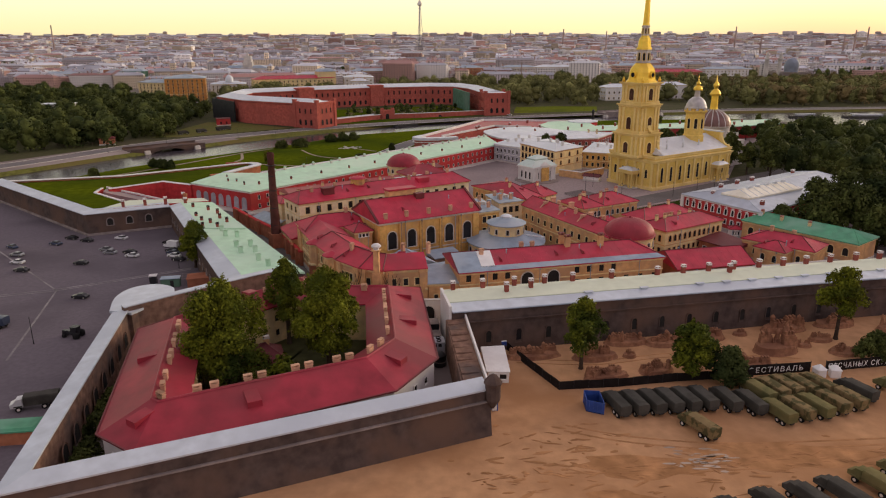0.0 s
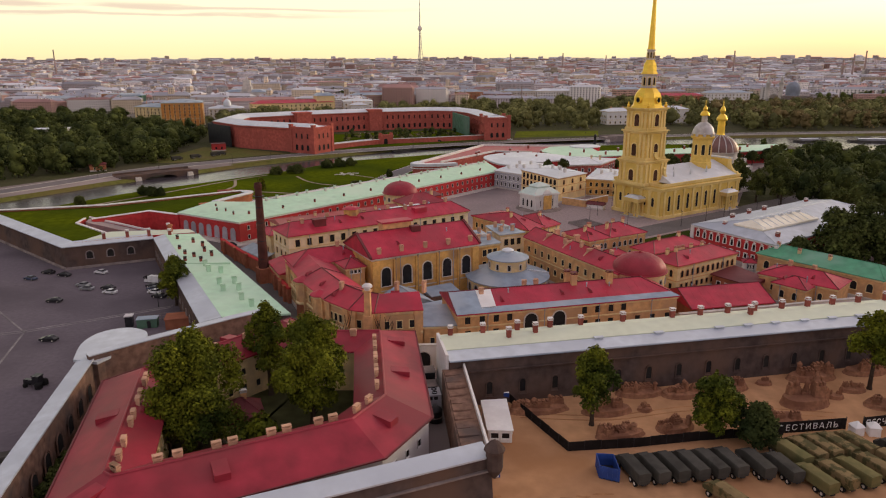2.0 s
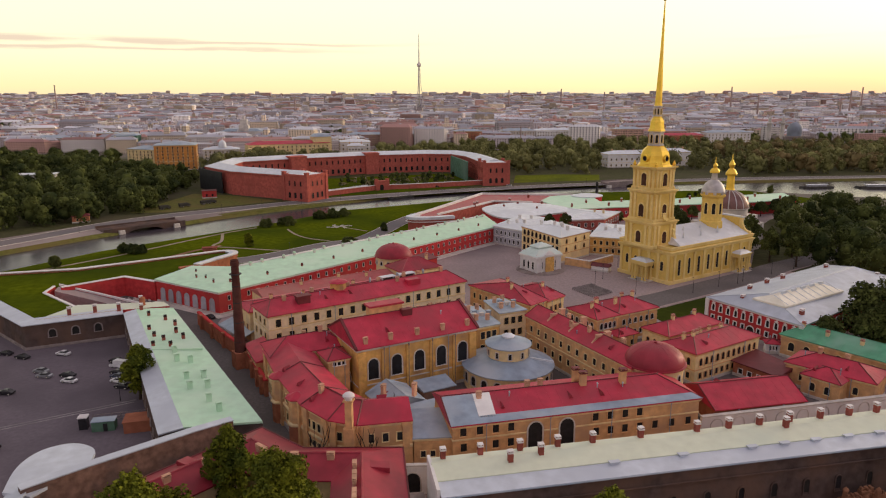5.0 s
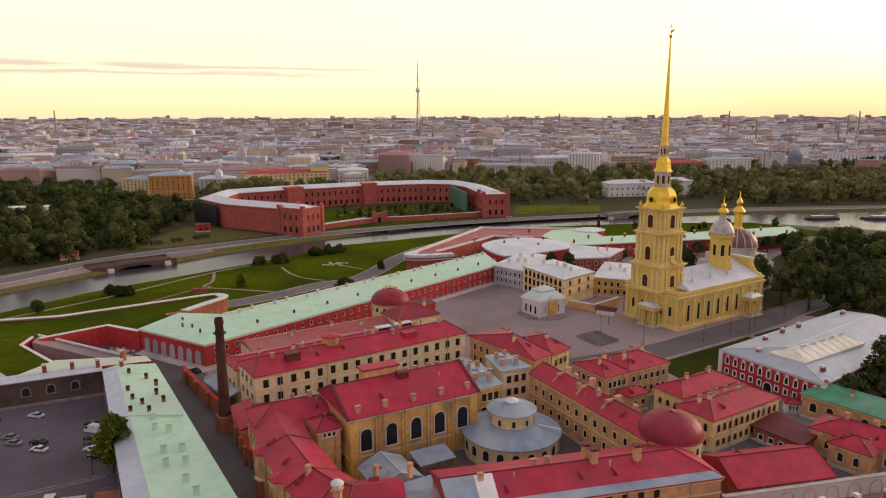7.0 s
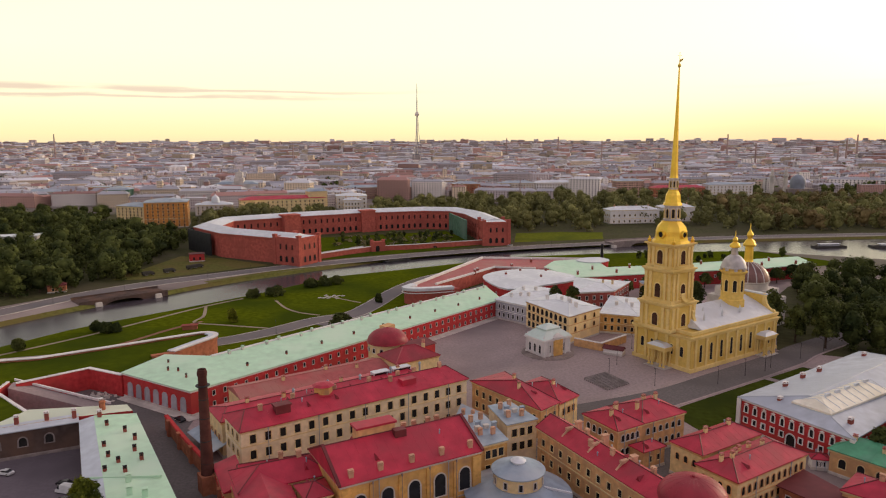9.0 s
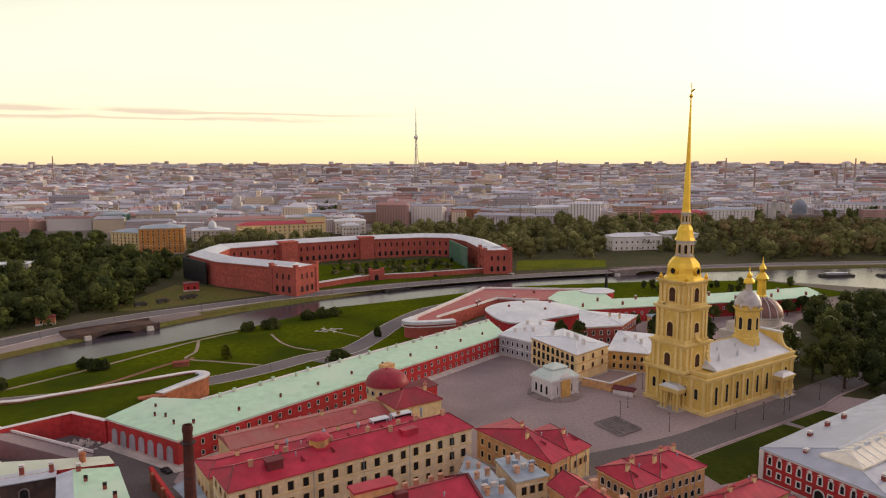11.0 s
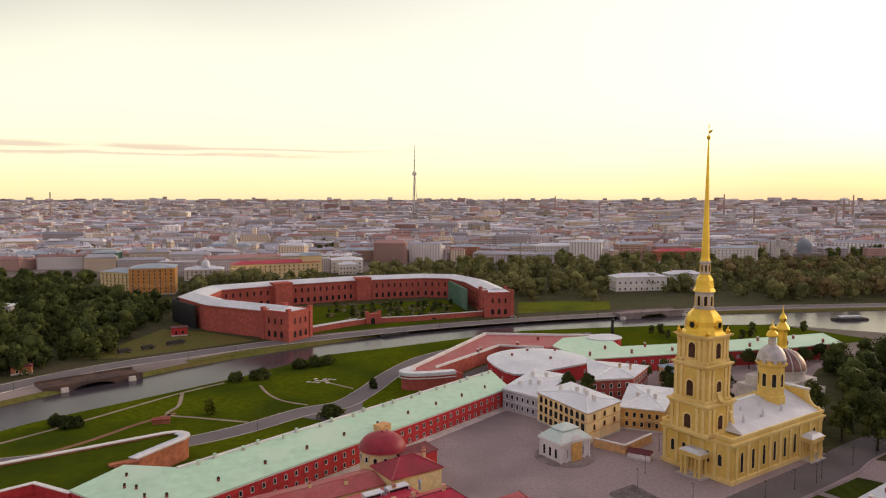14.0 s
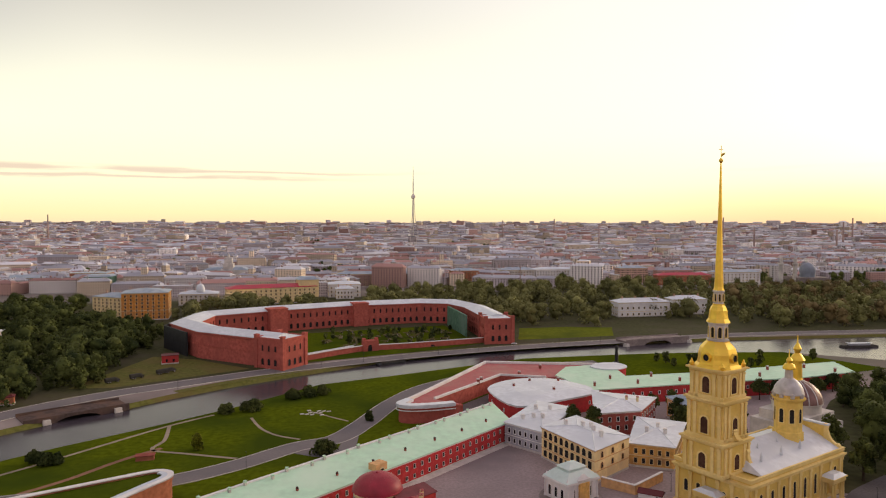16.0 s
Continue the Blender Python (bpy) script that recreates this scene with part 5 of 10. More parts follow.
def round_store():
    plan = smooth_line([(38, 436), (62, 448), (84, 466), (74, 486), (58, 494), (42, 491), (30, 479), (27, 464)], 4, True)
    t = thing("curved_store", (55, 466), "curved red building with a pale roof inside the bastion", "building")
    part("wall", Shape().prism(plan, 0, 8.6), RED_WALL, t)
    e = offset(plan, -0.6)
    n = len(e)
    c = (54, 468)
    mid = [(p[0] * 0.55 + c[0] * 0.45, p[1] * 0.55 + c[1] * 0.45) for p in e]
    s = Shape().add([(*p, 8.4) for p in e] + [(*p, 8.8) for p in e] + [(*p, 10.2) for p in mid],
                    [(i, (i + 1) % n, n + (i + 1) % n, n + i) for i in range(n)] + [(n + i, n + (i + 1) % n, 2 * n + (i + 1) % n, 2 * n + i) for i in range(n)] + [tuple(2 * n + i for i in range(n))])
    part("roof", s, WHITE_ROOF, t, "pale metal roof")
    part("cornice", Shape().sweep(plan, [(0, 7.8), (-0.3, 7.8), (-0.3, 8.4), (0, 8.4)], True), WHITE, t)
    for k in range(0, n, 2):
        a, b = plan[k], plan[(k + 1) % n]
        row_of(window_mesh(1.0, 1.6, True, WHITE, 0.2), a, b, 3.6, 1, t)
    for x, y in ((40, 470), (50, 482), (66, 484), (60, 462)):
        put("chimney", chimney_mesh(1.2, 1.0, 1.3, CHIM_BRICK, WHITE, 0.1), pose(x, y, 10.0), t)


round_store()


def east_curtain():
    t = thing("east_curtain", (160, 495), "long curtain building with a pale green roof towards the strait", "building", kind="structure")
    plan = [(80, 466), (144, 482), (207, 495), (246, 510), (250, 538), (154, 508), (107, 498), (106, 532), (78, 523), (68, 501)]
    part("wall", Shape().prism(plan, 0, 8.6), RED_WALL, t)
    s = Shape().prism(offset(plan, -0.5), 8.5, 9.1)
    part("roof", s, GREEN_ROOF, t, "pale green painted roof")
    for i in range(13):
        put("chimney", chimney_mesh(1.1, 1.1, 2.2, CHIM_BRICK, WHITE, 0.1), pose(84 + i * 12.5, 474 + i * 2.9 + (i % 2) * 14, 9.0), t)
    for a, b in zip(plan[:3], plan[1:4]):
        row_of(window_mesh(1.0, 1.5, False, WHITE, 0.2), a, b, 4.5, 12, t, 2)
    ring = smooth_line([(92, 522), (99, 514), (109, 515), (115, 523), (111, 533), (100, 532)], 4, True)
    part("round_wall", Shape().prism(offset(ring, 0.6), 0, 9.2), RED_WALL, t)
    part("round_roof", Shape().prism(ring, 9.2, 9.7), WHITE_ROOF, t, "rounded white flat roof")


east_curtain()

# ---- the mint ----
C_OCH = chimney_mesh(1.1, 0.75, 1.4, FLUE, FLUE, 0.1)
C_BIG = chimney_mesh(1.5, 1.1, 3.4, OCHRE, DARK_RED_ROOF, 0.14)
C_RED = chimney_mesh(1.0, 0.7, 1.4, CREAM, PINK_ROOF, 0.1)

south = rectangle((4, 171.2), (61.6, 185.3), 17)
t = house("mint_south_wing", south, 10.5, "long two-storey ochre wing with a red and grey tin roof", OCHRE, RED_ROOF, "half_hip", 3.0, 0.6, CREAM,
          rows=[(1, 7.2, 3, 1.2, 1.5, False)], chimneys=[(0.34, 0.55), (0.13, 0.4), (0.40, 0.6)], chim=C_OCH, bands=(6.75,), hip=7)
put("chimney", C_BIG, pose(34.5, 186.5, 12.6, 0, 0, 14), t, "tall ochre chimney with a double cap")
put("chimney", C_BIG, pose(44.2, 188.2, 12.6, 0, 0, 14), t, "tall ochre chimney with a double cap")
put("chimney", C_BIG, pose(33.2, 188.8, 12.6, 0, 0, 14), t)
a, b = Vector(south[0]), Vector(south[1])
d, up = (b - a).normalized(), Vector((0, 0, 1))
nrm = Vector((-d.y, d.x))
pitch = lambda n: 10.55 + (n + 0.6) * 3.0 / 9.1


def sheet(name, mat, near, far, label=""):
    """A sheet of roof metal laid on the front slope; near, far: (start along, end along, up the slope)."""
    c4 = [a + d * near[0] + nrm * near[2], a + d * near[1] + nrm * near[2], a + d * far[1] + nrm * far[2], a + d * far[0] + nrm * far[2]]
    zs = [pitch(near[2])] * 2 + [pitch(far[2])] * 2
    part(name, Shape().add([(*q, z) for q, z in zip(c4, zs)] + [(*q, z + 0.05) for q, z in zip(c4, zs)],
                           [(4, 5, 6, 7), (0, 1, 5, 4), (1, 2, 6, 5), (2, 3, 7, 6), (3, 0, 4, 7)]), mat, t, label)


L_S = (b - a).length
sheet("grey_eave", GREY_ROOF, (-0.5, L_S + 0.5, -0.6), (-0.5, L_S - 1.0, 1.5), "grey zinc lower roof band")
sheet("grey_hip", GREY_ROOF, (-0.5, 6.2, 1.5), (-0.5, 6.6, 8.2), "grey zinc sheets")
sheet("white_patch", WHITE_PAINT, (6.2, 10.0, 1.0), (6.6, 10.6, 8.2), "fresh white roof sheets")
for z, ks in ((7.8, (2.3, 6.0, 9.6, 13.1, 33.1, 36.7, 40.4, 44.0)), (4.2, (2.4, 6.0, 9.6, 13.1, 33.4, 36.9, 40.5, 44.2, 48.1, 52.4, 56.7))):
    for k in ks:
        p = a + d * k - nrm * 0.02
        put("window", window_mesh(1.4, 1.85, False, OCHRE, 0.2, DARK), pose(p.x, p.y, z, 0, 0, facing(a, b)), t)
for k in (18.7, 26.2):
    p = a + d * k - nrm * 0.14
    put("gate_arch", window_mesh(3.3, 8.2, True, LIGHT_STONE, 0.3, DARK), pose(p.x, p.y, 1.0, 0, 0, facing(a, b)), t, "tall dark arched gateway")

hall = rectangle((-20.2, 203.0), (11.0, 220.3), 20)
t = house("mint_hall", hall, 15.5, "big yellow hall with tall arched windows and a red tin roof", GOLD_OCHRE, RED_ROOF, "gable", 5.2, 0.5, LIGHT_STONE,
          rows=[(0, 6.6, 5, 2.9, 5.6, True, LIGHT_STONE, 0.3), (3, 5.0, 2, 1.6, 2.4, True)], bands=(5.0,), hip=2.5,
          chimneys=[(0.08, 0.06), (0.28, 0.06), (0.5, 0.06), (0.72, 0.06), (0.94, 0.06), (0.3, 0.75), (0.55, 0.85), (0.64, 0.8), (0.75, 0.9), (0.84, 0.82), (0.93, 0.88)], chim=C_OCH)
part("roof_loft", Shape().box(-14.6, 219.6, 18.6, 9.5, 3.4, 4.0, 28.9), OCHRE, t, "boxy ochre roof loft")
part("loft_roof", Shape().box(-14.6, 219.6, 22.6, 10.4, 4.2, 0.5, 28.9), RED_ROOF, t)
part("stub", Shape().box(-8.5, 219.5, 19.2, 3.0, 2.0, 2.2, 28.9), DARK_RED_ROOF, t)
hd, hn = (Vector(hall[1]) - Vector(hall[0])).normalized(), (Vector(hall[3]) - Vector(hall[0])).normalized()
for base, sg in ((Vector(hall[0]), -1), (Vector(hall[1]), 1)):
    o = base + hd * 0.45 * sg
    verge = Shape()
    e0, m0, e1 = o - hn * 0.6, o + hn * 10, o + hn * 20.6
    for p, q, zp, zq in ((e0, m0, 15.5, 20.7), (m0, e1, 20.7, 15.5)):
        w = hd * 0.35
        verge.add([(*(p - w), zp - 0.1), (*(p + w), zp - 0.1), (*(q + w), zq - 0.1), (*(q - w), zq - 0.1), (*(p - w), zp + 0.45), (*(p + w), zp + 0.45), (*(q + w), zq + 0.45), (*(q - w), zq + 0.45)],
                  [(4, 5, 6, 7), (0, 1, 5, 4), (1, 2, 6, 5), (2, 3, 7, 6), (3, 0, 4, 7), (3, 2, 1, 0)])
    part("verge", verge, DARK_RED_ROOF, t)
    # wide buttress piers at the corners of the front
    part("corner_pier", Shape().box(base.x - hd.x * 1.2 * sg, base.y - hd.y * 1.2 * sg - 0.2, 0, 2.2, 1.2, 14.4, 28.9), GOLD_OCHRE, t)
for k in (0.2, 0.4, 0.6, 0.8):
    q = Vector(hall[0]).lerp(Vector(hall[1]), k)
    part("pier", Shape().box(q.x + 0.12, q.y - 0.2, 0, 1.0, 0.7, 14.4, 28.9), GOLD_OCHRE, t)
    part("downpipe", Shape().lathe(q.x + 0.5, q.y - 0.7, [(0.08, 0.5), (0.08, 14.2), (0.2, 14.6), (0.2, 15.1)], 8), GRANITE, t)

yellow = rectangle((-51, 234.3), (9.6, 275), 14)
t = house("mint_yellow_wing", yellow, 14.2, "long three-storey cream wing with a red tin roof", PALE_CREAM, RED_ROOF, "hip", 3.0, 0.6, CREAM,
          rows=[(0, 10.2, 17, 1.6, 2.4, False), (0, 5.8, 17, 1.6, 2.4, False), (0, 2.0, 17, 1.3, 1.8, False), (3, 10.6, 3, 1.3, 2.0, False), (3, 6.2, 3, 1.3, 2.0, False), (1, 10.0, 3, 1.3, 2.0, False)],
          bands=(9.4,), hip=4, chimneys=[(0.1, 0.4), (0.24, 0.55), (0.42, 0.6), (0.58, 0.6), (0.66, 0.4), (0.8, 0.6), (0.92, 0.5), (0.72, 0.62)], chim=C_OCH)
part("cupola", Shape().lathe(-33, 256.2, [(3.8, 15.0), (3.7, 16.6), (2.7, 16.7), (2.7, 18.9), (3.4, 19.0), (2.4, 19.5), (0.3, 19.9)], 8, mats=[1, 1, 0, 1, 1, 1]), [GOLD_OCHRE, RED_ROOF], t, "small octagonal cream roof turret")
part("loft", Shape().box(-42.5, 244.5, 15.4, 4.2, 2.6, 2.2, 34).box(-42.5, 244.5, 17.6, 4.8, 3.2, 0.4, 34), DARK_RED_ROOF, t)
part("loft", Shape().box(-9, 267, 15.4, 5.0, 2.8, 1.8, 34), RED_ROOF, t)
t = house("mint_rear_wing", rectangle((-60.5, 248), (-4, 286), 13), 11.2, "long low rear wing with a red tin roof", CREAM, RED_ROOF, "hip", 1.5, 0.5, OCHRE,
          rows=[(3, 4.6, 3, 1.2, 1.8, False)], chimneys=[(0.14, 0.5), (0.3, 0.4), (0.6, 0.6), (0.9, 0.5)], chim=C_RED, hip=4)
for x, y, l in ((-19, 284.5, 5.5), (-12.5, 289, 6.5)):
    part("roof_light", Shape().box(x, y, 11.4, l, 2.4, 1.9, 34), GLASS, t, "glazed roof light in a pale frame")
    part("light_frame", Shape().box(x, y, 13.3, l + 0.5, 2.9, 0.25, 34).box(x - 0.42 * l, y - 0.28 * l, 11.4, 0.3, 2.6, 2.0, 34).box(x + 0.42 * l, y + 0.28 * l, 11.4, 0.3, 2.6, 2.0, 34), WHITE_ROOF, t)
for k in range(5):
    x, y = -44 + 9.5 * k, 266 + 6.4 * k
    part("duct", Shape().lathe(x, y, [(0.35, 11.2), (0.35, 13.6 + 0.4 * (k % 2)), (0.6, 13.8 + 0.4 * (k % 2)), (0.1, 14.5 + 0.4 * (k % 2))], 10), GREY_ROOF, t)
house("mint_rear_shed", rectangle((-62, 272), (-17.5, 302), 13.5), 8.6, "low shed with a faded pink tin roof", CREAM, PINK_ROOF, "gable", 1.7, 0.4, OCHRE, chimneys=[(0.3, 0.4), (0.6, 0.5), (0.8, 0.3)], chim=C_RED, cornice=False)
house("mint_corner_wing", rectangle((-14.5, 299), (0.5, 309), 13), 11.2, "corner wing with a dulled red hipped roof", CREAM, OLD_RED_ROOF, "hip", 3.6, 0.5, OCHRE, chimneys=[(0.8, 0.4), (0.9, 0.6)], chim=C_RED)


def domed_house(name, x, y, r, h, rise, label, wall=CREAM, roof=OLD_RED_ROOF):
    t = thing(name, (x, y), label, "building")
    part("drum", Shape().lathe(x, y, [(r, 0), (r, h - 0.8), (r + 0.3, h - 0.6), (r + 0.5, h)], 36), wall, t)
    prof = [(r + 0.7, h - 0.1), (r + 0.7, h + 0.1)] + [((r + 0.3) * math.cos(k * math.pi / 16), h + 0.2 + rise * math.sin(k * math.pi / 16)) for k in range(8)] + [(0.4, h + rise + 0.25), (0.35, h + rise + 0.7)]
    part("dome", Shape().lathe(x, y, prof, 36), roof, t, "low red tin dome", True)
    seam = Shape()
    for i in range(20):
        a = 2 * math.pi * i / 20
        for (r0, z0), (r1, z1) in zip(prof[2:-2], prof[3:-1]):
            rib(seam, Vector((x + r0 * math.cos(a), y + r0 * math.sin(a), z0)), Vector((x + r1 * math.cos(a), y + r1 * math.sin(a), z1)), 0.035, 0.03)
    part("seams", seam, roof, t)
    for i in range(14):
        a = 2 * math.pi * i / 14
        put("window", window_mesh(1.1, 1.7, True, LIGHT_STONE, 0.2), pose(x + (r + 0.02) * math.cos(a), y + (r + 0.02) * math.sin(a), h - 3.2, 0, 0, math.degrees(a) + 90), t)
    return t


domed_house("domed_round_house", 56.3, 203.2, 7.3, 12.3, 4.7, "round cream building under a low red tin dome")
domed_house("domed_gate_house", -19.7, 324.5, 7.5, 12.2, 4.8, "round cream building under a low red tin dome beside the plaza")
house("gate_annex", rectangle((-11, 316), (-1, 325), 6), 11.0, "small red annex with a tin roof beside the plaza", RED_WALL, DARK_RED_ROOF, "shed", 1.2, 0.4, WHITE, cornice=False)


def rotunda():
    t = thing("mint_rotunda", (20, 218), "round two-tier cream rotunda with grey zinc roofs", "building")
    part("lower_wall", Shape().lathe(20, 218, [(12.2, 0), (12.2, 5.8), (12.5, 6.0)], 40), CREAM, t)
    part("lower_roof", Shape().lathe(20, 218, [(13.0, 5.9), (13.0, 6.2), (6.2, 8.4), (5.8, 8.4)], 40), GREY_ROOF, t, "wide grey zinc ring roof")
    part("upper_wall", Shape().lathe(20, 218, [(5.8, 7.5), (5.8, 11.4), (6.1, 11.5), (6.1, 11.8)], 32), CREAM, t)
    part("upper_roof", Shape().lathe(20, 218, [(6.5, 11.7), (6.5, 11.95), (1.9, 13.5), (1.7, 13.5)], 32), GREY_ROOF, t)
    part("lantern", Shape().lathe(20, 218, [(1.6, 13.3), (1.6, 13.9), (1.9, 14.0), (1.2, 14.4), (0.2, 14.7)], 20), WHITE_ROOF, t)
    for i in range(20):
        a = 2 * math.pi * i / 20
        c, s_ = math.cos(a), math.sin(a)
        put("window", window_mesh(1.7, 2.6, True, LIGHT_STONE, 0.25, DARK), pose(20 + 12.22 * c, 218 + 12.22 * s_, 2.2, 0, 0, math.degrees(a) + 90), t)
        if i % 2:
            put("window", window_mesh(0.8, 1.6, False, LIGHT_STONE, 0.15), pose(20 + 5.82 * c, 218 + 5.82 * s_, 9.0, 0, 0, math.degrees(a) + 90), t)
    part("pipe", Shape().sweep([(26, 216), (32, 213)], [(-0.2, 8.0), (0.2, 8.0), (0.2, 8.4), (-0.2, 8.4)]), WHITE_ROOF, t)


rotunda()

t = house("mint_east_wing", [(57.5, 203.6), (36, 246.1), (28, 242), (49.5, 199.5)], 12.0, "long ochre wing with a red tin roof", OCHRE, RED_ROOF, "gable", 2.8, 0.5, CREAM,
      rows=[(2, 7.6, 12, 1.2, 1.8, False), (2, 3.2, 12, 1.2, 1.8, False), (1, 7.6, 2, 1.2, 1.7, False), (0, 7.6, 12, 1.2, 1.8, False)], bands=(6.2,), chimneys=[(0.2, 0.4), (0.45, 0.6), (0.7, 0.4), (0.6, 0.7)], chim=C_OCH)
ed = (Vector((36, 246.1)) - Vector((57.5, 203.6))).normalized()
for k, hh in ((17.0, 1.5), (27.5, 2.6), (38.0, 2.2)):
    q = Vector((53.5, 201.6)) + ed * k
    part("fire_wall", Shape().box(q.x, q.y, 12.0, 8.8, 0.7, 2.2, 26.8, 0, 0.5).box(q.x, q.y, 14.2, 4.4, 0.9, 0.7, 26.8), FLUE, t, "pinkish plaster fire wall")
    part("stack", Shape().box(q.x + 1.6, q.y + 0.8, 12.0, 1.6, 1.1, hh + 1.6, 26.8).box(q.x + 1.6, q.y + 0.8, 13.6 + hh, 1.9, 1.4, 0.25, 26.8), FLUE, t)
t = house("mint_east_court", [(50.4, 243.6), (58.4, 248.4), (51.4, 260.8), (43.4, 255.6)], 10.2, "ochre house with round-arched windows and a red tin roof", OCHRE, RED_ROOF, "hip", 2.8, 0.5, CREAM,
          rows=[(0, 6.4, 4, 1.3, 2.0, True, LIGHT_STONE), (0, 2.4, 4, 1.3, 2.0, True, LIGHT_STONE), (3, 6.4, 5, 1.3, 2.0, True, LIGHT_STONE)], chimneys=[(0.3, 0.4), (0.6, 0.5), (0.8, 0.6)], chim=C_RED)
house("mint_gabled_house", [(58.6, 249), (73.6, 257.4), (67.6, 270.4), (51.8, 261.4)], 10.0, "ochre front house with a small gable and a red tin roof", OCHRE, RED_ROOF, "hip", 3.0, 0.5, CREAM,
      rows=[(0, 6.2, 6, 1.2, 1.8, True, LIGHT_STONE), (0, 2.2, 6, 1.2, 1.8, True, LIGHT_STONE), (1, 6.2, 3, 1.2, 1.8, True, LIGHT_STONE)], chimneys=[(0.2, 0.4), (0.7, 0.5), (0.5, 0.6)], chim=C_RED)
house("mint_court_lodge", rectangle((56.5, 239.5), (63.5, 243.5), 5), 5.8, "small ochre lodge with a red tin roof", OCHRE, RED_ROOF, "hip", 1.6, 0.4, CREAM, rows=[(0, 2.4, 2, 1.0, 1.6, False)], cornice=False)
house("mint_north_east", [(71.8, 215.8), (96, 231), (89.8, 240.6), (65.6, 225.4)], 9.4, "large cream house with arched windows and a red tin roof", CREAM, RED_ROOF, "hip", 2.5, 0.5, OCHRE,
                 rows=[(0, 5.4, 11, 1.2, 2.2, True, OCHRE), (0, 1.6, 11, 1.1, 1.7, False, OCHRE), (3, 5.4, 4, 1.1, 2.2, True, OCHRE), (3, 1.6, 4, 1.1, 1.7, False, OCHRE), (1, 5.4, 5, 1.1, 2.2, True, OCHRE)],
                 bands=(4.2,), chimneys=[(0.2, 0.5), (0.3, 0.6), (0.42, 0.72), (0.55, 0.7), (0.66, 0.55), (0.12, 0.62)], chim=C_RED)
house("mint_north_annex", [(69, 230.6), (89.8, 243.6), (84.6, 252), (63.6, 239)], 9.2, "cream rear house with a red tin roof", CREAM, RED_ROOF, "hip", 2.6, 0.4, OCHRE, rows=[(3, 5.0, 3, 1.1, 1.8, True), (0, 5.0, 7, 1.1, 1.8, True)], chimneys=[(0.3, 0.5), (0.7, 0.5)], chim=C_RED)
house("low_red_shed", [(67.8, 190.4), (92, 195.6), (89, 210.6), (64.8, 205.4)], 5.0, "low brick shed with a big red tin roof", BRICK_ORANGE, RED_ROOF, "gable", 3.4, 0.5, OCHRE, cornice=False)
house("dark_red_shed", [(85.8, 223.6), (93.2, 212.4), (99.4, 216.8), (94.8, 229.4)], 4.4, "low brick shed with a dark red roof", BRICK_ORANGE, DARK_RED_ROOF, "shed", 1.0, 0.6, WHITE, rows=[(0, 1.2, 4, 1.2, 1.4, False, WHITE)], cornice=False)
house("white_kiosk", rectangle((103, 240.5), (107.2, 239.4), 3.4), 3.4, "small white kiosk with a red roof", WHITE, RED_ROOF, "hip", 0.9, 0.4, WHITE, rows=[(0, 1.2, 3, 0.9, 1.4, False)], cornice=False)
house("green_roof_store", [(106.5, 238.5), (130, 208), (141, 216.5), (117.5, 247)], 7.2, "long orange store with a green tin roof", OCHRE, DEEP_GREEN_ROOF, "hip", 2.6, 0.6, CREAM,
      rows=[(0, 2.6, 8, 1.8, 2.6, True, CREAM)], chimneys=[(0.1, 0.4), (0.3, 0.3), (0.55, 0.3)], chim=C_RED, hip=5)
house("commandant_lodge", [(97.5, 217), (113, 201.5), (121, 209.5), (106, 225)], 6.8, "ochre lodge with a red tin roof and dormer", OCHRE, RED_ROOF, "hip", 2.6, 0.5, CREAM,
      rows=[(0, 2.4, 3, 1.2, 2.0, True, CREAM), (3, 2.4, 3, 1.2, 2.0, True, CREAM)], chimneys=[(0.3, 0.5), (0.6, 0.6)], chim=C_OCH)
house("commandant_annex", [(98.5, 210), (104.5, 202.5), (111, 208), (105, 215.5)], 6.2, "ochre annex with a red tin roof", OCHRE, RED_ROOF, "hip", 2.0, 0.5, CREAM, rows=[(0, 2.2, 2, 1.4, 2.2, True, CREAM)])
house("mint_plaza_wing", [(31.2, 258.4), (37.4, 264.4), (23.2, 291.8), (11.8, 283.4)], 10.4, "ochre wing with a red tin roof on the plaza", OCHRE, RED_ROOF, "hip", 3.4, 0.6, CREAM,
      rows=[(3, 6.0, 9, 1.2, 2.0, False), (0, 6.0, 3, 1.2, 2.0, False), (1, 6.0, 9, 1.2, 2.0, False), (3, 2.0, 9, 1.2, 2.0, False)], chimneys=[(0.3, 0.4), (0.6, 0.6)], chim=C_RED)
house("mint_plaza_block", [(37.8, 264.8), (44.6, 271.6), (35.4, 288.4), (28.2, 282.0)], 9.8, "short ochre block with a red tin roof on the plaza", CREAM, RED_ROOF, "hip", 3.0, 0.5, OCHRE,
      rows=[(0, 5.4, 3, 1.2, 2.0, False), (1, 5.4, 6, 1.2, 2.0, False)], chimneys=[(0.5, 0.4)], chim=C_RED)
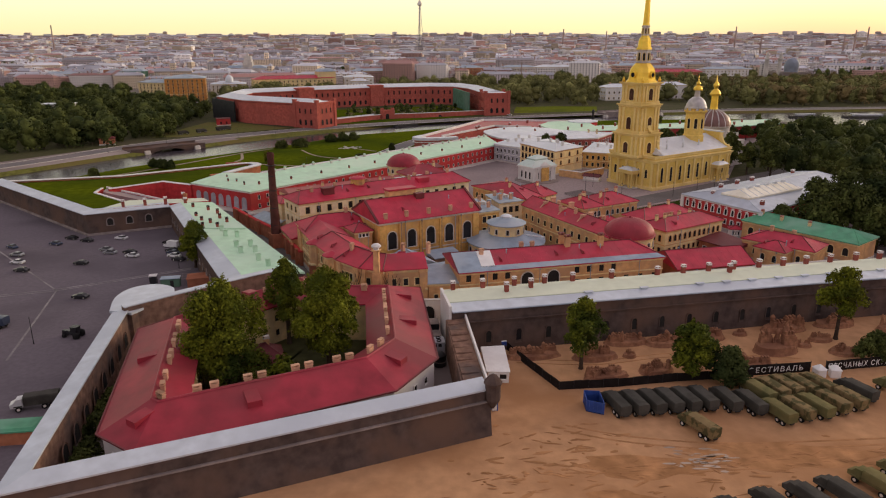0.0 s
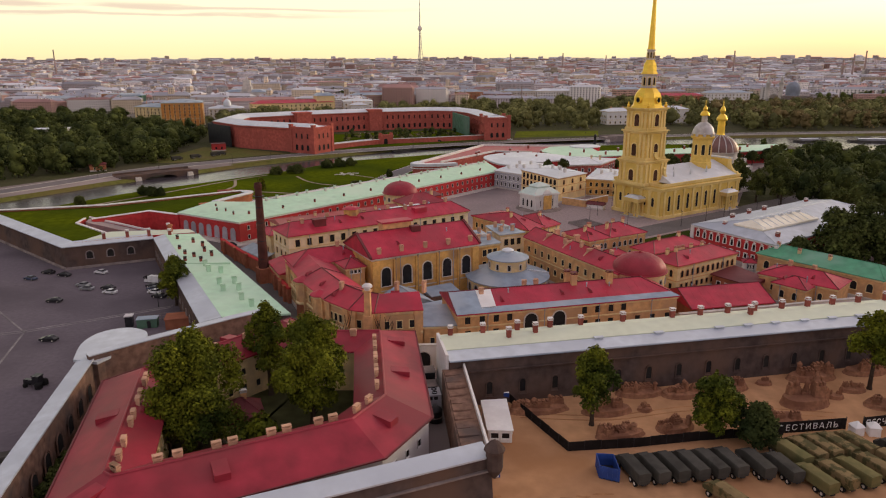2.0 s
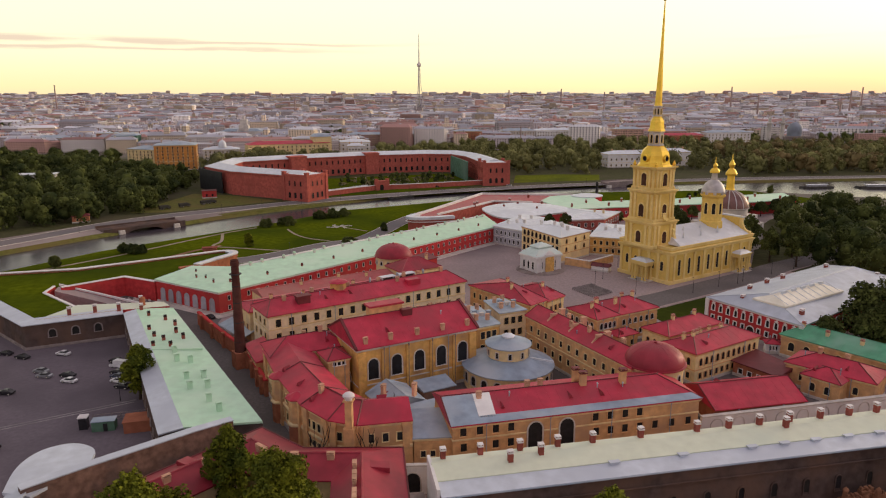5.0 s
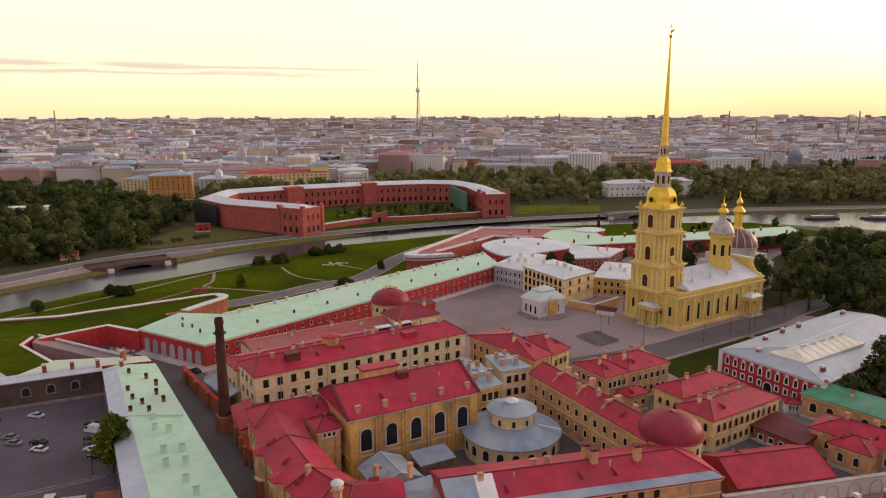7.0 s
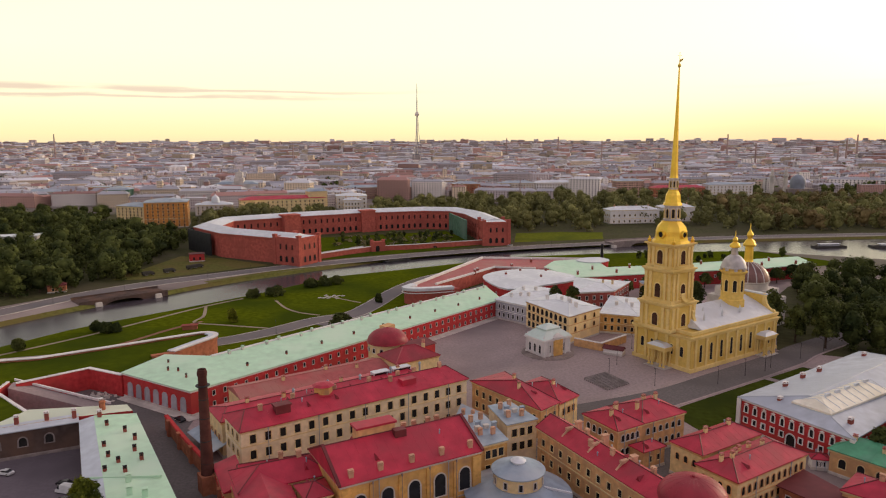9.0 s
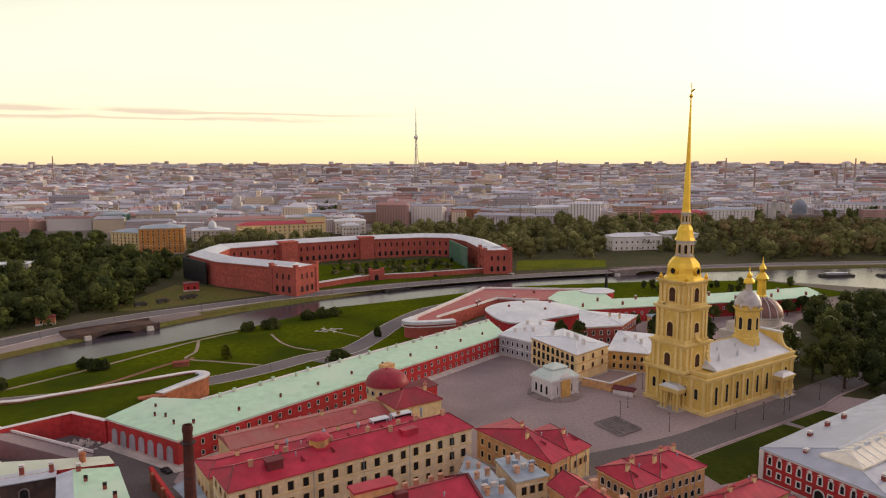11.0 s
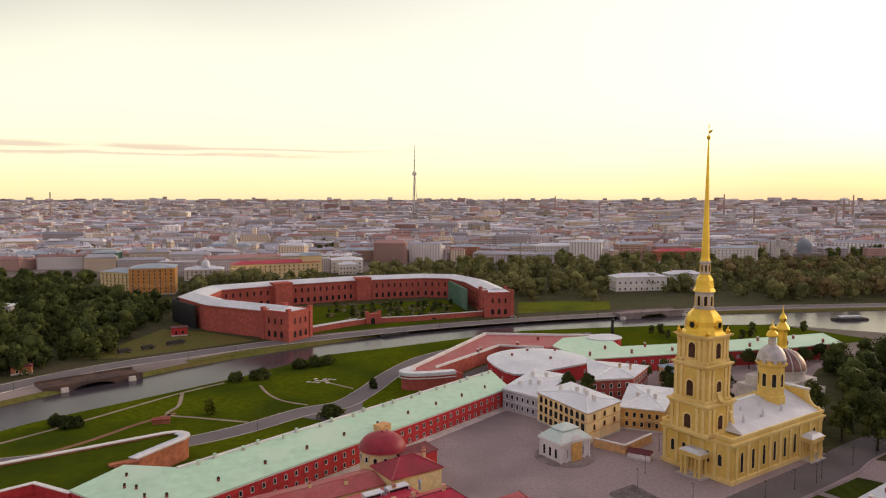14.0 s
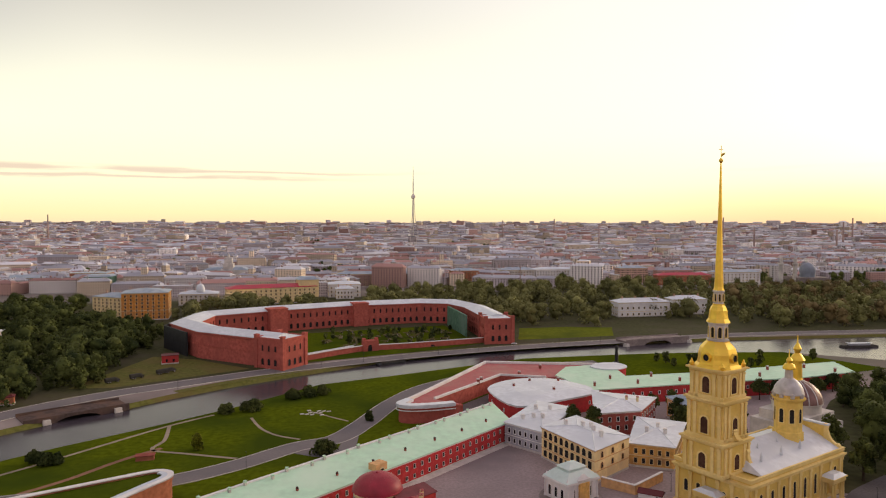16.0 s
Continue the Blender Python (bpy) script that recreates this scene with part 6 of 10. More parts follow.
for nm, cs, hh, lab in (("mint_grey_wing", [(11.8, 229.4), (18.8, 233.3), (13.1, 250.6), (6.2, 248.4)], 12.4, "ochre block with a flat grey zinc roof and vents"),
                        ("mint_grey_block", [(19.6, 241.8), (28.2, 245.9), (21.7, 258.6), (15.5, 255.3)], 12.8, "cream block with a flat grey zinc roof and chimneys"),
                        ("mint_court_roof", [(2, 240), (6, 249), (14, 262), (8, 270), (-12, 256)], 7.5, "low court building with a flat grey roof")):
    t = house(nm, cs[:4], hh, lab, PALE_CREAM if "block" in nm else GOLD_OCHRE, GREY_ROOF, "flat", 0.3, 0.35, CREAM,
              rows=[(0, hh - 4.0, 3, 1.5, 2.2, False), (0, hh - 8.0, 3, 1.5, 2.2, False), (1, hh - 4.0, 4, 1.4, 2.2, False)] if hh > 8 else [],
              chimneys=[(0.25, 0.3), (0.7, 0.25), (0.3, 0.75), (0.75, 0.8)], chim=C_OCH, cornice=hh > 8)
    mid = sum((Vector(q) for q in cs[:4]), Vector((0, 0))) / 4
    for i in range(4):
        q = mid + Vector((math.cos(2.1 * i), math.sin(2.1 * i))) * (1.2 + 0.7 * i)
        part("vent_box", Shape().box(q.x, q.y, hh, 1.3, 0.9, 0.9 + 0.25 * i, 25).box(q.x, q.y, hh + 0.9 + 0.25 * i, 1.6, 1.2, 0.15, 25), GREY_ROOF if i % 2 else LIGHT_STONE, t)
house("mint_yard_shed", rectangle((-17.4, 198.4), (-12.3, 189.4), 11), 5.5, "yard shed with a grey zinc roof", OCHRE, GREY_ROOF, "gable", 2.6, 0.4, OCHRE, cornice=False)
house("mint_yard_lean", rectangle((-3, 184), (8, 190), 8), 4.5, "yard lean-to with a grey zinc roof", OCHRE, GREY_ROOF, "shed", 1.4, 0.3, OCHRE, cornice=False)
house("mint_yard_store", rectangle((-3, 200.6), (5, 205), 5.5), 5.0, "small yard store with a zinc roof", BRICK_OLD, GREY_ROOF, "shed", 1.0, 0.3, OCHRE, cornice=False)
house("mint_link", [(-4.4, 171.8), (3.8, 172.6), (2.6, 183), (-6, 182)], 7.4, "low ochre link with a grey zinc roof", OCHRE, GREY_ROOF, "shed", 1.6, 0.4, CREAM, rows=[(0, 2.8, 3, 1.0, 1.4, False)])


def west_wing():
    line = [(-46.4, 212), (-38.5, 194.6), (-29.3, 178.5), (-22.2, 171.3), (-16, 169.1), (-4.6, 171.4)]
    t = thing("mint_west_wing", (-38, 195), "winding ochre wing with pilasters and a red tin roof", "building")
    part("wall", Shape().sweep(line, [(0, 0), (11, 0), (11, 11.8), (0, 11.8)]), OCHRE, t)
    part("roof", Shape().sweep(line, [(-0.7, 11.75), (-0.7, 12.0), (5.5, 14.6), (11.7, 12.0), (11.7, 11.75)]), RED_ROOF, t, "red tin roof")
    part("cornice", Shape().sweep(line, [(0, 10.8), (-0.35, 11.2), (-0.45, 11.7), (0, 11.7)]), CREAM, t)
    part("string_course", Shape().sweep(line, [(0, 5.6), (-0.28, 5.7), (-0.28, 6.15), (0, 6.3)]), CREAM, t)
    part("plinth", Shape().sweep(line, [(0, 0), (-0.25, 0), (-0.25, 1.2), (0, 1.2)]), LIGHT_STONE, t)
    pil = Shape().box(0, -0.25, 0, 1.5, 0.7, 11.0).box(0, -0.3, 10.9, 1.9, 0.9, 0.8).box(0, -0.3, 0, 1.9, 0.9, 1.3).mesh("pilaster", OCHRE)
    for (a, b), c in zip(zip(line, line[1:]), (6, 5, 4, 2, 3)):
        row_of(window_mesh(1.2, 1.9, False, CREAM, 0.2), a, b, 7.4, c, t, 1.2)
        row_of(window_mesh(1.2, 1.9, False, CREAM, 0.2), a, b, 2.8, c, t, 1.2)
        row_of(pil, a, b, 0, 2, t, -0.25 * (Vector(b) - Vector(a)).length, "pilaster")
    for x, y in ((-38.4, 194.8), (-31.6, 182.8)):
        part("corner_bay", Shape().lathe(x, y, [(2.0, 5.4), (2.0, 11.4)], 8, start=0.35), OCHRE, t, "stout ochre bay")
        part("bay_foot", Shape().lathe(x, y, [(2.15, 0), (2.15, 5.3)], 8, start=0.35), BRICK_ORANGE, t, "worn brick foot of the bay")
        part("bay_band", Shape().lathe(x, y, [(2.1, 5.2), (2.5, 5.35), (2.5, 5.75), (2.0, 6.0)], 8, start=0.35), CREAM, t)
        part("bay_cornice", Shape().lathe(x, y, [(2.0, 11.0), (2.35, 11.3), (2.5, 11.75), (1.9, 11.75)], 8, start=0.35), CREAM, t)
        part("bay_roof", Shape().lathe(x, y, [(2.7, 11.72), (2.7, 11.98), (0.2, 13.1)], 8, start=0.35), RED_ROOF, t)
    ridge = offset(line + [(10, 240)], 5.5)[1:5]
    eave_out, eave_in = (offset(line + [(10, 240)], k)[1:5] for k in (-0.6, 11.6))
    strips = [((*e, 12.05), (*q, 14.62)) for q, e in zip(ridge, eave_out)] + [((*q, 14.62), (*e, 12.05)) for q, e in zip(ridge, eave_in)]
    for p, q in strips + [((*p, 14.62), (*q, 14.62)) for p, q in zip(ridge, ridge[1:])]:
        cap = Shape()
        rib(cap, Vector(p), Vector(q), 0.2, 0.24)
        part("ridge_cap", cap, DARK_RED_ROOF, t)
    for x, y, turn in ((-37, 196, 60), (-31.5, 187, 56), (-27, 179, 58), (-20, 178, 12), (-12, 179.5, 12)):
        put("roof_hatch", MESHES["hatch"], pose(x, y, 13.3, 0, 0, turn - 90), t)
    for x, y in ((-25.5, 180.5), (-11.5, 180.4), (-4.6, 181.2)):
        put("chimney", C_OCH, pose(x, y, 14.0, 0, 0, 60), t)
    part("capped_flue", Shape().box(-17.6, 168.3, 0, 2.2, 1.8, 11.5, -10).box(-17.6, 168.3, 11.5, 1.5, 1.35, 6.0, -10, 0, 0.92).box(-17.6, 168.3, 17.5, 2.1, 1.9, 0.3, -10), OCHRE, t, "stout ochre flue built up the wall")
    part("flue_cap", Shape().lathe(-17.6, 168.3, [(0.75, 17.8), (0.75, 18.5), (1.25, 18.55), (1.25, 18.9), (0.8, 19.3), (0.2, 19.5)], 14), WHITE, t, "white round cowl")
    house("mint_west_block", [(-43, 205.5), (-24, 215), (-29, 225), (-48, 215.5)], 12.6, "ochre block with a red tin roof and dormers", OCHRE, RED_ROOF, "hip", 3.0, 0.5, CREAM, rows=[(0, 8.0, 4, 1.2, 1.8, False), (1, 8.0, 2, 1.2, 1.8, False)], chimneys=[(0.7, 0.5)], chim=C_OCH)
    house("mint_west_dormer", [(-27.5, 202), (-22.5, 204.5), (-25.5, 211), (-31, 208)], 13.0, "small ochre block with a hipped red roof", OCHRE, RED_ROOF, "hip", 1.8, 0.5, CREAM, rows=[(0, 11.2, 3, 0.8, 1.1, False, WHITE)])
    house("mint_low_block", rectangle((-47, 219), (-28, 226), 6), 9.0, "low rear block with a red tin roof", OCHRE, RED_ROOF, "gable", 2.2, 0.4, CREAM, chimneys=[(0.5, 0.5)], chim=C_OCH, cornice=False)


west_wing()


def lane_wall():
    t = thing("lane_wall", (-62, 238), "old orange-red brick lane wall with buttresses", "wall", kind="structure")
    line = [(-85, 268), (-72, 250), (-58, 232), (-51, 218), (-46, 208)]
    part("wall", Shape().sweep(line, [(0, 0), (1.0, 0), (1.0, 4.6), (0, 4.6)]), BRICK_ORANGE, t)
    part("coping", Shape().sweep(line, [(-0.2, 4.6), (1.2, 4.6), (1.0, 5.0), (0, 5.0)]), RED_WALL, t)
    but = Shape().box(0, -0.3, 0, 1.6, 0.9, 5.2, 0, 0).mesh("buttress", BRICK_ORANGE)
    for a, b in zip(line, line[1:]):
        row_of(but, a, b, 0, 2, t, 0, "buttress")
    s = Shape().sweep([(-72, 261), (-60, 247)], [(-3.5, 3.2), (1.5, 4.8), (1.5, 5.0), (-3.5, 3.4)])
    tagged(new("yard_canopy", s.mesh("yard_canopy", GREY_ROOF)), "grey sheet canopy over a narrow yard", "canopy")


lane_wall()
t = thing("mint_yard_wall", (90, 195), "low white yard wall with blind arches behind the curtain", "wall", kind="structure")
part("wall", Shape().sweep([(63.5, 188), (118, 200.5)], [(-0.4, 0), (0.4, 0), (0.4, 4.2), (-0.4, 4.2)]), WHITE, t)
part("coping", Shape().sweep([(63.5, 188), (118, 200.5)], [(-0.6, 4.2), (0.6, 4.2), (0.6, 4.45), (-0.6, 4.45)]), LIGHT_STONE, t)
row_of(window_mesh(3.0, 3.0, True, LIGHT_STONE, 0.2, WHITE), (63.5, 188), (118, 200.5), 0.4, 9, t, 1.0, "blind_arch", proud=0.42)
t = thing("factory_chimney", (-58.5, 229.5), "tall dark brick factory chimney", "chimney")
part("shaft", Shape().lathe(-58.5, 229.5, [(1.75, 0), (1.62, 6), (1.42, 14), (1.12, 28), (1.08, 31.4)], 24), STACK_BRICK, t, "", True)
part("rim", Shape().lathe(-58.5, 229.5, [(1.06, 31.0), (1.22, 31.3), (1.25, 32.2), (1.1, 32.5), (1.1, 32.9), (0.8, 32.9), (0.8, 31.5)], 24), STACK_BRICK, t)
part("rail", Shape().lathe(-58.5, 229.5, [(1.12, 28.6), (1.75, 28.6), (1.75, 28.8), (1.12, 28.8)], 20), IRON, t)
for z_ in (8, 14, 20, 25):
    r_ = 1.64 - 0.021 * z_
    part("hoop", Shape().lathe(-58.5, 229.5, [(r_, z_), (r_ + 0.1, z_), (r_ + 0.1, z_ + 0.25), (r_, z_ + 0.25)], 20), IRON, t)
part("base", Shape().box(-58.5, 229.5, 0, 4.2, 4.2, 5.0, 35), BRICK_ORANGE, t)

# ---- the church ----
U, W = Vector((0.832, 0.555)), Vector((-0.555, 0.832))
K = Vector((98, 320))
ANG = math.degrees(math.atan2(0.555, 0.832))


def on(along, across):
    p = K + U * along + W * across
    return (p.x, p.y)


def church():
    t = thing("church", on(29, 14), "yellow baroque church with a tall gilded spire and pale roof", "church")
    body = [on(0, 0), on(58, 0), on(58, 28), on(0, 28)]
    part("nave_wall", Shape().prism(body, 0, 15.2), CHURCH, t)
    part("cornice", Shape().sweep(body, [(0, 12.6), (-0.5, 12.9), (-0.5, 13.4), (-0.9, 13.6), (-1.0, 14.2), (0, 14.4)], True), CHURCH_TRIM, t)
    part("parapet", Shape().sweep(body, [(0.2, 15.0), (-0.35, 15.0), (-0.35, 15.9), (-0.55, 15.9), (-0.55, 16.2), (0.2, 16.2)], True), CHURCH_TRIM, t)
    part("plinth", Shape().sweep(body, [(0, 0), (-0.5, 0), (-0.5, 1.4), (-0.3, 1.6), (0, 1.6)], True), CHURCH_TRIM, t)
    part("roof", roof_shape([on(7, 0.4), on(58, 0.4), on(58, 27.6), on(7, 27.6)], 15.9, "hip", 6.0, 0.2, 0.2, 3.0), WHITE_ROOF, t, "pale lavender-grey metal roof")
    pil = Shape().box(0, -0.15, 0, 1.15, 0.5, 12.8).box(0, -0.22, 0, 1.5, 0.7, 1.7).box(0, -0.22, 11.6, 1.5, 0.65, 1.2).mesh("pilaster", CHURCH_TRIM)
    row_of(pil, body[0], body[1], 0, 9, t, -0.8, "pilaster")
    row_of(pil, body[3], body[0], 0, 6, t, -1.6, "pilaster")
    row_of(pil, body[1], body[2], 0, 9, t, -1.0, "pilaster")
    win = window_mesh(1.6, 7.0, True, CHURCH_TRIM, 0.35)
    row_of(win, body[0], body[1], 3.4, 8, t, 2.5, skip=(6,))
    row_of(window_mesh(1.5, 4.0, True, CHURCH_TRIM, 0.35), body[3], body[0], 5.5, 5, t, 2.0, skip=(2,))
    row_of(win, body[2], body[3], 3.4, 8, t, 2.5)
    # porches
    for name, (al, ac), w, dp, turn in (("west_porch", (-2.4, 13), 8.6, 4.8, ANG - 90), ("south_porch", (47, -2.2), 8.6, 4.4, ANG)):
        x, y = on(al, ac)
        p = part(name, Shape().box(x, y, 7.0, w, dp, 1.2, turn).box(x, y, 8.2, w + 0.8, dp + 0.8, 0.5, turn), CHURCH_TRIM, t, "columned porch")
        put("porch_roof", Shape().box(0, 0, 0, w + 0.4, dp + 0.4, 1.2, 0, 0, 0.55).mesh("porch_roof", WHITE_ROOF), pose(x, y, 8.7, 0, 0, turn), t)
        col = Shape().lathe(0, 0, [(0.62, 0), (0.62, 0.5), (0.45, 0.7), (0.38, 6.3), (0.62, 6.7), (0.62, 7.0)], 12).mesh("column", CHURCH_TRIM)
        c, s_ = math.cos(radians(turn)), math.sin(radians(turn))
        for i in (-1, -0.55, 0.55, 1):
            for j in (-1, 1):
                lx, ly = i * (w / 2 - 0.7), j * (dp / 2 - 0.6)
                put("column", col, pose(x + lx * c - ly * s_, y + lx * s_ + ly * c, 0.1), t)
        part("porch_steps", Shape().box(x, y, 0, w + 1.6, dp + 1.6, 0.2, turn).box(x, y, 0.2, w + 0.8, dp + 0.8, 0.2, turn), LIGHT_STONE, t)
    # bell tower
    tx, ty = 92.9, 334.6

    def tier(name, half, z0, z1, win_h, corn=0.9):
        c, s_ = math.cos(radians(ANG)), math.sin(radians(ANG))
        sq = [(tx + a * half * c - b * half * s_, ty + a * half * s_ + b * half * c) for a, b in ((-1, -1), (1, -1), (1, 1), (-1, 1))]
        part(name, Shape().prism(sq, z0, z1), CHURCH, t)
        part("tier_cornice", Shape().sweep(sq, [(0.1, z1 - 1.5), (-0.3, z1 - 1.2), (-0.35, z1 - 0.7), (-corn, z1 - 0.45), (-corn, z1 + 0.1), (0.1, z1 + 0.1)], True), CHURCH_TRIM, t)
        part("tier_base", Shape().sweep(sq, [(0.1, z0), (-0.4, z0), (-0.4, z0 + 1.1), (-0.2, z0 + 1.3), (0.1, z0 + 1.3)], True), CHURCH_TRIM, t)
        pl = Shape().box(0, -0.15, 0, 1.1, 0.5, z1 - z0 - 1.6).box(0, -0.2, z1 - z0 - 2.3, 1.4, 0.62, 0.8).mesh("pilaster", CHURCH_TRIM)
        for i in range(4):
            a, b = sq[i], sq[(i + 1) % 4]
            row_of(window_mesh(2.7, win_h, True, CHURCH_TRIM, 0.55, BELFRY), a, b, z0 + 1.9, 1, t, 0)
            for k in (0.08, 0.24, 0.76, 0.92):
                p = Vector(a).lerp(Vector(b), k)
                put("pilaster", pl, pose(p.x, p.y, z0, 0, 0, facing(a, b)), t)
        return sq

    tier("tower_base", 7.6, 14.8, 26.0, 5.0)
    tier("tower_middle", 6.7, 26.0, 39.4, 5.6)
    tier("tower_bell_stage", 6.1, 39.4, 49.4, 5.4, 1.1)
    # scrolled shoulders beside the tower
    scroll = [(0, 0), (7.5, 0), (7.7, 1.2), (6.9, 2.0), (5.8, 1.8), (4.2, 2.6), (2.6, 4.6), (1.6, 7.6), (1.9, 9.2), (1.0, 10.4), (0, 10.4)]

    def volute(ax, ay, dx, dy, z, k=1.0, wide=1.4, nm="volute"):
        n = len(scroll)
        ox, oy = -dy * wide / 2, dx * wide / 2
        pts = [(ax + dx * p * k + ox * s_, ay + dy * p * k + oy * s_, z + q * k) for s_ in (-1, 1) for p, q in scroll]
        part(nm, Shape().add(pts, [tuple(range(n)), tuple(range(2 * n - 1, n - 1, -1))] + [(i, (i + 1) % n, n + (i + 1) % n, n + i) for i in range(n)]), CHURCH_TRIM, t)

    for sgn in (-1, 1):
        bx, by = tx + W.x * 7.4 * sgn, ty + W.y * 7.4 * sgn
        for off_ in (5.5,):
            volute(bx + U.x * off_, by + U.y * off_, W.x * sgn, W.y * sgn, 15.6, 0.66)
        volute(tx + W.x * 6.6 * sgn, ty + W.y * 6.6 * sgn, W.x * sgn, W.y * sgn, 26.4, 0.32, 2.0)
    volute(tx + U.x * 7.4, ty + U.y * 7.4, U.x, U.y, 15.6, 0.9)
    # gilded cupola, lanterns and spire (eight-sided)
    st = radians(ANG + 22.5)
    part("gilded_cupola", Shape().lathe(tx, ty, [(7.6, 49.4), (7.4, 49.9), (6.6, 50.6), (6.3, 52.2), (6.2, 54.0), (5.6, 55.8), (4.4, 57.2), (3.7, 57.8), (3.7, 58.1)], 8, start=st), GOLD, t, "gilded eight-sided cupola")
    for i in range(4):
        a = radians(ANG + 90 * i)
        x, y = tx + 6.0 * math.cos(a), ty + 6.0 * math.sin(a)
        fr = Shape()
        n = 16
        ring = lambda r, y_: [(r * math.cos(2 * math.pi * k / n), y_, r * math.sin(2 * math.pi * k / n)) for k in range(n)]
        fr.add(ring(1.5, -0.5) + ring(1.1, -0.5) + ring(1.7, 0.6) + ring(1.1, -0.2),
               [(k, (k + 1) % n, n + (k + 1) % n, n + k) for k in range(n)] + [(k, (k + 1) % n, 2 * n + (k + 1) % n, 2 * n + k) for k in range(n)] + [tuple(3 * n + k for k in range(n))], [0] * (2 * n) + [1])
        put("clock_window", fr.mesh("clock_window", [GOLD, DARK]), pose(x, y, 52.9, 0, 0, math.degrees(a) + 90), t, "round dark clock opening in a gilded frame")
        cx, cy = tx + 8.2 * math.cos(a + math.pi / 4), ty + 8.2 * math.sin(a + math.pi / 4)
        put("urn", Shape().lathe(0, 0, [(0.3, 0), (0.7, 0.5), (0.75, 1.2), (0.3, 1.7), (0.4, 1.9), (0.05, 2.6)], 10).mesh("urn", GOLD), pose(cx, cy, 49.4), t)
    part("lantern_stage", Shape().lathe(tx, ty, [(3.6, 57.8), (3.6, 58.6), (3.1, 58.8), (3.1, 63.4), (3.5, 63.8), (3.5, 64.3)], 8, start=st), LIGHT_STONE, t, "pale lantern stage with dark openings")
    for i in range(8):
        a = st + radians(22.5 + 45 * i)
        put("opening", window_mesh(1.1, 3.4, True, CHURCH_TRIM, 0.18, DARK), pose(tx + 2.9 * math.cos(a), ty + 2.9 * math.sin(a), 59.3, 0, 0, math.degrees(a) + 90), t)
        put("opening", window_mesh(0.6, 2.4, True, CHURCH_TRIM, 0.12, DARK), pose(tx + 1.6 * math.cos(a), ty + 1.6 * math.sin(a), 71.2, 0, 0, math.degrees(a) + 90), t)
    part("gilded_bell", Shape().lathe(tx, ty, [(3.9, 64.2), (3.6, 64.8), (3.2, 65.4), (3.0, 66.8), (2.9, 68.2), (2.3, 69.4), (1.9, 69.9), (1.9, 70.4)], 8, start=st), GOLD, t)
    part("upper_lantern", Shape().lathe(tx, ty, [(1.9, 70.2), (1.7, 70.6), (1.6, 74.0), (2.0, 74.3), (2.0, 74.8)], 8, start=st), LIGHT_STONE, t)
    part("spire", Shape().lathe(tx, ty, [(1.75, 74.7), (1.5, 76.0), (0.75, 96.0), (0.28, 115.6), (0.2, 117.2)], 8, start=st), GOLD, t, "slender gilded needle spire")
    part("ball", Shape().lathe(tx, ty, [(0.1, 116.8), (0.5, 117.1), (0.7, 117.6), (0.5, 118.2), (0.1, 118.5)], 14), GOLD, t, "", True)
    part("spire_cross", Shape().box(tx, ty, 118.4, 0.16, 0.16, 4.2).box(tx, ty, 121.2, 1.6, 0.16, 0.18, 20).add([(tx - 0.2, ty, 118.6), (tx + 1.1, ty, 119.6), (tx + 1.5, ty, 120.4), (tx + 0.2, ty + 0.2, 120.0), (tx, ty - 0.2, 119.4)], [(0, 1, 2, 3), (0, 4, 2, 1), (0, 3, 4), (4, 3, 2)]), GOLD, t, "gilded vane and cross")
    # eastern drum and dome
    dx, dy = on(42.5, 12)
    part("drum", Shape().lathe(dx, dy, [(5.2, 18), (5.2, 22.0), (4.7, 22.3), (4.7, 32.8), (5.3, 33.4), (5.8, 33.9), (5.8, 34.4), (4.9, 34.5), (4.8, 35.8)], 8, start=st), CHURCH, t, "eight-sided yellow drum")
    for i in range(8):
        a = st + radians(22.5 + 45 * i)
        put("window", window_mesh(1.5, 5.0, True, CHURCH_TRIM, 0.3, DARK), pose(dx + 4.38 * math.cos(a), dy + 4.38 * math.sin(a), 25.6, 0, 0, math.degrees(a) + 90), t)
        put("dormer", Shape().lathe(0, 0, [(0.5, 0), (0.75, 0.3), (0.75, 1.6), (0.2, 2.2)], 10).mesh("dormer", DOME_SILVER), pose(dx + 4.7 * math.cos(a), dy + 4.7 * math.sin(a), 34.4), t)
    part("dome", Shape().lathe(dx, dy, [(5.2, 35.6), (5.1, 36.2), (4.7, 37.8), (3.9, 39.2), (2.8, 40.3), (1.9, 40.9), (1.5, 41.1)], 24), DOME_SILVER, t, "silver-grey metal dome", True)
    part("dome_lantern", Shape().lathe(dx, dy, [(1.7, 40.8), (1.5, 41.4), (1.3, 44.2), (1.9, 44.5)], 8), LIGHT_STONE, t)
    part("gilded_onion", Shape().lathe(dx, dy, [(2.1, 44.3), (2.2, 44.9), (1.7, 46.0), (0.8, 46.6), (0.9, 46.9), (1.1, 47.5), (0.8, 48.2), (0.2, 48.9), (0.1, 51.4)], 16), GOLD, t, "small gilded cupola", True)
    # scrolled gable at the east end
    for k in (6, 22):
        ax, ay = on(57.4, k)
        volute(*on(56.5, k), W.x * (1 if k > 14 else -1), W.y * (1 if k > 14 else -1), 15.9, 0.75, 1.2, "gable_scroll")
    g = [on(56.2, 5), on(57.4, 5), on(57.4, 23), on(56.2, 23)]
    part("east_gable", Shape().prism(g, 15.6, 23.0), CHURCH, t)
    part("gable_cap", Shape().prism(offset(g, -0.4), 23.0, 23.6), WHITE_ROOF, t)
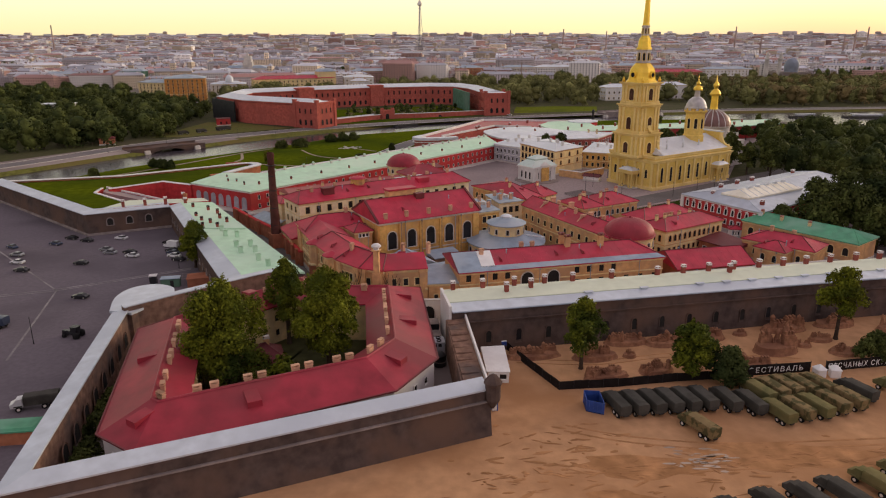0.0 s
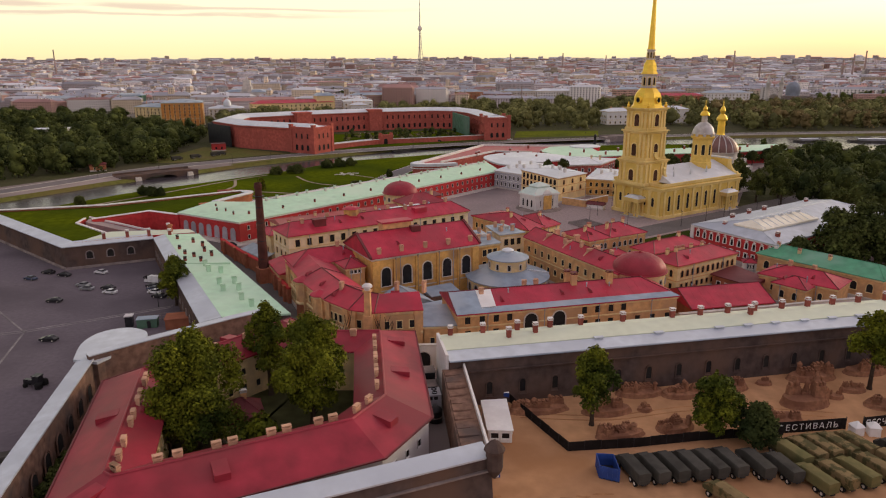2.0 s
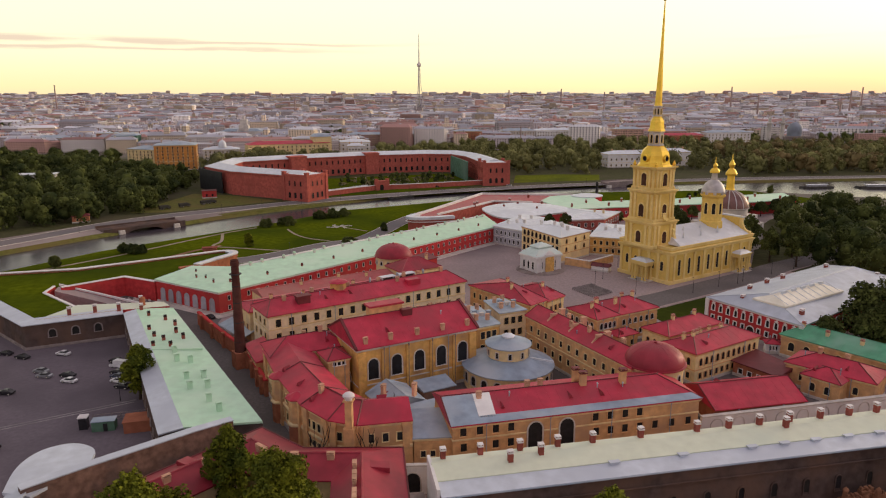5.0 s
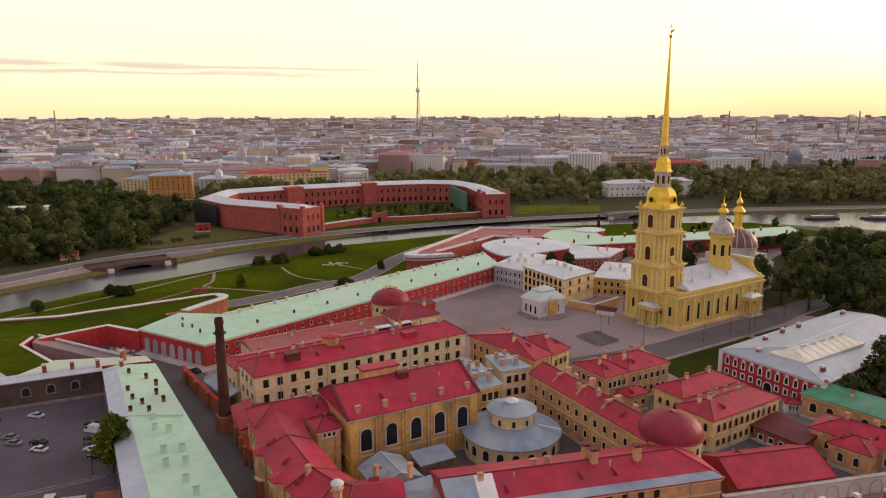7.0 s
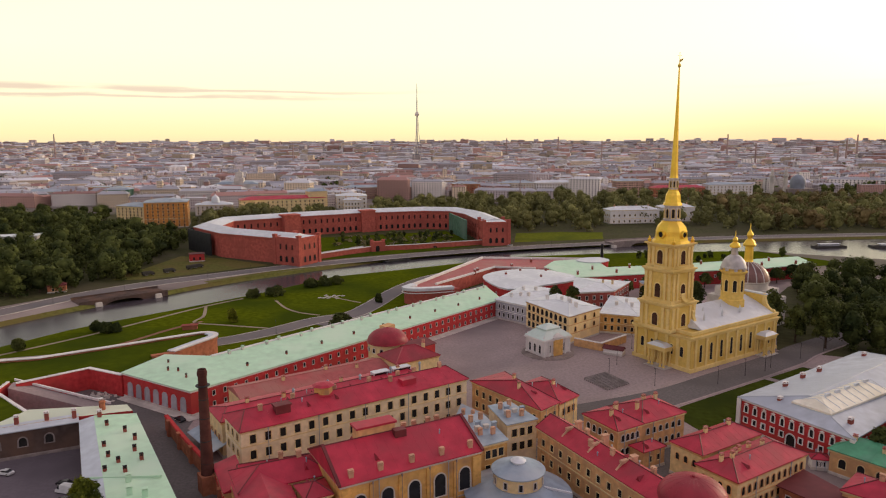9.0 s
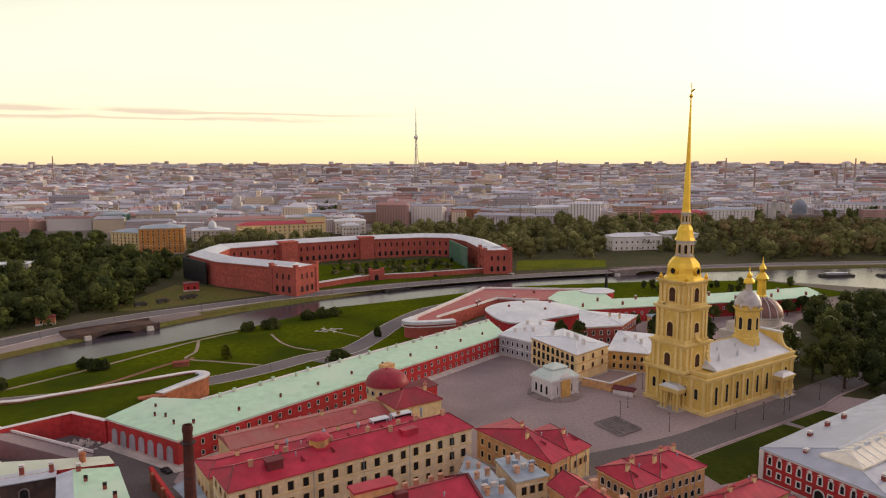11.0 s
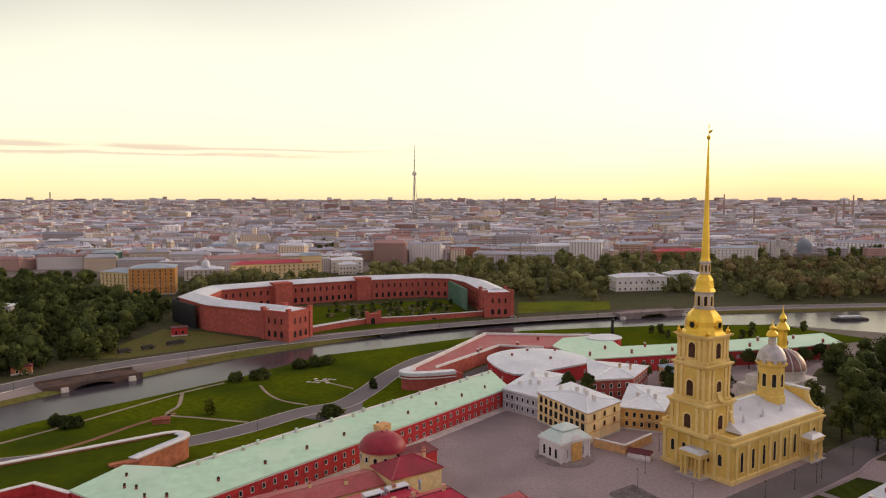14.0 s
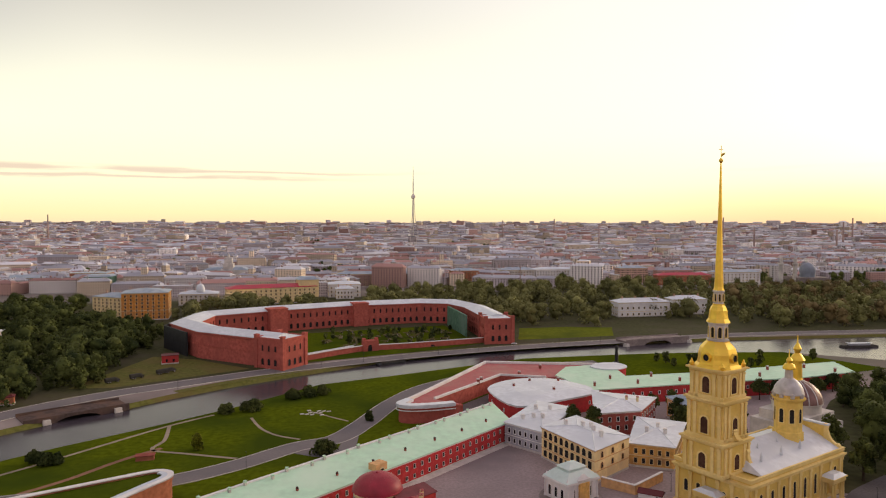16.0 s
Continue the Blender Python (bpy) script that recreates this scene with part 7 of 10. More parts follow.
    for al, ac in ((14, 5), (26, 5), (38, 5), (20, 10), (32, 10)):
        x, y = on(al, ac)
        put("roof_vent", Shape().lathe(0, 0, [(0.5, -0.5), (0.45, 1.2), (0.15, 2.2), (0.05, 2.8)], 8).mesh("roof_vent", WHITE_ROOF), pose(x, y, 17.9 + ac * 0.12), t)


church()


def burial_chapel():
    x, y = 152, 396
    t = thing("burial_chapel", (x, y), "grey domed chapel with a gilded cupola behind the church", "chapel")
    part("wall", Shape().box(x, y, 0, 26, 26, 14, ANG), LIGHT_STONE, t)
    part("attic", Shape().box(x, y, 14, 21, 21, 4, ANG), LIGHT_STONE, t)
    part("drum", Shape().lathe(x, y, [(9.6, 18), (9.6, 21), (10.2, 21.4), (10.2, 22)], 32), LIGHT_STONE, t)
    prof = [(10.2 * math.cos(k * math.pi / 20), 21.5 + 9.2 * math.sin(k * math.pi / 20)) for k in range(9)] + [(1.8, 30.9)]
    part("dome", Shape().lathe(x, y, prof, 32), DOME_BROWN, t, "brown metal ribbed dome", True)
    rib = Shape()
    for i in range(16):
        a = 2 * math.pi * i / 16
        for (r0, z0), (r1, z1) in zip(prof[:-1], prof[1:]):
            w = 0.25
            ca, sa = math.cos(a), math.sin(a)
            rib.add([(x + (r0 + .12) * ca - w * sa, y + (r0 + .12) * sa + w * ca, z0), (x + (r0 + .12) * ca + w * sa, y + (r0 + .12) * sa - w * ca, z0),
                     (x + (r1 + .12) * ca + w * sa, y + (r1 + .12) * sa - w * ca, z1 + .1), (x + (r1 + .12) * ca - w * sa, y + (r1 + .12) * sa + w * ca, z1 + .1)], [(0, 1, 2, 3)])
    part("ribs", rib, DOME_SILVER, t)
    part("lantern", Shape().lathe(x, y, [(2.4, 30.4), (2.1, 31.6), (1.9, 38.0), (2.5, 38.4)], 10, mats=[0, 0, 0]), [GOLD, LIGHT_STONE], t)
    part("gilded_onion", Shape().lathe(x, y, [(2.8, 38.3), (3.0, 39.2), (2.0, 41.0), (1.0, 42.0), (1.2, 42.6), (1.6, 43.8), (1.0, 45.2), (0.3, 46.4), (0.12, 49.5)], 16), GOLD, t, "gilded cupola", True)
    house("chapel_gallery", rectangle((136, 366), (146, 380), 9), 8, "low grey gallery between church and chapel", LIGHT_STONE, GREY_ROOF, "hip", 2, 0.4, WHITE, rows=[(0, 2.5, 6, 1.2, 3, True)])


burial_chapel()


def boat_house():
    c = (46.8, 347)
    t = thing("boat_house", c, "small white baroque pavilion with a pale roof on the plaza", "pavilion")
    a = 33
    part("platform", Shape().lathe(*c, [(10.6, 0.0), (10.5, 0.3), (9.8, 0.32), (9.7, 0.5)], 28), GRANITE, t, "round grey granite platform")
    part("wall", Shape().box(*c, 0.4, 13.5, 10.5, 6.4, a), WHITE, t)
    part("front_bay", Shape().box(c[0] + 4.6 * math.sin(radians(a)), c[1] - 4.6 * math.cos(radians(a)), 0.4, 4.4, 3.4, 6.2, a), GOLD_OCHRE, t)
    for k in (-1, 1):
        px, py = c[0] + 5.4 * k * math.sin(radians(a)), c[1] - 5.4 * k * math.cos(radians(a))
        part("pediment", Shape().box(px, py, 7.2, 5.4, 1.6, 0.5, a).box(px, py, 7.7, 4.6, 1.2, 1.5, a, 0, 0.2), WHITE, t, "small white pediment")
    part("cornice", Shape().box(*c, 6.4, 15.0, 12.0, 0.5, a).box(*c, 6.9, 14.6, 11.6, 0.35, a), WHITE, t)
    part("roof", Shape().box(*c, 7.2, 14.8, 11.8, 2.4, a, 0, 0.58), MINT_ROOF, t, "pale hipped metal roof")
    part("roof_lantern", Shape().box(*c, 9.5, 7.6, 5.6, 0.9, a).box(*c, 10.4, 8.4, 6.4, 1.3, a, 0, 0.25), MINT_ROOF, t)
    col = Shape().lathe(0, 0, [(0.5, 0), (0.5, 0.5), (0.36, 0.7), (0.3, 5.4), (0.5, 5.9)], 10).mesh("column", WHITE)
    ca, sa = math.cos(radians(a)), math.sin(radians(a))
    for i in (-6.6, -4.2, -2.0, 2.0, 4.2, 6.6):
        for j in (-5.4, 5.4):
            put("column", col, pose(c[0] + i * ca - j * sa, c[1] + i * sa + j * ca, 0.45), t)
    cor = [(c[0] + i * ca - j * sa, c[1] + i * sa + j * ca) for i, j in ((-6.75, -5.25), (6.75, -5.25), (6.75, 5.25), (-6.75, 5.25))]
    for k, n in ((0, 3), (1, 3), (3, 3), (2, 3)):
        row_of(window_mesh(1.2, 3.2, True, WHITE, 0.25), cor[k], cor[(k + 1) % 4], 1.6, n, t, 0.8)
    urn = Shape().lathe(0, 0, [(0.3, 0), (0.45, 0.4), (0.2, 0.9), (0.05, 1.3)], 8).mesh("urn", WHITE)
    for x, y in offset(cor, 0.3):
        put("urn", urn, pose(x, y, 7.2), t)
    t.scale = (1.06, 1.06, 1.1)


boat_house()

# ---- houses north of the plaza ----
G_CH = chimney_mesh(1.4, 1.0, 1.5, WHITE, WHITE)
house("grey_house", [(29, 405), (43, 391), (64, 428), (48, 440)], 10.0, "pale grey two-storey house with white trim and a pale roof", PALE_GREY, WHITE_ROOF, "hip", 1.3, 0.5, WHITE,
      rows=[(0, 5.8, 6, 1.1, 2.0, False, WHITE), (0, 1.8, 6, 1.1, 2.0, False, WHITE), (3, 5.8, 6, 1.1, 2.0, False, WHITE), (3, 1.8, 6, 1.1, 2.0, False, WHITE)], bands=(4.6,),
      chimneys=[(0.3, 0.2), (0.5, 0.3), (0.7, 0.35), (0.3, 0.6), (0.6, 0.7)], chim=G_CH)
house("yellow_house", [(42.5, 388), (57.8, 358.5), (75, 375), (60, 404)], 13.0, "cream three-storey house with dark windows and a pale roof", YELLOW_CREAM, WHITE_ROOF, "hip", 1.1, 0.6, OCHRE,
      rows=[(0, 9.0, 9, 2.2, 2.9, True, YELLOW_CREAM), (0, 5.0, 9, 2.2, 3.0, False, YELLOW_CREAM), (0, 1.2, 9, 2.2, 2.7, False, YELLOW_CREAM), (1, 9.2, 3, 1.3, 2.2, True, OCHRE), (1, 5.2, 3, 1.3, 2.2, True, OCHRE)],
      bands=(4.4, 8.4), chimneys=[(0.2, 0.4), (0.4, 0.6), (0.5, 0.7), (0.6, 0.6), (0.8, 0.5)], chim=G_CH)
house("ochre_house", [(76, 378), (92, 372), (108, 405), (90, 414)], 9.6, "ochre two-storey house with a pale roof", GOLD_OCHRE, WHITE_ROOF, "hip", 1.0, 0.7, CREAM,
      rows=[(0, 5.6, 5, 1.2, 2.0, False), (0, 1.8, 5, 1.2, 2.0, False), (3, 5.6, 9, 1.2, 2.0, False), (3, 1.8, 9, 1.2, 2.0, False), (1, 5.6, 9, 1.2, 2.0, False)], bands=(4.6,), chimneys=[(0.3, 0.4), (0.5, 0.6), (0.7, 0.4)], chim=G_CH)
house("red_white_house", [(70, 412), (92, 417), (106, 440), (78, 452)], 11.8, "dark red house with white-framed windows and a pale roof", ROSE_BRICK, WHITE_ROOF, "hip", 1.6, 0.6, WHITE,
      rows=[(1, 7.4, 6, 1.2, 2.0, False, WHITE), (1, 3.4, 6, 1.2, 2.0, False, WHITE), (0, 7.4, 5, 1.2, 2.0, False, WHITE), (0, 3.4, 5, 1.2, 2.0, False, WHITE)], chimneys=[(0.6, 0.5), (0.8, 0.5)], chim=C_RED)
house("rear_ochre_house", [(118, 425), (132, 430), (128, 452), (114, 447)], 10.5, "ochre house with a grey roof behind trees", OCHRE, GREY_ROOF, "hip", 2.4, 0.5, WHITE,
      rows=[(0, 6.0, 4, 1.2, 2, False), (3, 6.0, 6, 1.2, 2, False), (0, 2.0, 4, 1.2, 2, False), (3, 2, 6, 1.2, 2, False)])
t = thing("garden_wall", (74, 352), "ochre garden wall with a small gate lodge", "wall", kind="structure")
part("wall", Shape().sweep([(60, 357), (70, 349), (84, 362)], [(-0.3, 0), (0.3, 0), (0.3, 3.4), (-0.3, 3.4)]), OCHRE, t)
part("coping", Shape().sweep([(60, 357), (70, 349), (84, 362)], [(-0.5, 3.4), (0.5, 3.4), (0.5, 3.7), (-0.5, 3.7)]), WHITE, t)
house("gate_lodge", rectangle((70, 345), (77, 341), 4), 2.6, "small low lodge with a red roof and white walls", WHITE, DARK_RED_ROOF, "gable", 1.0, 0.3, WHITE, cornice=False)

# red and white guardhouse with glazed roof
guard = [(112.5, 238.5), (178, 288), (160, 315), (95, 269)]
t = house("guardhouse", guard, 10.0, "red two-storey house with white window frames and a broad pale roof", RED_WALL, GUARD_ROOF, "hip", 4.0, 0.6, WHITE,
          rows=[(3, 5.9, 11, 1.0, 2.2, True, WHITE, 0.3), (0, 5.8, 16, 1.1, 2.3, True, WHITE), (2, 5.8, 16, 1.1, 2.3, True, WHITE)], bands=(), hip=10)
row_of(window_mesh(1.0, 1.6, False, WHITE, 0.3), guard[3], guard[0], 2.6, 11, t, 1.0, skip=(5,))
brow = Shape().add([(-0.8, -0.35, 0), (0.8, -0.35, 0), (0, -0.35, 0.5), (-0.8, 0, 0), (0.8, 0, 0), (0, 0, 0.5)], [(0, 1, 2), (0, 2, 5, 3), (1, 4, 5, 2), (0, 3, 4, 1)]).mesh("window_pediment", WHITE)
row_of(brow, guard[3], guard[0], 8.5, 11, t, 1.0, "window_pediment")
for cx_, cy_ in guard:
    part("quoin", Shape().box(cx_, cy_, 0, 1.3, 1.3, 9.6, 38), WHITE, t)
row_of(window_mesh(2.6, 4.0, True, WHITE, 0.35, DARK), guard[3], guard[0], 0.3, 1, t, 0, "gate_arch", proud=0.1)
part("skylight", roof_shape([(112, 249), (141, 267.4), (135, 277), (106, 258.6)], 12.7, "hip", 2.2, 0.2, 0.6, 5.0), GLAZED, t, "long cream glazed roof light")
for k in range(9):
    q0 = Vector((112, 249)).lerp(Vector((141, 267.4)), (k + 0.5) / 9)
    q1 = Vector((106, 258.6)).lerp(Vector((135, 277)), (k + 0.5) / 9)
    m_ = (q0 + q1) / 2
    bars = Shape()
    rib(bars, Vector((*q1, 12.75)), Vector((*m_, 14.95)), 0.12, 0.15)
    rib(bars, Vector((*q0, 12.75)), Vector((*m_, 14.95)), 0.12, 0.15)
    part("glazing_bar", bars, WHITE_ROOF, t)
part("skylight_kerb", Shape().prism([(112, 249), (141, 267.4), (135, 277), (106, 258.6)], 11.2, 12.5), WHITE_ROOF, t)
hatch = Shape().box(0, 0, 0, 2.6, 0.7, 0.8, 0, 0, 0.8).mesh("roof_hatch", WHITE_ROOF)
for i in range(5):
    put("roof_hatch", hatch, pose(115.5 + 4.6 * i, 257.4 + 2.95 * i, 14.7, 0, 0, 32), t)
for x, y in ((122, 283.5), (131, 290), (112, 275), (156, 306), (168, 292), (104, 262), (116, 246)):
    put("chimney", chimney_mesh(1.6, 1.0, 1.2, CHIM_BRICK, WHITE), pose(x, y, 11.1, 0, 0, 35), t)


# ---- the arsenal over the strait ----
def arsenal():
    t = thing("arsenal", (-70, 680), "huge horseshoe red-brick arsenal with pale roofs", "building")
    line = [(-104, 570), (-165, 604), (-196, 640), (-196, 684), (-145, 722), (-85, 756), (-18, 778), (16, 772), (34, 738), (48, 668)]
    h = 19.0
    part("wall", Shape().sweep(line, [(-10, 0), (10, 0), (10, h), (-10, h)]), BRICK_RED, t)
    part("roof", Shape().sweep(line, [(-10.8, h - 0.1), (-10.8, h + 0.3), (0, h + 3.2), (10.8, h + 0.3), (10.8, h - 0.1)]), WHITE_ROOF, t, "pale metal roof")
    for o in (-10, 10):
        sg = 1 if o > 0 else -1
        part("cornice", Shape().sweep(line, [(o, h - 1.6), (o + 0.7 * sg, h - 1.2), (o + 0.8 * sg, h - 0.2), (o, h - 0.2)]), BRICK_RED, t)
        part("string_course", Shape().sweep(line, [(o, 9.4), (o + 0.4 * sg, 9.4), (o + 0.4 * sg, 10.0), (o, 10.0)]), BRICK_RED, t)
    win = window_mesh(1.5, 4.0, True, BRICK_RED, 0.3)
    low = window_mesh(2.4, 4.4, True, BRICK_RED, 0.35)
    blind = window_mesh(1.5, 4.0, True, BRICK_RED, 0.3, BRICK_RED)
    n = len(line)
    pl = Shape().box(0, -0.2, 0, 1.2, 0.7, h - 1.5).mesh("pilaster", BRICK_RED)

    def side(o):
        pts = []
        for i in range(n):
            p = Vector(line[i])
            a = (p - Vector(line[i - 1])).normalized() if i else None
            b = (Vector(line[i + 1]) - p).normalized() if i < n - 1 else None
            a, b = a or b, b or a
            na, nb = Vector((-a.y, a.x)), Vector((-b.y, b.x))
            d = (na + nb).normalized()
            d /= max(0.35, d.dot(na))
            pts.append((p.x + d.x * o, p.y + d.y * o))
        return pts

    inn, out = side(-10), side(10)
    for i in range(n - 1):
        L = (Vector(inn[i]) - Vector(inn[i + 1])).length
        c = max(1, int(L / 6.0))
        row_of(win, inn[i], inn[i + 1], 11.2, c, t, 0.8)
        row_of(low, inn[i], inn[i + 1], 2.0, c, t, 0.8)
        L = (Vector(out[i]) - Vector(out[i + 1])).length
        c = max(1, int(L / 7.0))
        row_of(blind, out[i + 1], out[i], 11.2, c, t, 0.8, "blind_niche")
    # end pavilions with corner turrets
    for nm, (x, y), turn in (("left_pavilion", (-106, 569), -30), ("right_pavilion", (47, 664), 98)):
        p = part("end_pavilion", Shape().box(x, y, 0, 24, 23, 19.8, turn), BRICK_RED, t, "brick end pavilion with battlements")
        part("pavilion_roof", Shape().box(x, y, 19.8, 20, 19, 0.5, turn), WHITE_ROOF, t)
        c, s_ = math.cos(radians(turn)), math.sin(radians(turn))
        cor = []
        for a, b in ((-1, -1), (1, -1), (1, 1), (-1, 1)):
            px, py = x + a * 11.4 * c - b * 10.9 * s_, y + a * 11.4 * s_ + b * 10.9 * c
            cor.append((x + a * 12 * c - b * 11.5 * s_, y + a * 12 * s_ + b * 11.5 * c))
            put("turret", Shape().box(0, 0, 0, 2.6, 2.6, 21.6).box(0, 0, 21.6, 3.1, 3.1, 0.8).mesh("turret", BRICK_RED), pose(px, py, 0, 0, 0, turn), t)
        for k in range(4):
            row_of(win, cor[k], cor[(k + 1) % 4], 11.6, 3, t, 3.5)
            row_of(low, cor[k], cor[(k + 1) % 4], 2.4, 3, t, 3.5)
        part("crown", Shape().sweep(cor, [(0.6, 18.6), (-0.5, 18.9), (-0.5, 20.6), (0.6, 20.6)], True), BRICK_RED, t)
    # middle risalits on the inner front
    for (x, y), turn, w in (((-142, 710), 36, 16), ((-74, 751), 25, 14)):
        part("risalit", Shape().box(x, y, 0, w, 12, 20.6, turn).box(x, y, 20.6, w + 1, 13, 1.0, turn), BRICK_RED, t, "raised brick bay")
    # scaffold under green netting on the right inner wing, dark netting on the left outer corner
    part("scaffold_net", Shape().sweep([(20, 755), (34.5, 690)], [(-11.9, 0), (-10.3, 0), (-10.3, 18.2), (-11.9, 18.2)]), SCAFFOLD_NET, t, "green netted scaffold")
    part("dark_net", Shape().sweep([(-172, 609), (-199, 640), (-199, 660)], [(11.2, 0), (12.2, 0), (12.2, 17.5), (11.2, 17.5)][::-1]), IRON, t, "dark netted scaffold")
    # low wall closing the court
    f = [(-98, 580), (-74, 606), (-57, 622), (-46, 626), (-20, 634), (36, 658)]
    part("court_wall", Shape().sweep(f, [(-0.6, 0), (0.6, 0), (0.6, 4.0), (-0.6, 4.0)]), BRICK_RED, t)
    part("court_coping", Shape().sweep(f, [(-0.9, 4.0), (0.9, 4.0), (0.9, 4.4), (-0.9, 4.4)]), WHITE, t)
    part("court_shed", Shape().sweep([(-96, 588), (-66, 621)], [(-4, 0), (0, 0), (0, 4.4), (-4, 5.2)]), WHITE_ROOF, t)
    part("gate_house", Shape().box(-51.5, 624, 0, 12, 5, 8.0, 20).box(-56, 622.5, 8, 2.4, 2.4, 1.6, 20).box(-47, 625.8, 8, 2.4, 2.4, 1.6, 20), BRICK_RED, t, "small brick gatehouse")
    g = rectangle((-57, 619.4), (-45.6, 623.6), 5)
    row_of(window_mesh(3.2, 4.8, True, BRICK_RED, 0.4, DARK), g[0], g[1], 0.1, 1, t, 0, "gate_arch", proud=0.1)


arsenal()

# ---- town behind ----


def town():
    rng = np.random.default_rng(77)
    V, F, MI = [], [], []
    count = 0

    def rise(y):
        return max(0.0, (y - 3300) / 1500) ** 1.6 * 84

    def add(x, y, w, d, h, turn, roof, wm, rm):
        z0 = rise(y)
        c, s_ = math.cos(turn), math.sin(turn)
        k = len(V)
        for zz in (z0 - 3, z0 + h):
            for a, b in ((-1, -1), (1, -1), (1, 1), (-1, 1)):
                px, py = a * w / 2, b * d / 2
                V.append((x + px * c - py * s_, y + px * s_ + py * c, zz))
        ins = min(d, w) * 0.35
        for a in (-1, 1):
            px = a * (w / 2 - ins)
            V.append((x + px * c, y + px * s_, z0 + h + roof))
        for i in range(4):
            F.append((k + i, k + (i + 1) % 4, k + 4 + (i + 1) % 4, k + 4 + i))
            MI.append(wm)
        F.extend([(k + 4, k + 5, k + 9, k + 8), (k + 6, k + 7, k + 8, k + 9), (k + 5, k + 6, k + 9), (k + 7, k + 4, k + 8)])
        MI.extend([rm] * 4)

    tone, tin = ("grey", "cream", "rose", "white"), ("grey zinc", "rusty tin", "pale metal")

    def near_house(x, y_, blocks, wm, rm):
        """One house of the nearest streets: front range and wings, walls and roofs apart."""
        t = thing("town_house", (x, y_, 0), "%s plastered town house with a %s roof" % (tone[wm], tin[rm - 4]), "house", "town houses")
        for k, (bx, by, w, d, h, turn, roof) in enumerate(blocks):
            c, s_ = math.cos(turn), math.sin(turn)
            q = [(bx + a * w / 2 * c - b * d / 2 * s_, by + a * w / 2 * s_ + b * d / 2 * c) for a, b in ((-1, -1), (1, -1), (1, 1), (-1, 1))]
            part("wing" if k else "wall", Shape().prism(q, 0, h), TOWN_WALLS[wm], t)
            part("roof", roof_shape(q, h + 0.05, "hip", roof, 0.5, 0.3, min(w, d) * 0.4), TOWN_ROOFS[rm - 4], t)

    y = 1010.0
    while y < 4750:
        step = 30 + (y - 1000) * 0.014
        x = -0.78 * y - 100 + rng.uniform(0, 60)
        lean = rng.choice([0.10, 0.10, -0.28, 0.3]) + rng.normal() * 0.05
        while x < 0.80 * y + 100:
            width = rng.uniform(16, 62) if rng.random() < 0.7 else rng.uniform(60, 95)
            px, py = x + width / 2, y + rng.uniform(-11, 11)
            x += width + (rng.uniform(0, 5) if rng.random() < 0.6 else rng.uniform(8, 42))
            # the park stays clear
            if py < 1100 and -150 < px < 900:
                continue
            if py < 1240 and 60 < px < 900 and py < 1100 + px * 0.2:
                continue
            if rng.random() < 0.08:
                continue
            near = py < 2200
            h = rng.uniform(12, 21) if rng.random() < 0.88 else rng.choice([rng.uniform(6, 10), rng.uniform(22, 32)])
            if py > 2600:
                h = rng.uniform(7, 18) if rng.random() < 0.93 else rng.uniform(18, 36)
            if rng.random() < 0.12:
                lean = rng.choice([0.10, -0.28, 0.3]) + rng.normal() * 0.08
            turn = lean + rng.normal() * 0.03
            wm = rng.choice([0, 1, 2, 3], p=[0.38, 0.30, 0.14, 0.18])
            rm = 4 + rng.choice([0, 1, 2], p=[0.58, 0.19, 0.23])
            depth = rng.uniform(11, 16)
            flat = rng.random() < 0.18
            blocks = [(px, py, width, depth, h, turn, 0.5 if flat else rng.uniform(2.2, 5))]
            single = py < 1195 and abs(px) < 0.70 * py
            if not single:
                add(*blocks[0], wm, rm)
            # side wings and a rear range closing a courtyard
            if width > 26:
                a2, back = turn + math.pi / 2, rng.uniform(22, 34)
                for k in (-1, 1):
                    if rng.random() < 0.75:
                        q = k * (width / 2 - 6)
                        wing = (px + math.cos(turn) * q + math.cos(a2) * back / 2, py + math.sin(turn) * q + math.sin(a2) * back / 2, back, 10.5, h * rng.uniform(0.75, 1.1), a2, rng.uniform(1.5, 3))
                        look_, tile = rng.choice([0, 1, 3]), 4 + rng.choice([0, 0, 1, 2])
                        if single:
                            blocks.append(wing)
                        else:
                            add(*wing, look_, tile)
            if single:
                near_house(px, py, blocks, wm, rm)
            if near and rng.random() < 0.8:
                for _ in range(int(width / 9)):
                    q, o = rng.uniform(-0.45, 0.45) * width, rng.uniform(-3, 3)
                    add(px + math.cos(turn) * q - math.sin(turn) * o, py + math.sin(turn) * q + math.cos(turn) * o, rng.uniform(1.2, 2.6), 1.2, h + rng.uniform(3.5, 6.5), turn, 0.2, rng.choice([0, 2, 3]), 4)
                if rng.random() < 0.14:
                    add(px, py, 8, 8, h + rng.uniform(7, 13), turn, 4, wm, rm)
        y += step
    # a few tall blocks along the skyline
    for i in range(150):
        px = rng.uniform(-3600, 3700)
        add(px, rng.uniform(4300, 4780), rng.uniform(14, 46), rng.uniform(14, 26), rng.uniform(8, 18) if rng.random() < 0.8 else rng.uniform(18, 30), rng.normal() * 0.2, 0.6, 0, 4)
    rows = [3200 + 110 * i for i in range(16)]
    land = Shape().add([(x, yy, rise(yy) - 0.5 if yy > 3300 else -1.0) for yy in rows for x in (-4300, 4300)], [(2 * i, 2 * i + 1, 2 * i + 3, 2 * i + 2) for i in range(15)])
    setting("ground_far_rise", land, TOWN_GROUND, "gently rising far town ground on the horizon")
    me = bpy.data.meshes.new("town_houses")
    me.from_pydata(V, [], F)
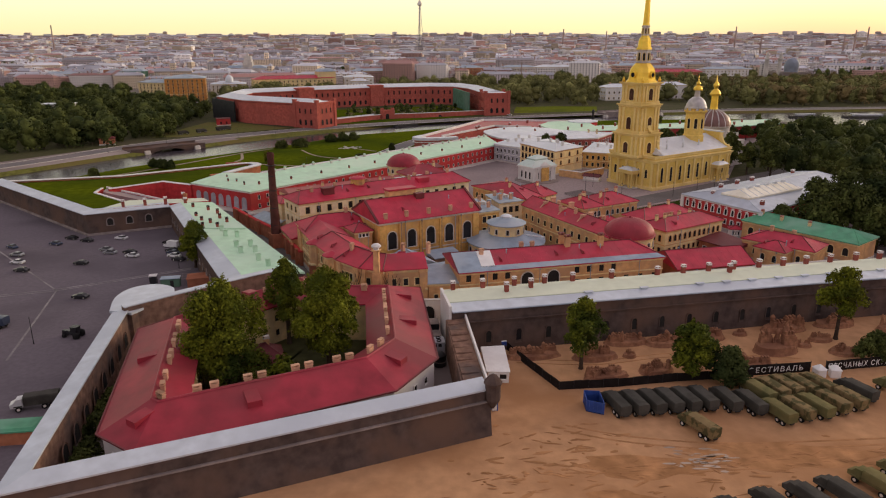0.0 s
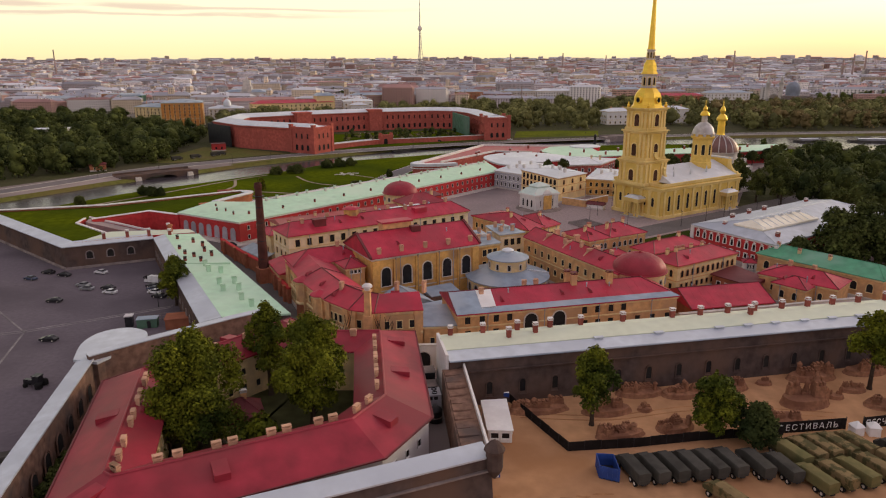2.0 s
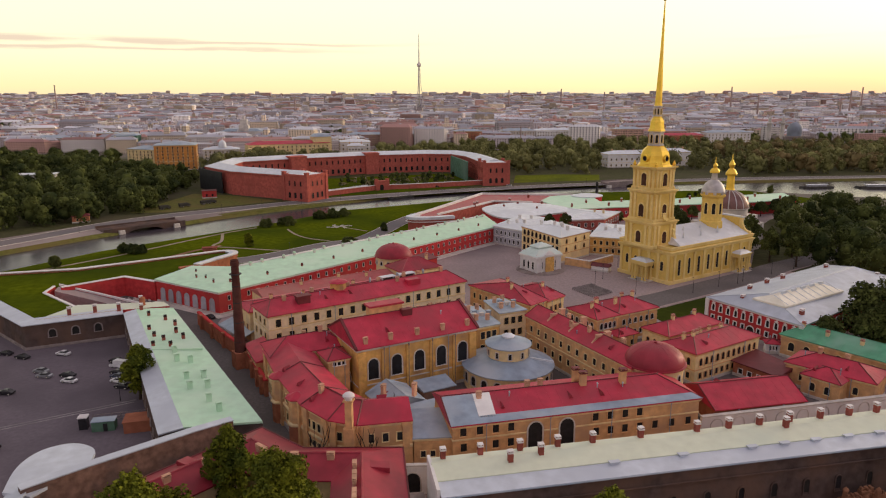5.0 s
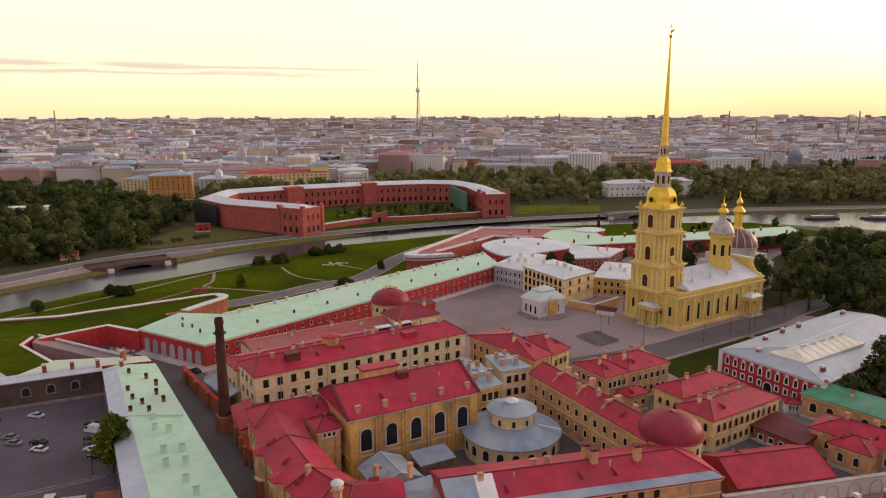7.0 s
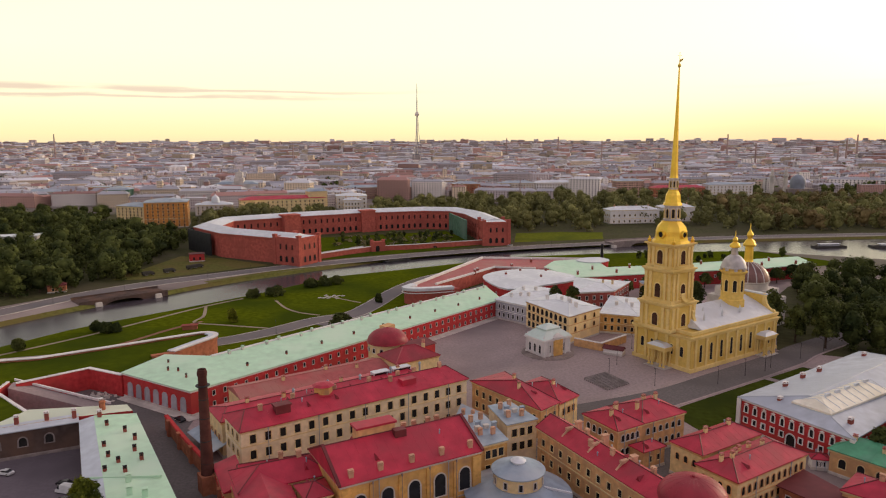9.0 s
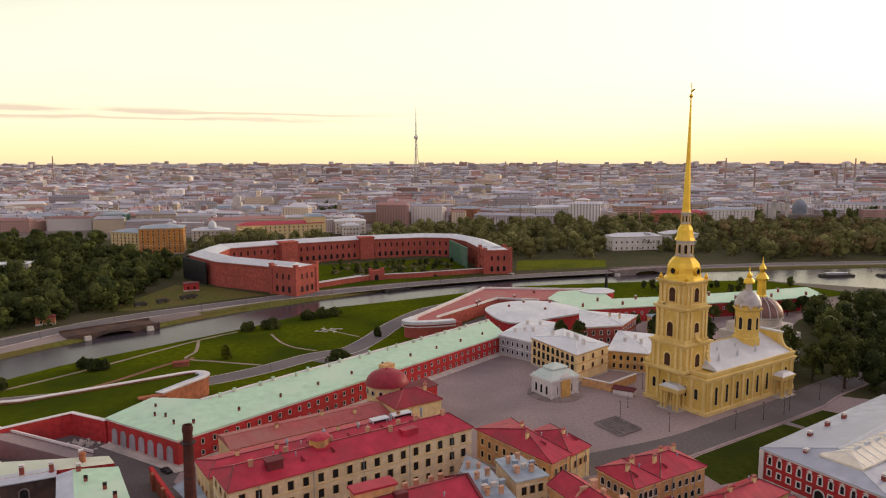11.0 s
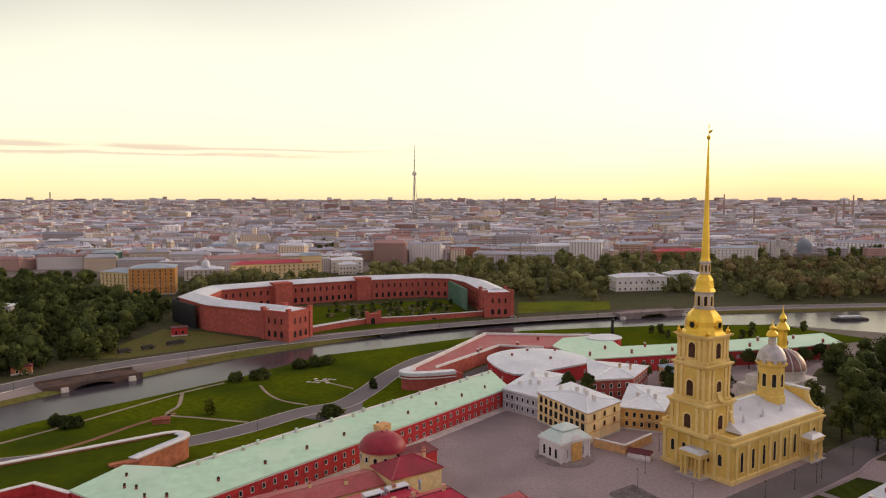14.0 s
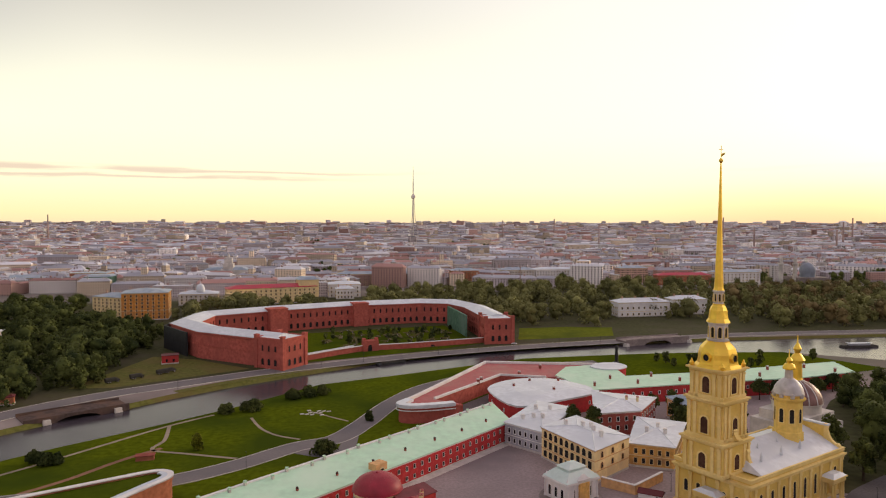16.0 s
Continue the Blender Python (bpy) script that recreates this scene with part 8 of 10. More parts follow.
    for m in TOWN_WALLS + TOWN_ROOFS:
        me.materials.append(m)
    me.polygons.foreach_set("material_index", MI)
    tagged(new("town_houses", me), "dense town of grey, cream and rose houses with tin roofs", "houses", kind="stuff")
    spots = []
    while len(spots) < 900:
        yy = rng.uniform(1150, 4300)
        spots.append((rng.uniform(-0.75, 0.78) * yy, yy))
    clump = []
    for x, yy in spots[:260]:
        for _ in range(5):
            clump.append((x + rng.normal() * 14, yy + rng.normal() * 9))
    wood("street_trees", clump, "green trees among the far houses", 31, LEAF_DARK, 26, 1.6, (12, 22), 2)


town()


def far_house(name, corners, h, label, wall, roof, floors, cols, kind="hip", rise=3.5, trim=CREAM, side_cols=4):
    rows = []
    for k in range(floors):
        z = 1.6 + k * (h - 2.2) / floors
        rows += [(0, z, cols, 1.5, 2.1, False), (1, z, side_cols, 1.5, 2.1, False), (3, z, side_cols, 1.5, 2.1, False)]
    return house(name, corners, h, label, wall, roof, kind, rise, 0.8, trim, rows=rows, bands=(h * 0.35,), chimneys=[(0.15, 0.5), (0.4, 0.5), (0.6, 0.5), (0.85, 0.5)], chim=C_OCH)


far_house("orange_town_house", rectangle((-309, 778), (-268, 790), 34), 27, "tall orange town house with balconies and a grey roof", ORANGE_PLASTER, GREY_ROOF, 7, 8, trim=CREAM, side_cols=6)
far_house("cream_town_house", rectangle((-348, 800), (-312, 786), 26), 22, "cream town house beside the orange one", CREAM, GREY_ROOF, 6, 7)
t = far_house("yellow_palace", rectangle((-243, 900), (-147, 942), 24), 19, "long yellow palace with a red and green roof", CREAM, RED_ROOF, 4, 18)
part("corner_tower", Shape().box(-160, 948, 0, 24, 18, 27, 24), CREAM, t)
part("tower_roof", Shape().box(-160, 948, 27, 26, 20, 3.5, 24, 0, 0.6), GREY_ROOF, t)
part("corner_block", Shape().box(-229, 903, 0, 30, 14, 14, 24).box(-229, 903, 14, 32, 16, 1, 24), CREAM, t)
t = far_house("domed_mansion", rectangle((-300, 902), (-258, 912), 24), 13, "pale mansion with a small dome", LIGHT_STONE, WHITE_ROOF, 3, 8)
part("dome", Shape().lathe(-279, 915, [(5, 15), (5, 18), (4.6, 20.5), (3, 23), (0.6, 24.4), (0.3, 27)], 16), WHITE_ROOF, t, "small pale dome", True)
far_house("white_theatre", rectangle((-140, 985), (-100, 992), 34), 17, "white theatre with a stepped pale roof", WHITE, WHITE_ROOF, 3, 7)
far_house("theatre_foyer", rectangle((-128, 968), (-106, 972), 16), 13, "white foyer block with a pale roof", WHITE, WHITE_ROOF, 2, 5)
far_house("park_villa", rectangle((184, 806), (240, 816), 20), 15, "long white villa with a pale roof among park trees", WHITE, WHITE_ROOF, 2, 9)
far_house("park_villa_wing", rectangle((246, 826), (284, 830), 18), 16, "white villa wing with a pale roof", WHITE, WHITE_ROOF, 2, 5)
far_house("rose_avenue_house", rectangle((20, 1150), (62, 1156), 22), 23, "rose-coloured avenue house with a grey roof", BRICK_ORANGE, GREY_ROOF, 5, 9)
far_house("grey_avenue_house", rectangle((-150, 1130), (10, 1150), 20), 19, "long grey-brown avenue terrace with a tin roof", TOWN_WALLS[2], GREY_ROOF, 4, 22)
far_house("pale_avenue_house", rectangle((95, 1165), (150, 1172), 22), 23, "pale avenue house with many windows", LIGHT_STONE, GREY_ROOF, 5, 12)
far_house("cream_avenue_house", rectangle((152, 1175), (215, 1182), 22), 23, "cream avenue house with many windows", WHITE, WHITE_ROOF, 5, 14)
far_house("brown_avenue_house", rectangle((285, 1180), (330, 1186), 24), 25, "brown avenue house with many windows", TOWN_WALLS[2], GREY_ROOF, 6, 10)
far_house("rose_row_house", rectangle((335, 1150), (420, 1160), 20), 16, "rose avenue house with a red roof", BRICK_ORANGE, RED_ROOF, 3, 12)
far_house("white_row_house", rectangle((425, 1160), (500, 1170), 22), 20, "white avenue house with columns", WHITE, GREY_ROOF, 4, 12)
far_house("blue_glass_house", rectangle((-640, 1080), (-530, 1085), 30), 17, "long blue-grey office building", PALE_GREY, GREY_ROOF, 4, 20)
far_house("orange_brick_house", rectangle((-520, 1080), (-470, 1086), 30), 24, "orange brick building with a flat roof", BRICK_ORANGE, GREY_ROOF, 5, 8, "flat", 0.3)
t = thing("netted_house", (-452, 1030), "house front under green building net", "building")
part("net", Shape().box(-452, 1030, 0, 34, 26, 24, 10), SCAFFOLD_NET, t)
part("roof", Shape().box(-452, 1030, 24, 35, 27, 2.5, 10, 0, 0.7), GREY_ROOF, t)
t = thing("spired_house", (-330, 1185), "pale house with a square lantern tower", "building")
part("wall", Shape().box(-330, 1185, 0, 70, 26, 22, 6), LIGHT_STONE, t)
part("roof", Shape().box(-330, 1185, 22, 71, 27, 4, 6, 0, 0.7), GREY_ROOF, t)
part("tower", Shape().box(-326, 1180, 22, 15, 15, 10, 6).box(-326, 1180, 32, 11, 11, 9, 6).box(-326, 1180, 41, 4, 4, 6, 6, 0, 0.4), LIGHT_STONE, t)
# mosque with a blue dome and two minarets
t = thing("mosque", (528, 1085), "grey mosque with a blue-tiled dome and two minarets", "mosque")
part("hall", Shape().box(528, 1090, 0, 46, 36, 19, 4), GRANITE, t)
part("dome", Shape().lathe(528, 1086, [(10, 18), (10.2, 24), (10.8, 28), (10, 32.5), (7.5, 36), (4.2, 38.4), (0.6, 39.8), (0.2, 42)], 24), DOME_BLUE, t, "ribbed blue-tiled dome", True)
for x in (486, 506):
    part("minaret", Shape().lathe(x, 1078, [(3.2, 0), (3.0, 36), (3.8, 37), (3.8, 39), (2.2, 39.5), (2.2, 45), (0.3, 49)], 12), LIGHT_STONE, t, "slender grey minaret")
# television mast
t = thing("television_mast", (-100, 2880), "tall lattice television mast with round platforms", "tower")
s = Shape()
for i in range(3):
    a = 2 * math.pi * i / 3
    for (r0, z0), (r1, z1) in (((26, 0), (7, 120)), ((7, 120), (3, 200))):
        p, q = Vector((-100 + r0 * math.cos(a), 2880 + r0 * math.sin(a), z0)), Vector((-100 + r1 * math.cos(a), 2880 + r1 * math.sin(a), z1))
        s.add([p + Vector((-1, 0, 0)), p + Vector((1, 0, 0)), p + Vector((0, 1.6, 0)), q + Vector((-.8, 0, 0)), q + Vector((.8, 0, 0)), q + Vector((0, 1.3, 0))], [(0, 1, 4, 3), (1, 2, 5, 4), (2, 0, 3, 5)])
for z in range(12, 200, 14):
    r = 26 - 19 * z / 120 if z < 120 else 7 - 4 * (z - 120) / 80
    s.lathe(-100, 2880, [(r + 0.3, z), (r + 0.3, z + 0.9), (r - 0.6, z + 0.9), (r - 0.6, z)], 6)
part("legs", s, STEEL, t)
part("shaft", Shape().lathe(-100, 2880, [(2.2, 0), (2.2, 200)], 10), STEEL, t)
part("platform", Shape().lathe(-100, 2880, [(2, 188), (8.5, 192), (9, 198), (6, 204), (3, 208)], 20), STEEL, t, "round platform")
part("antenna", Shape().lathe(-100, 2880, [(2.4, 205), (2.2, 250), (1.4, 262), (1.2, 296), (0.5, 318)], 8), STEEL, t)
# factory stacks on the skyline
for x, y, h, r in ((1010, 2300, 78, 3.6), (560, 2500, 88, 3), (1650, 2900, 95, 4), (300, 3300, 100, 4), (-1800, 3300, 125, 4), (1275, 2300, 70, 3.4), (118, 1095, 31, 1.1), (640, 3900, 110, 5), (1450, 3600, 118, 5), (-650, 3100, 84, 4), (2050, 3500, 115, 5)):
    t = thing("factory_stack", (x, y), "tall thin factory stack on the skyline", "chimney", "far stacks")
    part("shaft", Shape().lathe(x, y, [(r, 0), (r * 0.6, h), (r * 0.75, h + 0.5), (r * 0.75, h + 2)], 12), FAR_BRICK, t)

# ---- trees ----
tree("court_tree", (-45.5, 129), 23, 9.2, "tall leafy tree in the prison court", 1, 30000, 0.26, clear=0.08)
tree("court_tree", (-25.5, 137.5), 23.5, 8.4, "tall leafy tree in the prison court", 2, 28000, 0.26, clear=0.1)
tree("court_tree", (-37, 150), 21.5, 4.8, "slim leafy tree in the prison court", 3, 11000, 0.26, clear=0.2)
tree("court_tree", (-49, 125), 15, 5.5, "leafy tree in the prison court", 12, 9000, 0.26, clear=0.08)
tree("court_shrub", (-33, 126), 7, 4.5, "low dense tree in the prison court", 4, 2600, 0.4, clear=0.05)
tree("car_park_tree", (-79, 207), 15.5, 5.2, "leafy tree beside the car park wall", 5, 10560, 0.27, clear=0.1)
tree("beach_tree", (29.8, 137), 16.5, 4.8, "young thin-leaved tree on the sand", 6, 7920, 0.27, clear=0.24)
tree("beach_tree", (52, 133), 13, 5.6, "broad leafy tree on the sand", 7, 11440, 0.27, clear=0.05)
tree("beach_shrub", (58.5, 129), 8.5, 4.6, "dark low bushy tree on the sand", 8, 7480, 0.27, LEAF_DARK, clear=0.02)
tree("beach_tree", (94, 152.5), 18, 5.4, "leaning leafy tree on the sand", 9, 9240, 0.27, clear=0.3)
tree("beach_shrub", (96, 140), 7.6, 4.2, "dark bush on the sand", 10, 5720, 0.27, LEAF_DARK, clear=0.03)
tree("beach_tree", (126, 164), 16, 5.5, "leafy tree on the sand", 11, 7920, 0.27, clear=0.2)
for i, (x, y, h, w) in enumerate([(68, 407, 16, 8), (61, 417, 14, 7), (84, 432, 10, 7), (112, 418, 13, 9), (116, 436, 12, 8), (136, 420, 15, 9), (140, 432, 13, 9), (130, 404, 11, 7), (150, 474, 10, 8), (163, 478, 9, 7), (176, 480, 11, 9), (188, 484, 9, 8), (200, 487, 11, 9), (213, 490, 10, 8), (226, 497, 11, 9), (122, 462, 9, 7), (108, 452, 10, 7)]):
    tree("yard_tree", (x, y), h, w * 0.6, "green tree between the houses", 40 + i, 2600, 0.45, LEAF_DARK)
for i, (x, y, h, w) in enumerate([(-108, 453, 4, 8), (-96, 459, 4.4, 10), (-80, 482, 4.6, 9), (-72, 487, 4.6, 8), (-65, 491, 4.6, 7), (-48, 392, 5, 10), (-103, 398, 7, 5), (-163, 382, 4.5, 6), (-157, 379, 5, 6), (-153, 381, 4, 5), (-34, 440, 5, 4), (-182, 352, 5, 6)]):
    tree("island_shrub", (x, y), h, w * 0.55, "dark rounded shrub on the grass", 60 + i, 3000, 0.42, LEAF_DARK if i not in (6,) else LEAF, clear=0.0)
for i, (x, y, h) in enumerate([(120, 237.5, 9), (138, 249, 16), (149, 253, 17), (133, 236, 12), (146, 238, 15), (158, 247, 17), (157, 226, 17), (170, 250, 19), (168, 232, 17), (184, 226, 18), (182, 262, 19), (196, 240, 18), (205, 260, 19), (222, 246, 19), (214, 226, 18),
                               (230, 270, 20), (248, 256, 20), (192, 284, 20), (216, 296, 20), (240, 290, 20), (145, 222, 12)]):
    tree("park_tree", (x, y), h + 4, h * 0.56, "dense dark green tree beside the guardhouse", 80 + i, 5200, 0.48, LEAF_DARK, clear=0.08, group="inner park")
rng = np.random.default_rng(3)
inner = scatter(rng, [(165, 345), (178, 320), (205, 300), (260, 300), (420, 330), (430, 480), (250, 500), (215, 470), (190, 420), (185, 380)], 190, 9)
wood("inner_wood", inner, "dark warm green wood behind the church", 41, LEAF_DARK, 700, 0.55, (13, 21))
for i, (x, y) in enumerate([(152, 372), (160, 362), (168, 352), (150, 388), (176, 372), (158, 380), (180, 352)]):
    tree("church_tree", (x, y), 15 + i % 3 * 2, 6, "dark green tree behind the church", 110 + i, 4200, 0.45, LEAF_DARK, clear=0.15)
wood("left_wood", scatter(rng, [(-330, 420), (-262, 440), (-224, 470), (-205, 510), (-212, 560), (-222, 640), (-238, 700), (-300, 745), (-370, 775), (-390, 870), (-640, 900), (-560, 640), (-440, 500)], 760, 8), "dense dark green wood beside the arsenal", 42, LEAF_DARK, 380, 0.72, (9, 21))
wood("north_park", scatter(rng, [(60, 748), (160, 746), (185, 790), (270, 800), (300, 735), (600, 780), (900, 830), (900, 1040), (420, 1120), (210, 1120), (-20, 1060), (-80, 1010), (-90, 830), (20, 812), (40, 775)], 900, 9), "broad green park wood over the strait", 43, LEAF_PARK, 240, 0.95, (10, 21), 4)
wood("warm_park", scatter(rng, [(330, 740), (600, 780), (900, 830), (900, 1040), (520, 1100), (360, 1000)], 260, 12), "park wood with warm-tinted crowns", 44, LEAF_RUST, 240, 0.95, (12, 21), 4)
wood("palace_trees", [(-265 + rng.uniform(0, 140), 838 + rng.uniform(-20, 34) + 0.2 * k) for k in range(46)] + [(-262 + rng.uniform(0, 24), 772 + rng.uniform(0, 40)) for _ in range(9)], "dark trees between the arsenal and the town", 45, LEAF_PARK, 260, 0.9, (13, 20), 4)
wood("arsenal_shrubs", [(-95 + rng.uniform(0, 110), 650 + rng.uniform(0, 70)) for _ in range(46)], "shrubs and small trees on the arsenal lawn", 46, LEAF_DARK, 60, 0.8, (3, 7))
wood("bank_trees", [(150 + rng.uniform(0, 130), 560 + rng.uniform(0, 30)) for _ in range(14)], "shrubs along the near bank", 47, LEAF_DARK, 120, 0.9, (4, 9))

for i, (x, y) in enumerate([(-66, 122), (-64.6, 116), (-63.6, 110), (-62, 104), (-60.6, 99), (-59, 94.5), (-65.4, 127)]):
    tree("ditch_shrub", (x, y), 3.2 + 0.7 * (i % 3), 2.6, "dark bush growing along the brick wall", 140 + i, 1500, 0.24, LEAF_DARK, clear=0.02)


def bare_tree(at, height, seed):
    """A leafless tree: a trunk that forks twice into thin upright limbs."""
    rng = np.random.default_rng(seed)
    t = thing("bare_tree", (*at, 0), "small leafless dark tree in the lane", "tree")
    part("trunk", Shape().lathe(*at, [(0.32, 0), (0.25, height * 0.3), (0.2, height * 0.5)], 8), DARK, t)
    limbs = Shape()

    def limb(p, q, r):
        d = (q - p).normalized()
        u = d.cross(Vector((0.3, 0.9, 0.2))).normalized()
        w = d.cross(u)
        ring = lambda c, k: [c + u * k * math.cos(2.09 * i) + w * k * math.sin(2.09 * i) for i in range(3)]
        limbs.add(ring(p, r) + ring(q, r * 0.6), [(0, 1, 4, 3), (1, 2, 5, 4), (2, 0, 3, 5), (3, 4, 5)])

    for i in range(5):
        a = i * 1.26 + rng.uniform(-0.3, 0.3)
        p = Vector((*at, height * rng.uniform(0.35, 0.5)))
        q = p + Vector((math.cos(a), math.sin(a), 0)) * height * 0.13 + Vector((0, 0, height * 0.24))
        limb(p, q, 0.15)
        for k in (-1, 1):
            limb(q, q + Vector((math.cos(a + k), math.sin(a + k), 0)) * height * 0.07 + Vector((0, 0, height * rng.uniform(0.14, 0.24))), 0.09)
    part("limbs", limbs, DARK, t)


bare_tree((-23.6, 166.6), 13.5, 1)
bare_tree((-13.6, 166.4), 13.0, 2)

# ---- small buildings and plant ----
house("brick_shed", rectangle((-74.6, 187.4), (-66.4, 189.6), 5), 3.0, "low orange brick shed beside the car park", BRICK_ORANGE, BRICK_ORANGE, "flat", 0.2, 0.2, CREAM, cornice=False, base=False)
t = thing("green_hut", (-80.4, 190), "small green site hut with a grey lid beside the car park", "hut")
part("hut_body", Shape().box(-80.4, 190, 0.03, 5.2, 2.6, 2.5, 12), SCAFFOLD_NET, t)
part("hut_roof", Shape().box(-80.4, 190, 2.53, 5.5, 2.9, 0.16, 12), GREY_ROOF, t)
part("hut_door", Shape().box(-79.6, 188.75, 0.1, 0.95, 0.1, 2.0, 12), IRON, t)
t = thing("guard_box", (-85.6, 190.4), "dark guard box with a white lid beside the car park", "booth")
part("box_body", Shape().box(-85.6, 190.4, 0.03, 1.9, 1.9, 3.0, 12), CAR_BLACK, t)
part("box_lid", Shape().box(-85.6, 190.4, 3.03, 2.2, 2.2, 0.25, 12), WHITE, t)
part("box_window", Shape().box(-85.4, 189.42, 1.4, 1.0, 0.08, 0.9, 12), GLASS, t)
t = thing("yard_fence", (-78, 195.6), "low grey steel fence beside the car park", "fence")
p0, p1 = Vector((-85, 193.6)), Vector((-68.6, 198.0))
for k in range(9):
    p = p0.lerp(p1, k / 8)
    part("post", Shape().box(p.x, p.y, 0.03, 0.12, 0.12, 2.0, 15), GRANITE, t)
for z_ in (0.3, 1.1, 1.85):
    part("rail", Shape().sweep([tuple(p0), tuple(p1)], [(-0.04, z_), (0.04, z_), (0.04, z_ + 0.1), (-0.04, z_ + 0.1)]), GRANITE, t)
house("lane_shed", rectangle((-57.2, 231.0), (-50.2, 216.8), 5), 6.6, "narrow ochre shed with a red tin roof along the lane", OCHRE, RED_ROOF, "shed", 1.6, 0.4, CREAM, rows=[(0, 4.9, 6, 0.8, 1.1, False)], cornice=False)
house("red_kiosk", rectangle((-188, 573), (-178, 577), 8), 6.0, "dark red kiosk beside the arsenal", RED_WALL, DARK_RED_ROOF, "flat", 0.2, 0.3, RED_WALL, cornice=False, rows=[(0, 1.5, 2, 1.4, 2.0, False)])
house("road_kiosk", rectangle((-234, 466), (-225, 470), 5), 4.5, "small orange-red kiosk beside the road", BRICK_ORANGE, DARK_RED_ROOF, "hip", 1.2, 0.4, CREAM, cornice=False, rows=[(0, 1.2, 2, 1.2, 1.6, False)])
house("wood_pavilion", rectangle((-362, 612), (-330, 622), 16), 14.0, "pale flat-roofed pavilion in the wood", LIGHT_STONE, WHITE_ROOF, "flat", 0.3, 0.6, WHITE, cornice=False, rows=[(0, 9.0, 9, 1.8, 2.2, False)])

# ---- vehicles ----


def wheel(parent, x, y, z, r, w):
    n = 14
    s = Shape()
    ring = lambda rr, o: [(x + o, y + rr * math.cos(2 * math.pi * k / n), z + rr * math.sin(2 * math.pi * k / n)) for k in range(n)]
    s.add(ring(r, -w / 2) + ring(r, w / 2) + ring(r * 0.55, -w / 2) + ring(r * 0.55, w / 2),
          [(k, (k + 1) % n, n + (k + 1) % n, n + k) for k in range(n)] + [(k, (k + 1) % n, 2 * n + (k + 1) % n, 2 * n + k) for k in range(n)] + [(n + k, n + (k + 1) % n, 3 * n + (k + 1) % n, 3 * n + k) for k in range(n)]
          )
    tyre = part("wheel", s, TYRE, parent)
    part("rim", Shape().add(ring(r * 0.55, -w * 0.42) + ring(r * 0.55, w * 0.42), [tuple(range(n)), tuple(n + k for k in range(n))]), STEEL, tyre)


def profile_body(s, prof, half, mat=0, tuck=0.9):
    """A side outline of (along, height) given width, its sides drawn in towards the top."""
    zs = [q for _, q in prof]
    lo, hi = min(zs), max(zs)
    n = len(prof)
    pts = [(sg * half * (1 - (1 - tuck) * (q - lo) / (hi - lo)), p, q) for sg in (-1, 1) for p, q in prof]
    s.add(pts, [tuple(range(n)), tuple(range(2 * n - 1, n - 1, -1))] + [(i, (i + 1) % n, n + (i + 1) % n, n + i) for i in range(n)], mat)


def car(label, paint, van=False):
    t = thing("parked_car" if not van else "parked_van", (0, 0, 0), label, "car" if not van else "van", "cars on the car park")
    s = Shape()
    if van:
        profile_body(s, [(-2.7, 0.35), (2.7, 0.35), (2.75, 1.0), (2.1, 1.25), (1.5, 2.2), (1.2, 2.35), (-2.7, 2.4)], 1.0, 0, 0.88)
    else:
        profile_body(s, [(-2.2, 0.3), (2.2, 0.3), (2.3, 0.55), (2.2, 0.78), (1.2, 0.95), (-1.9, 1.0), (-2.25, 0.8)], 0.9, 0, 0.93)
    part("body", s, paint, t)
    if not van:
        s = Shape()
        profile_body(s, [(1.15, 0.93), (0.45, 1.4), (-1.0, 1.45), (-1.8, 0.98)], 0.8, 0, 0.78)
        part("cabin", s, GLASS, t, "dark glazed cabin")
        s = Shape()
        profile_body(s, [(0.42, 1.4), (0.4, 1.46), (-0.98, 1.5), (-1.0, 1.44)], 0.64, 0, 0.98)
        part("roof", s, paint, t)
    else:
        s = Shape()
        profile_body(s, [(2.12, 1.28), (1.55, 2.15), (1.35, 2.15), (1.35, 1.28)], 1.0, 0, 0.9)
        part("windscreen", s, GLASS, t)
    for sx in (-1, 1):
        for sy in (-1.35, 1.4):
            wheel(t, sx * 0.82, sy * (1.25 if van else 1), 0.34, 0.34, 0.22)
        part("headlight", Shape().box(sx * 0.62, 2.22 if not van else 2.72, 0.6, 0.35, 0.1, 0.14), WHITE_PAINT, t)
    return t


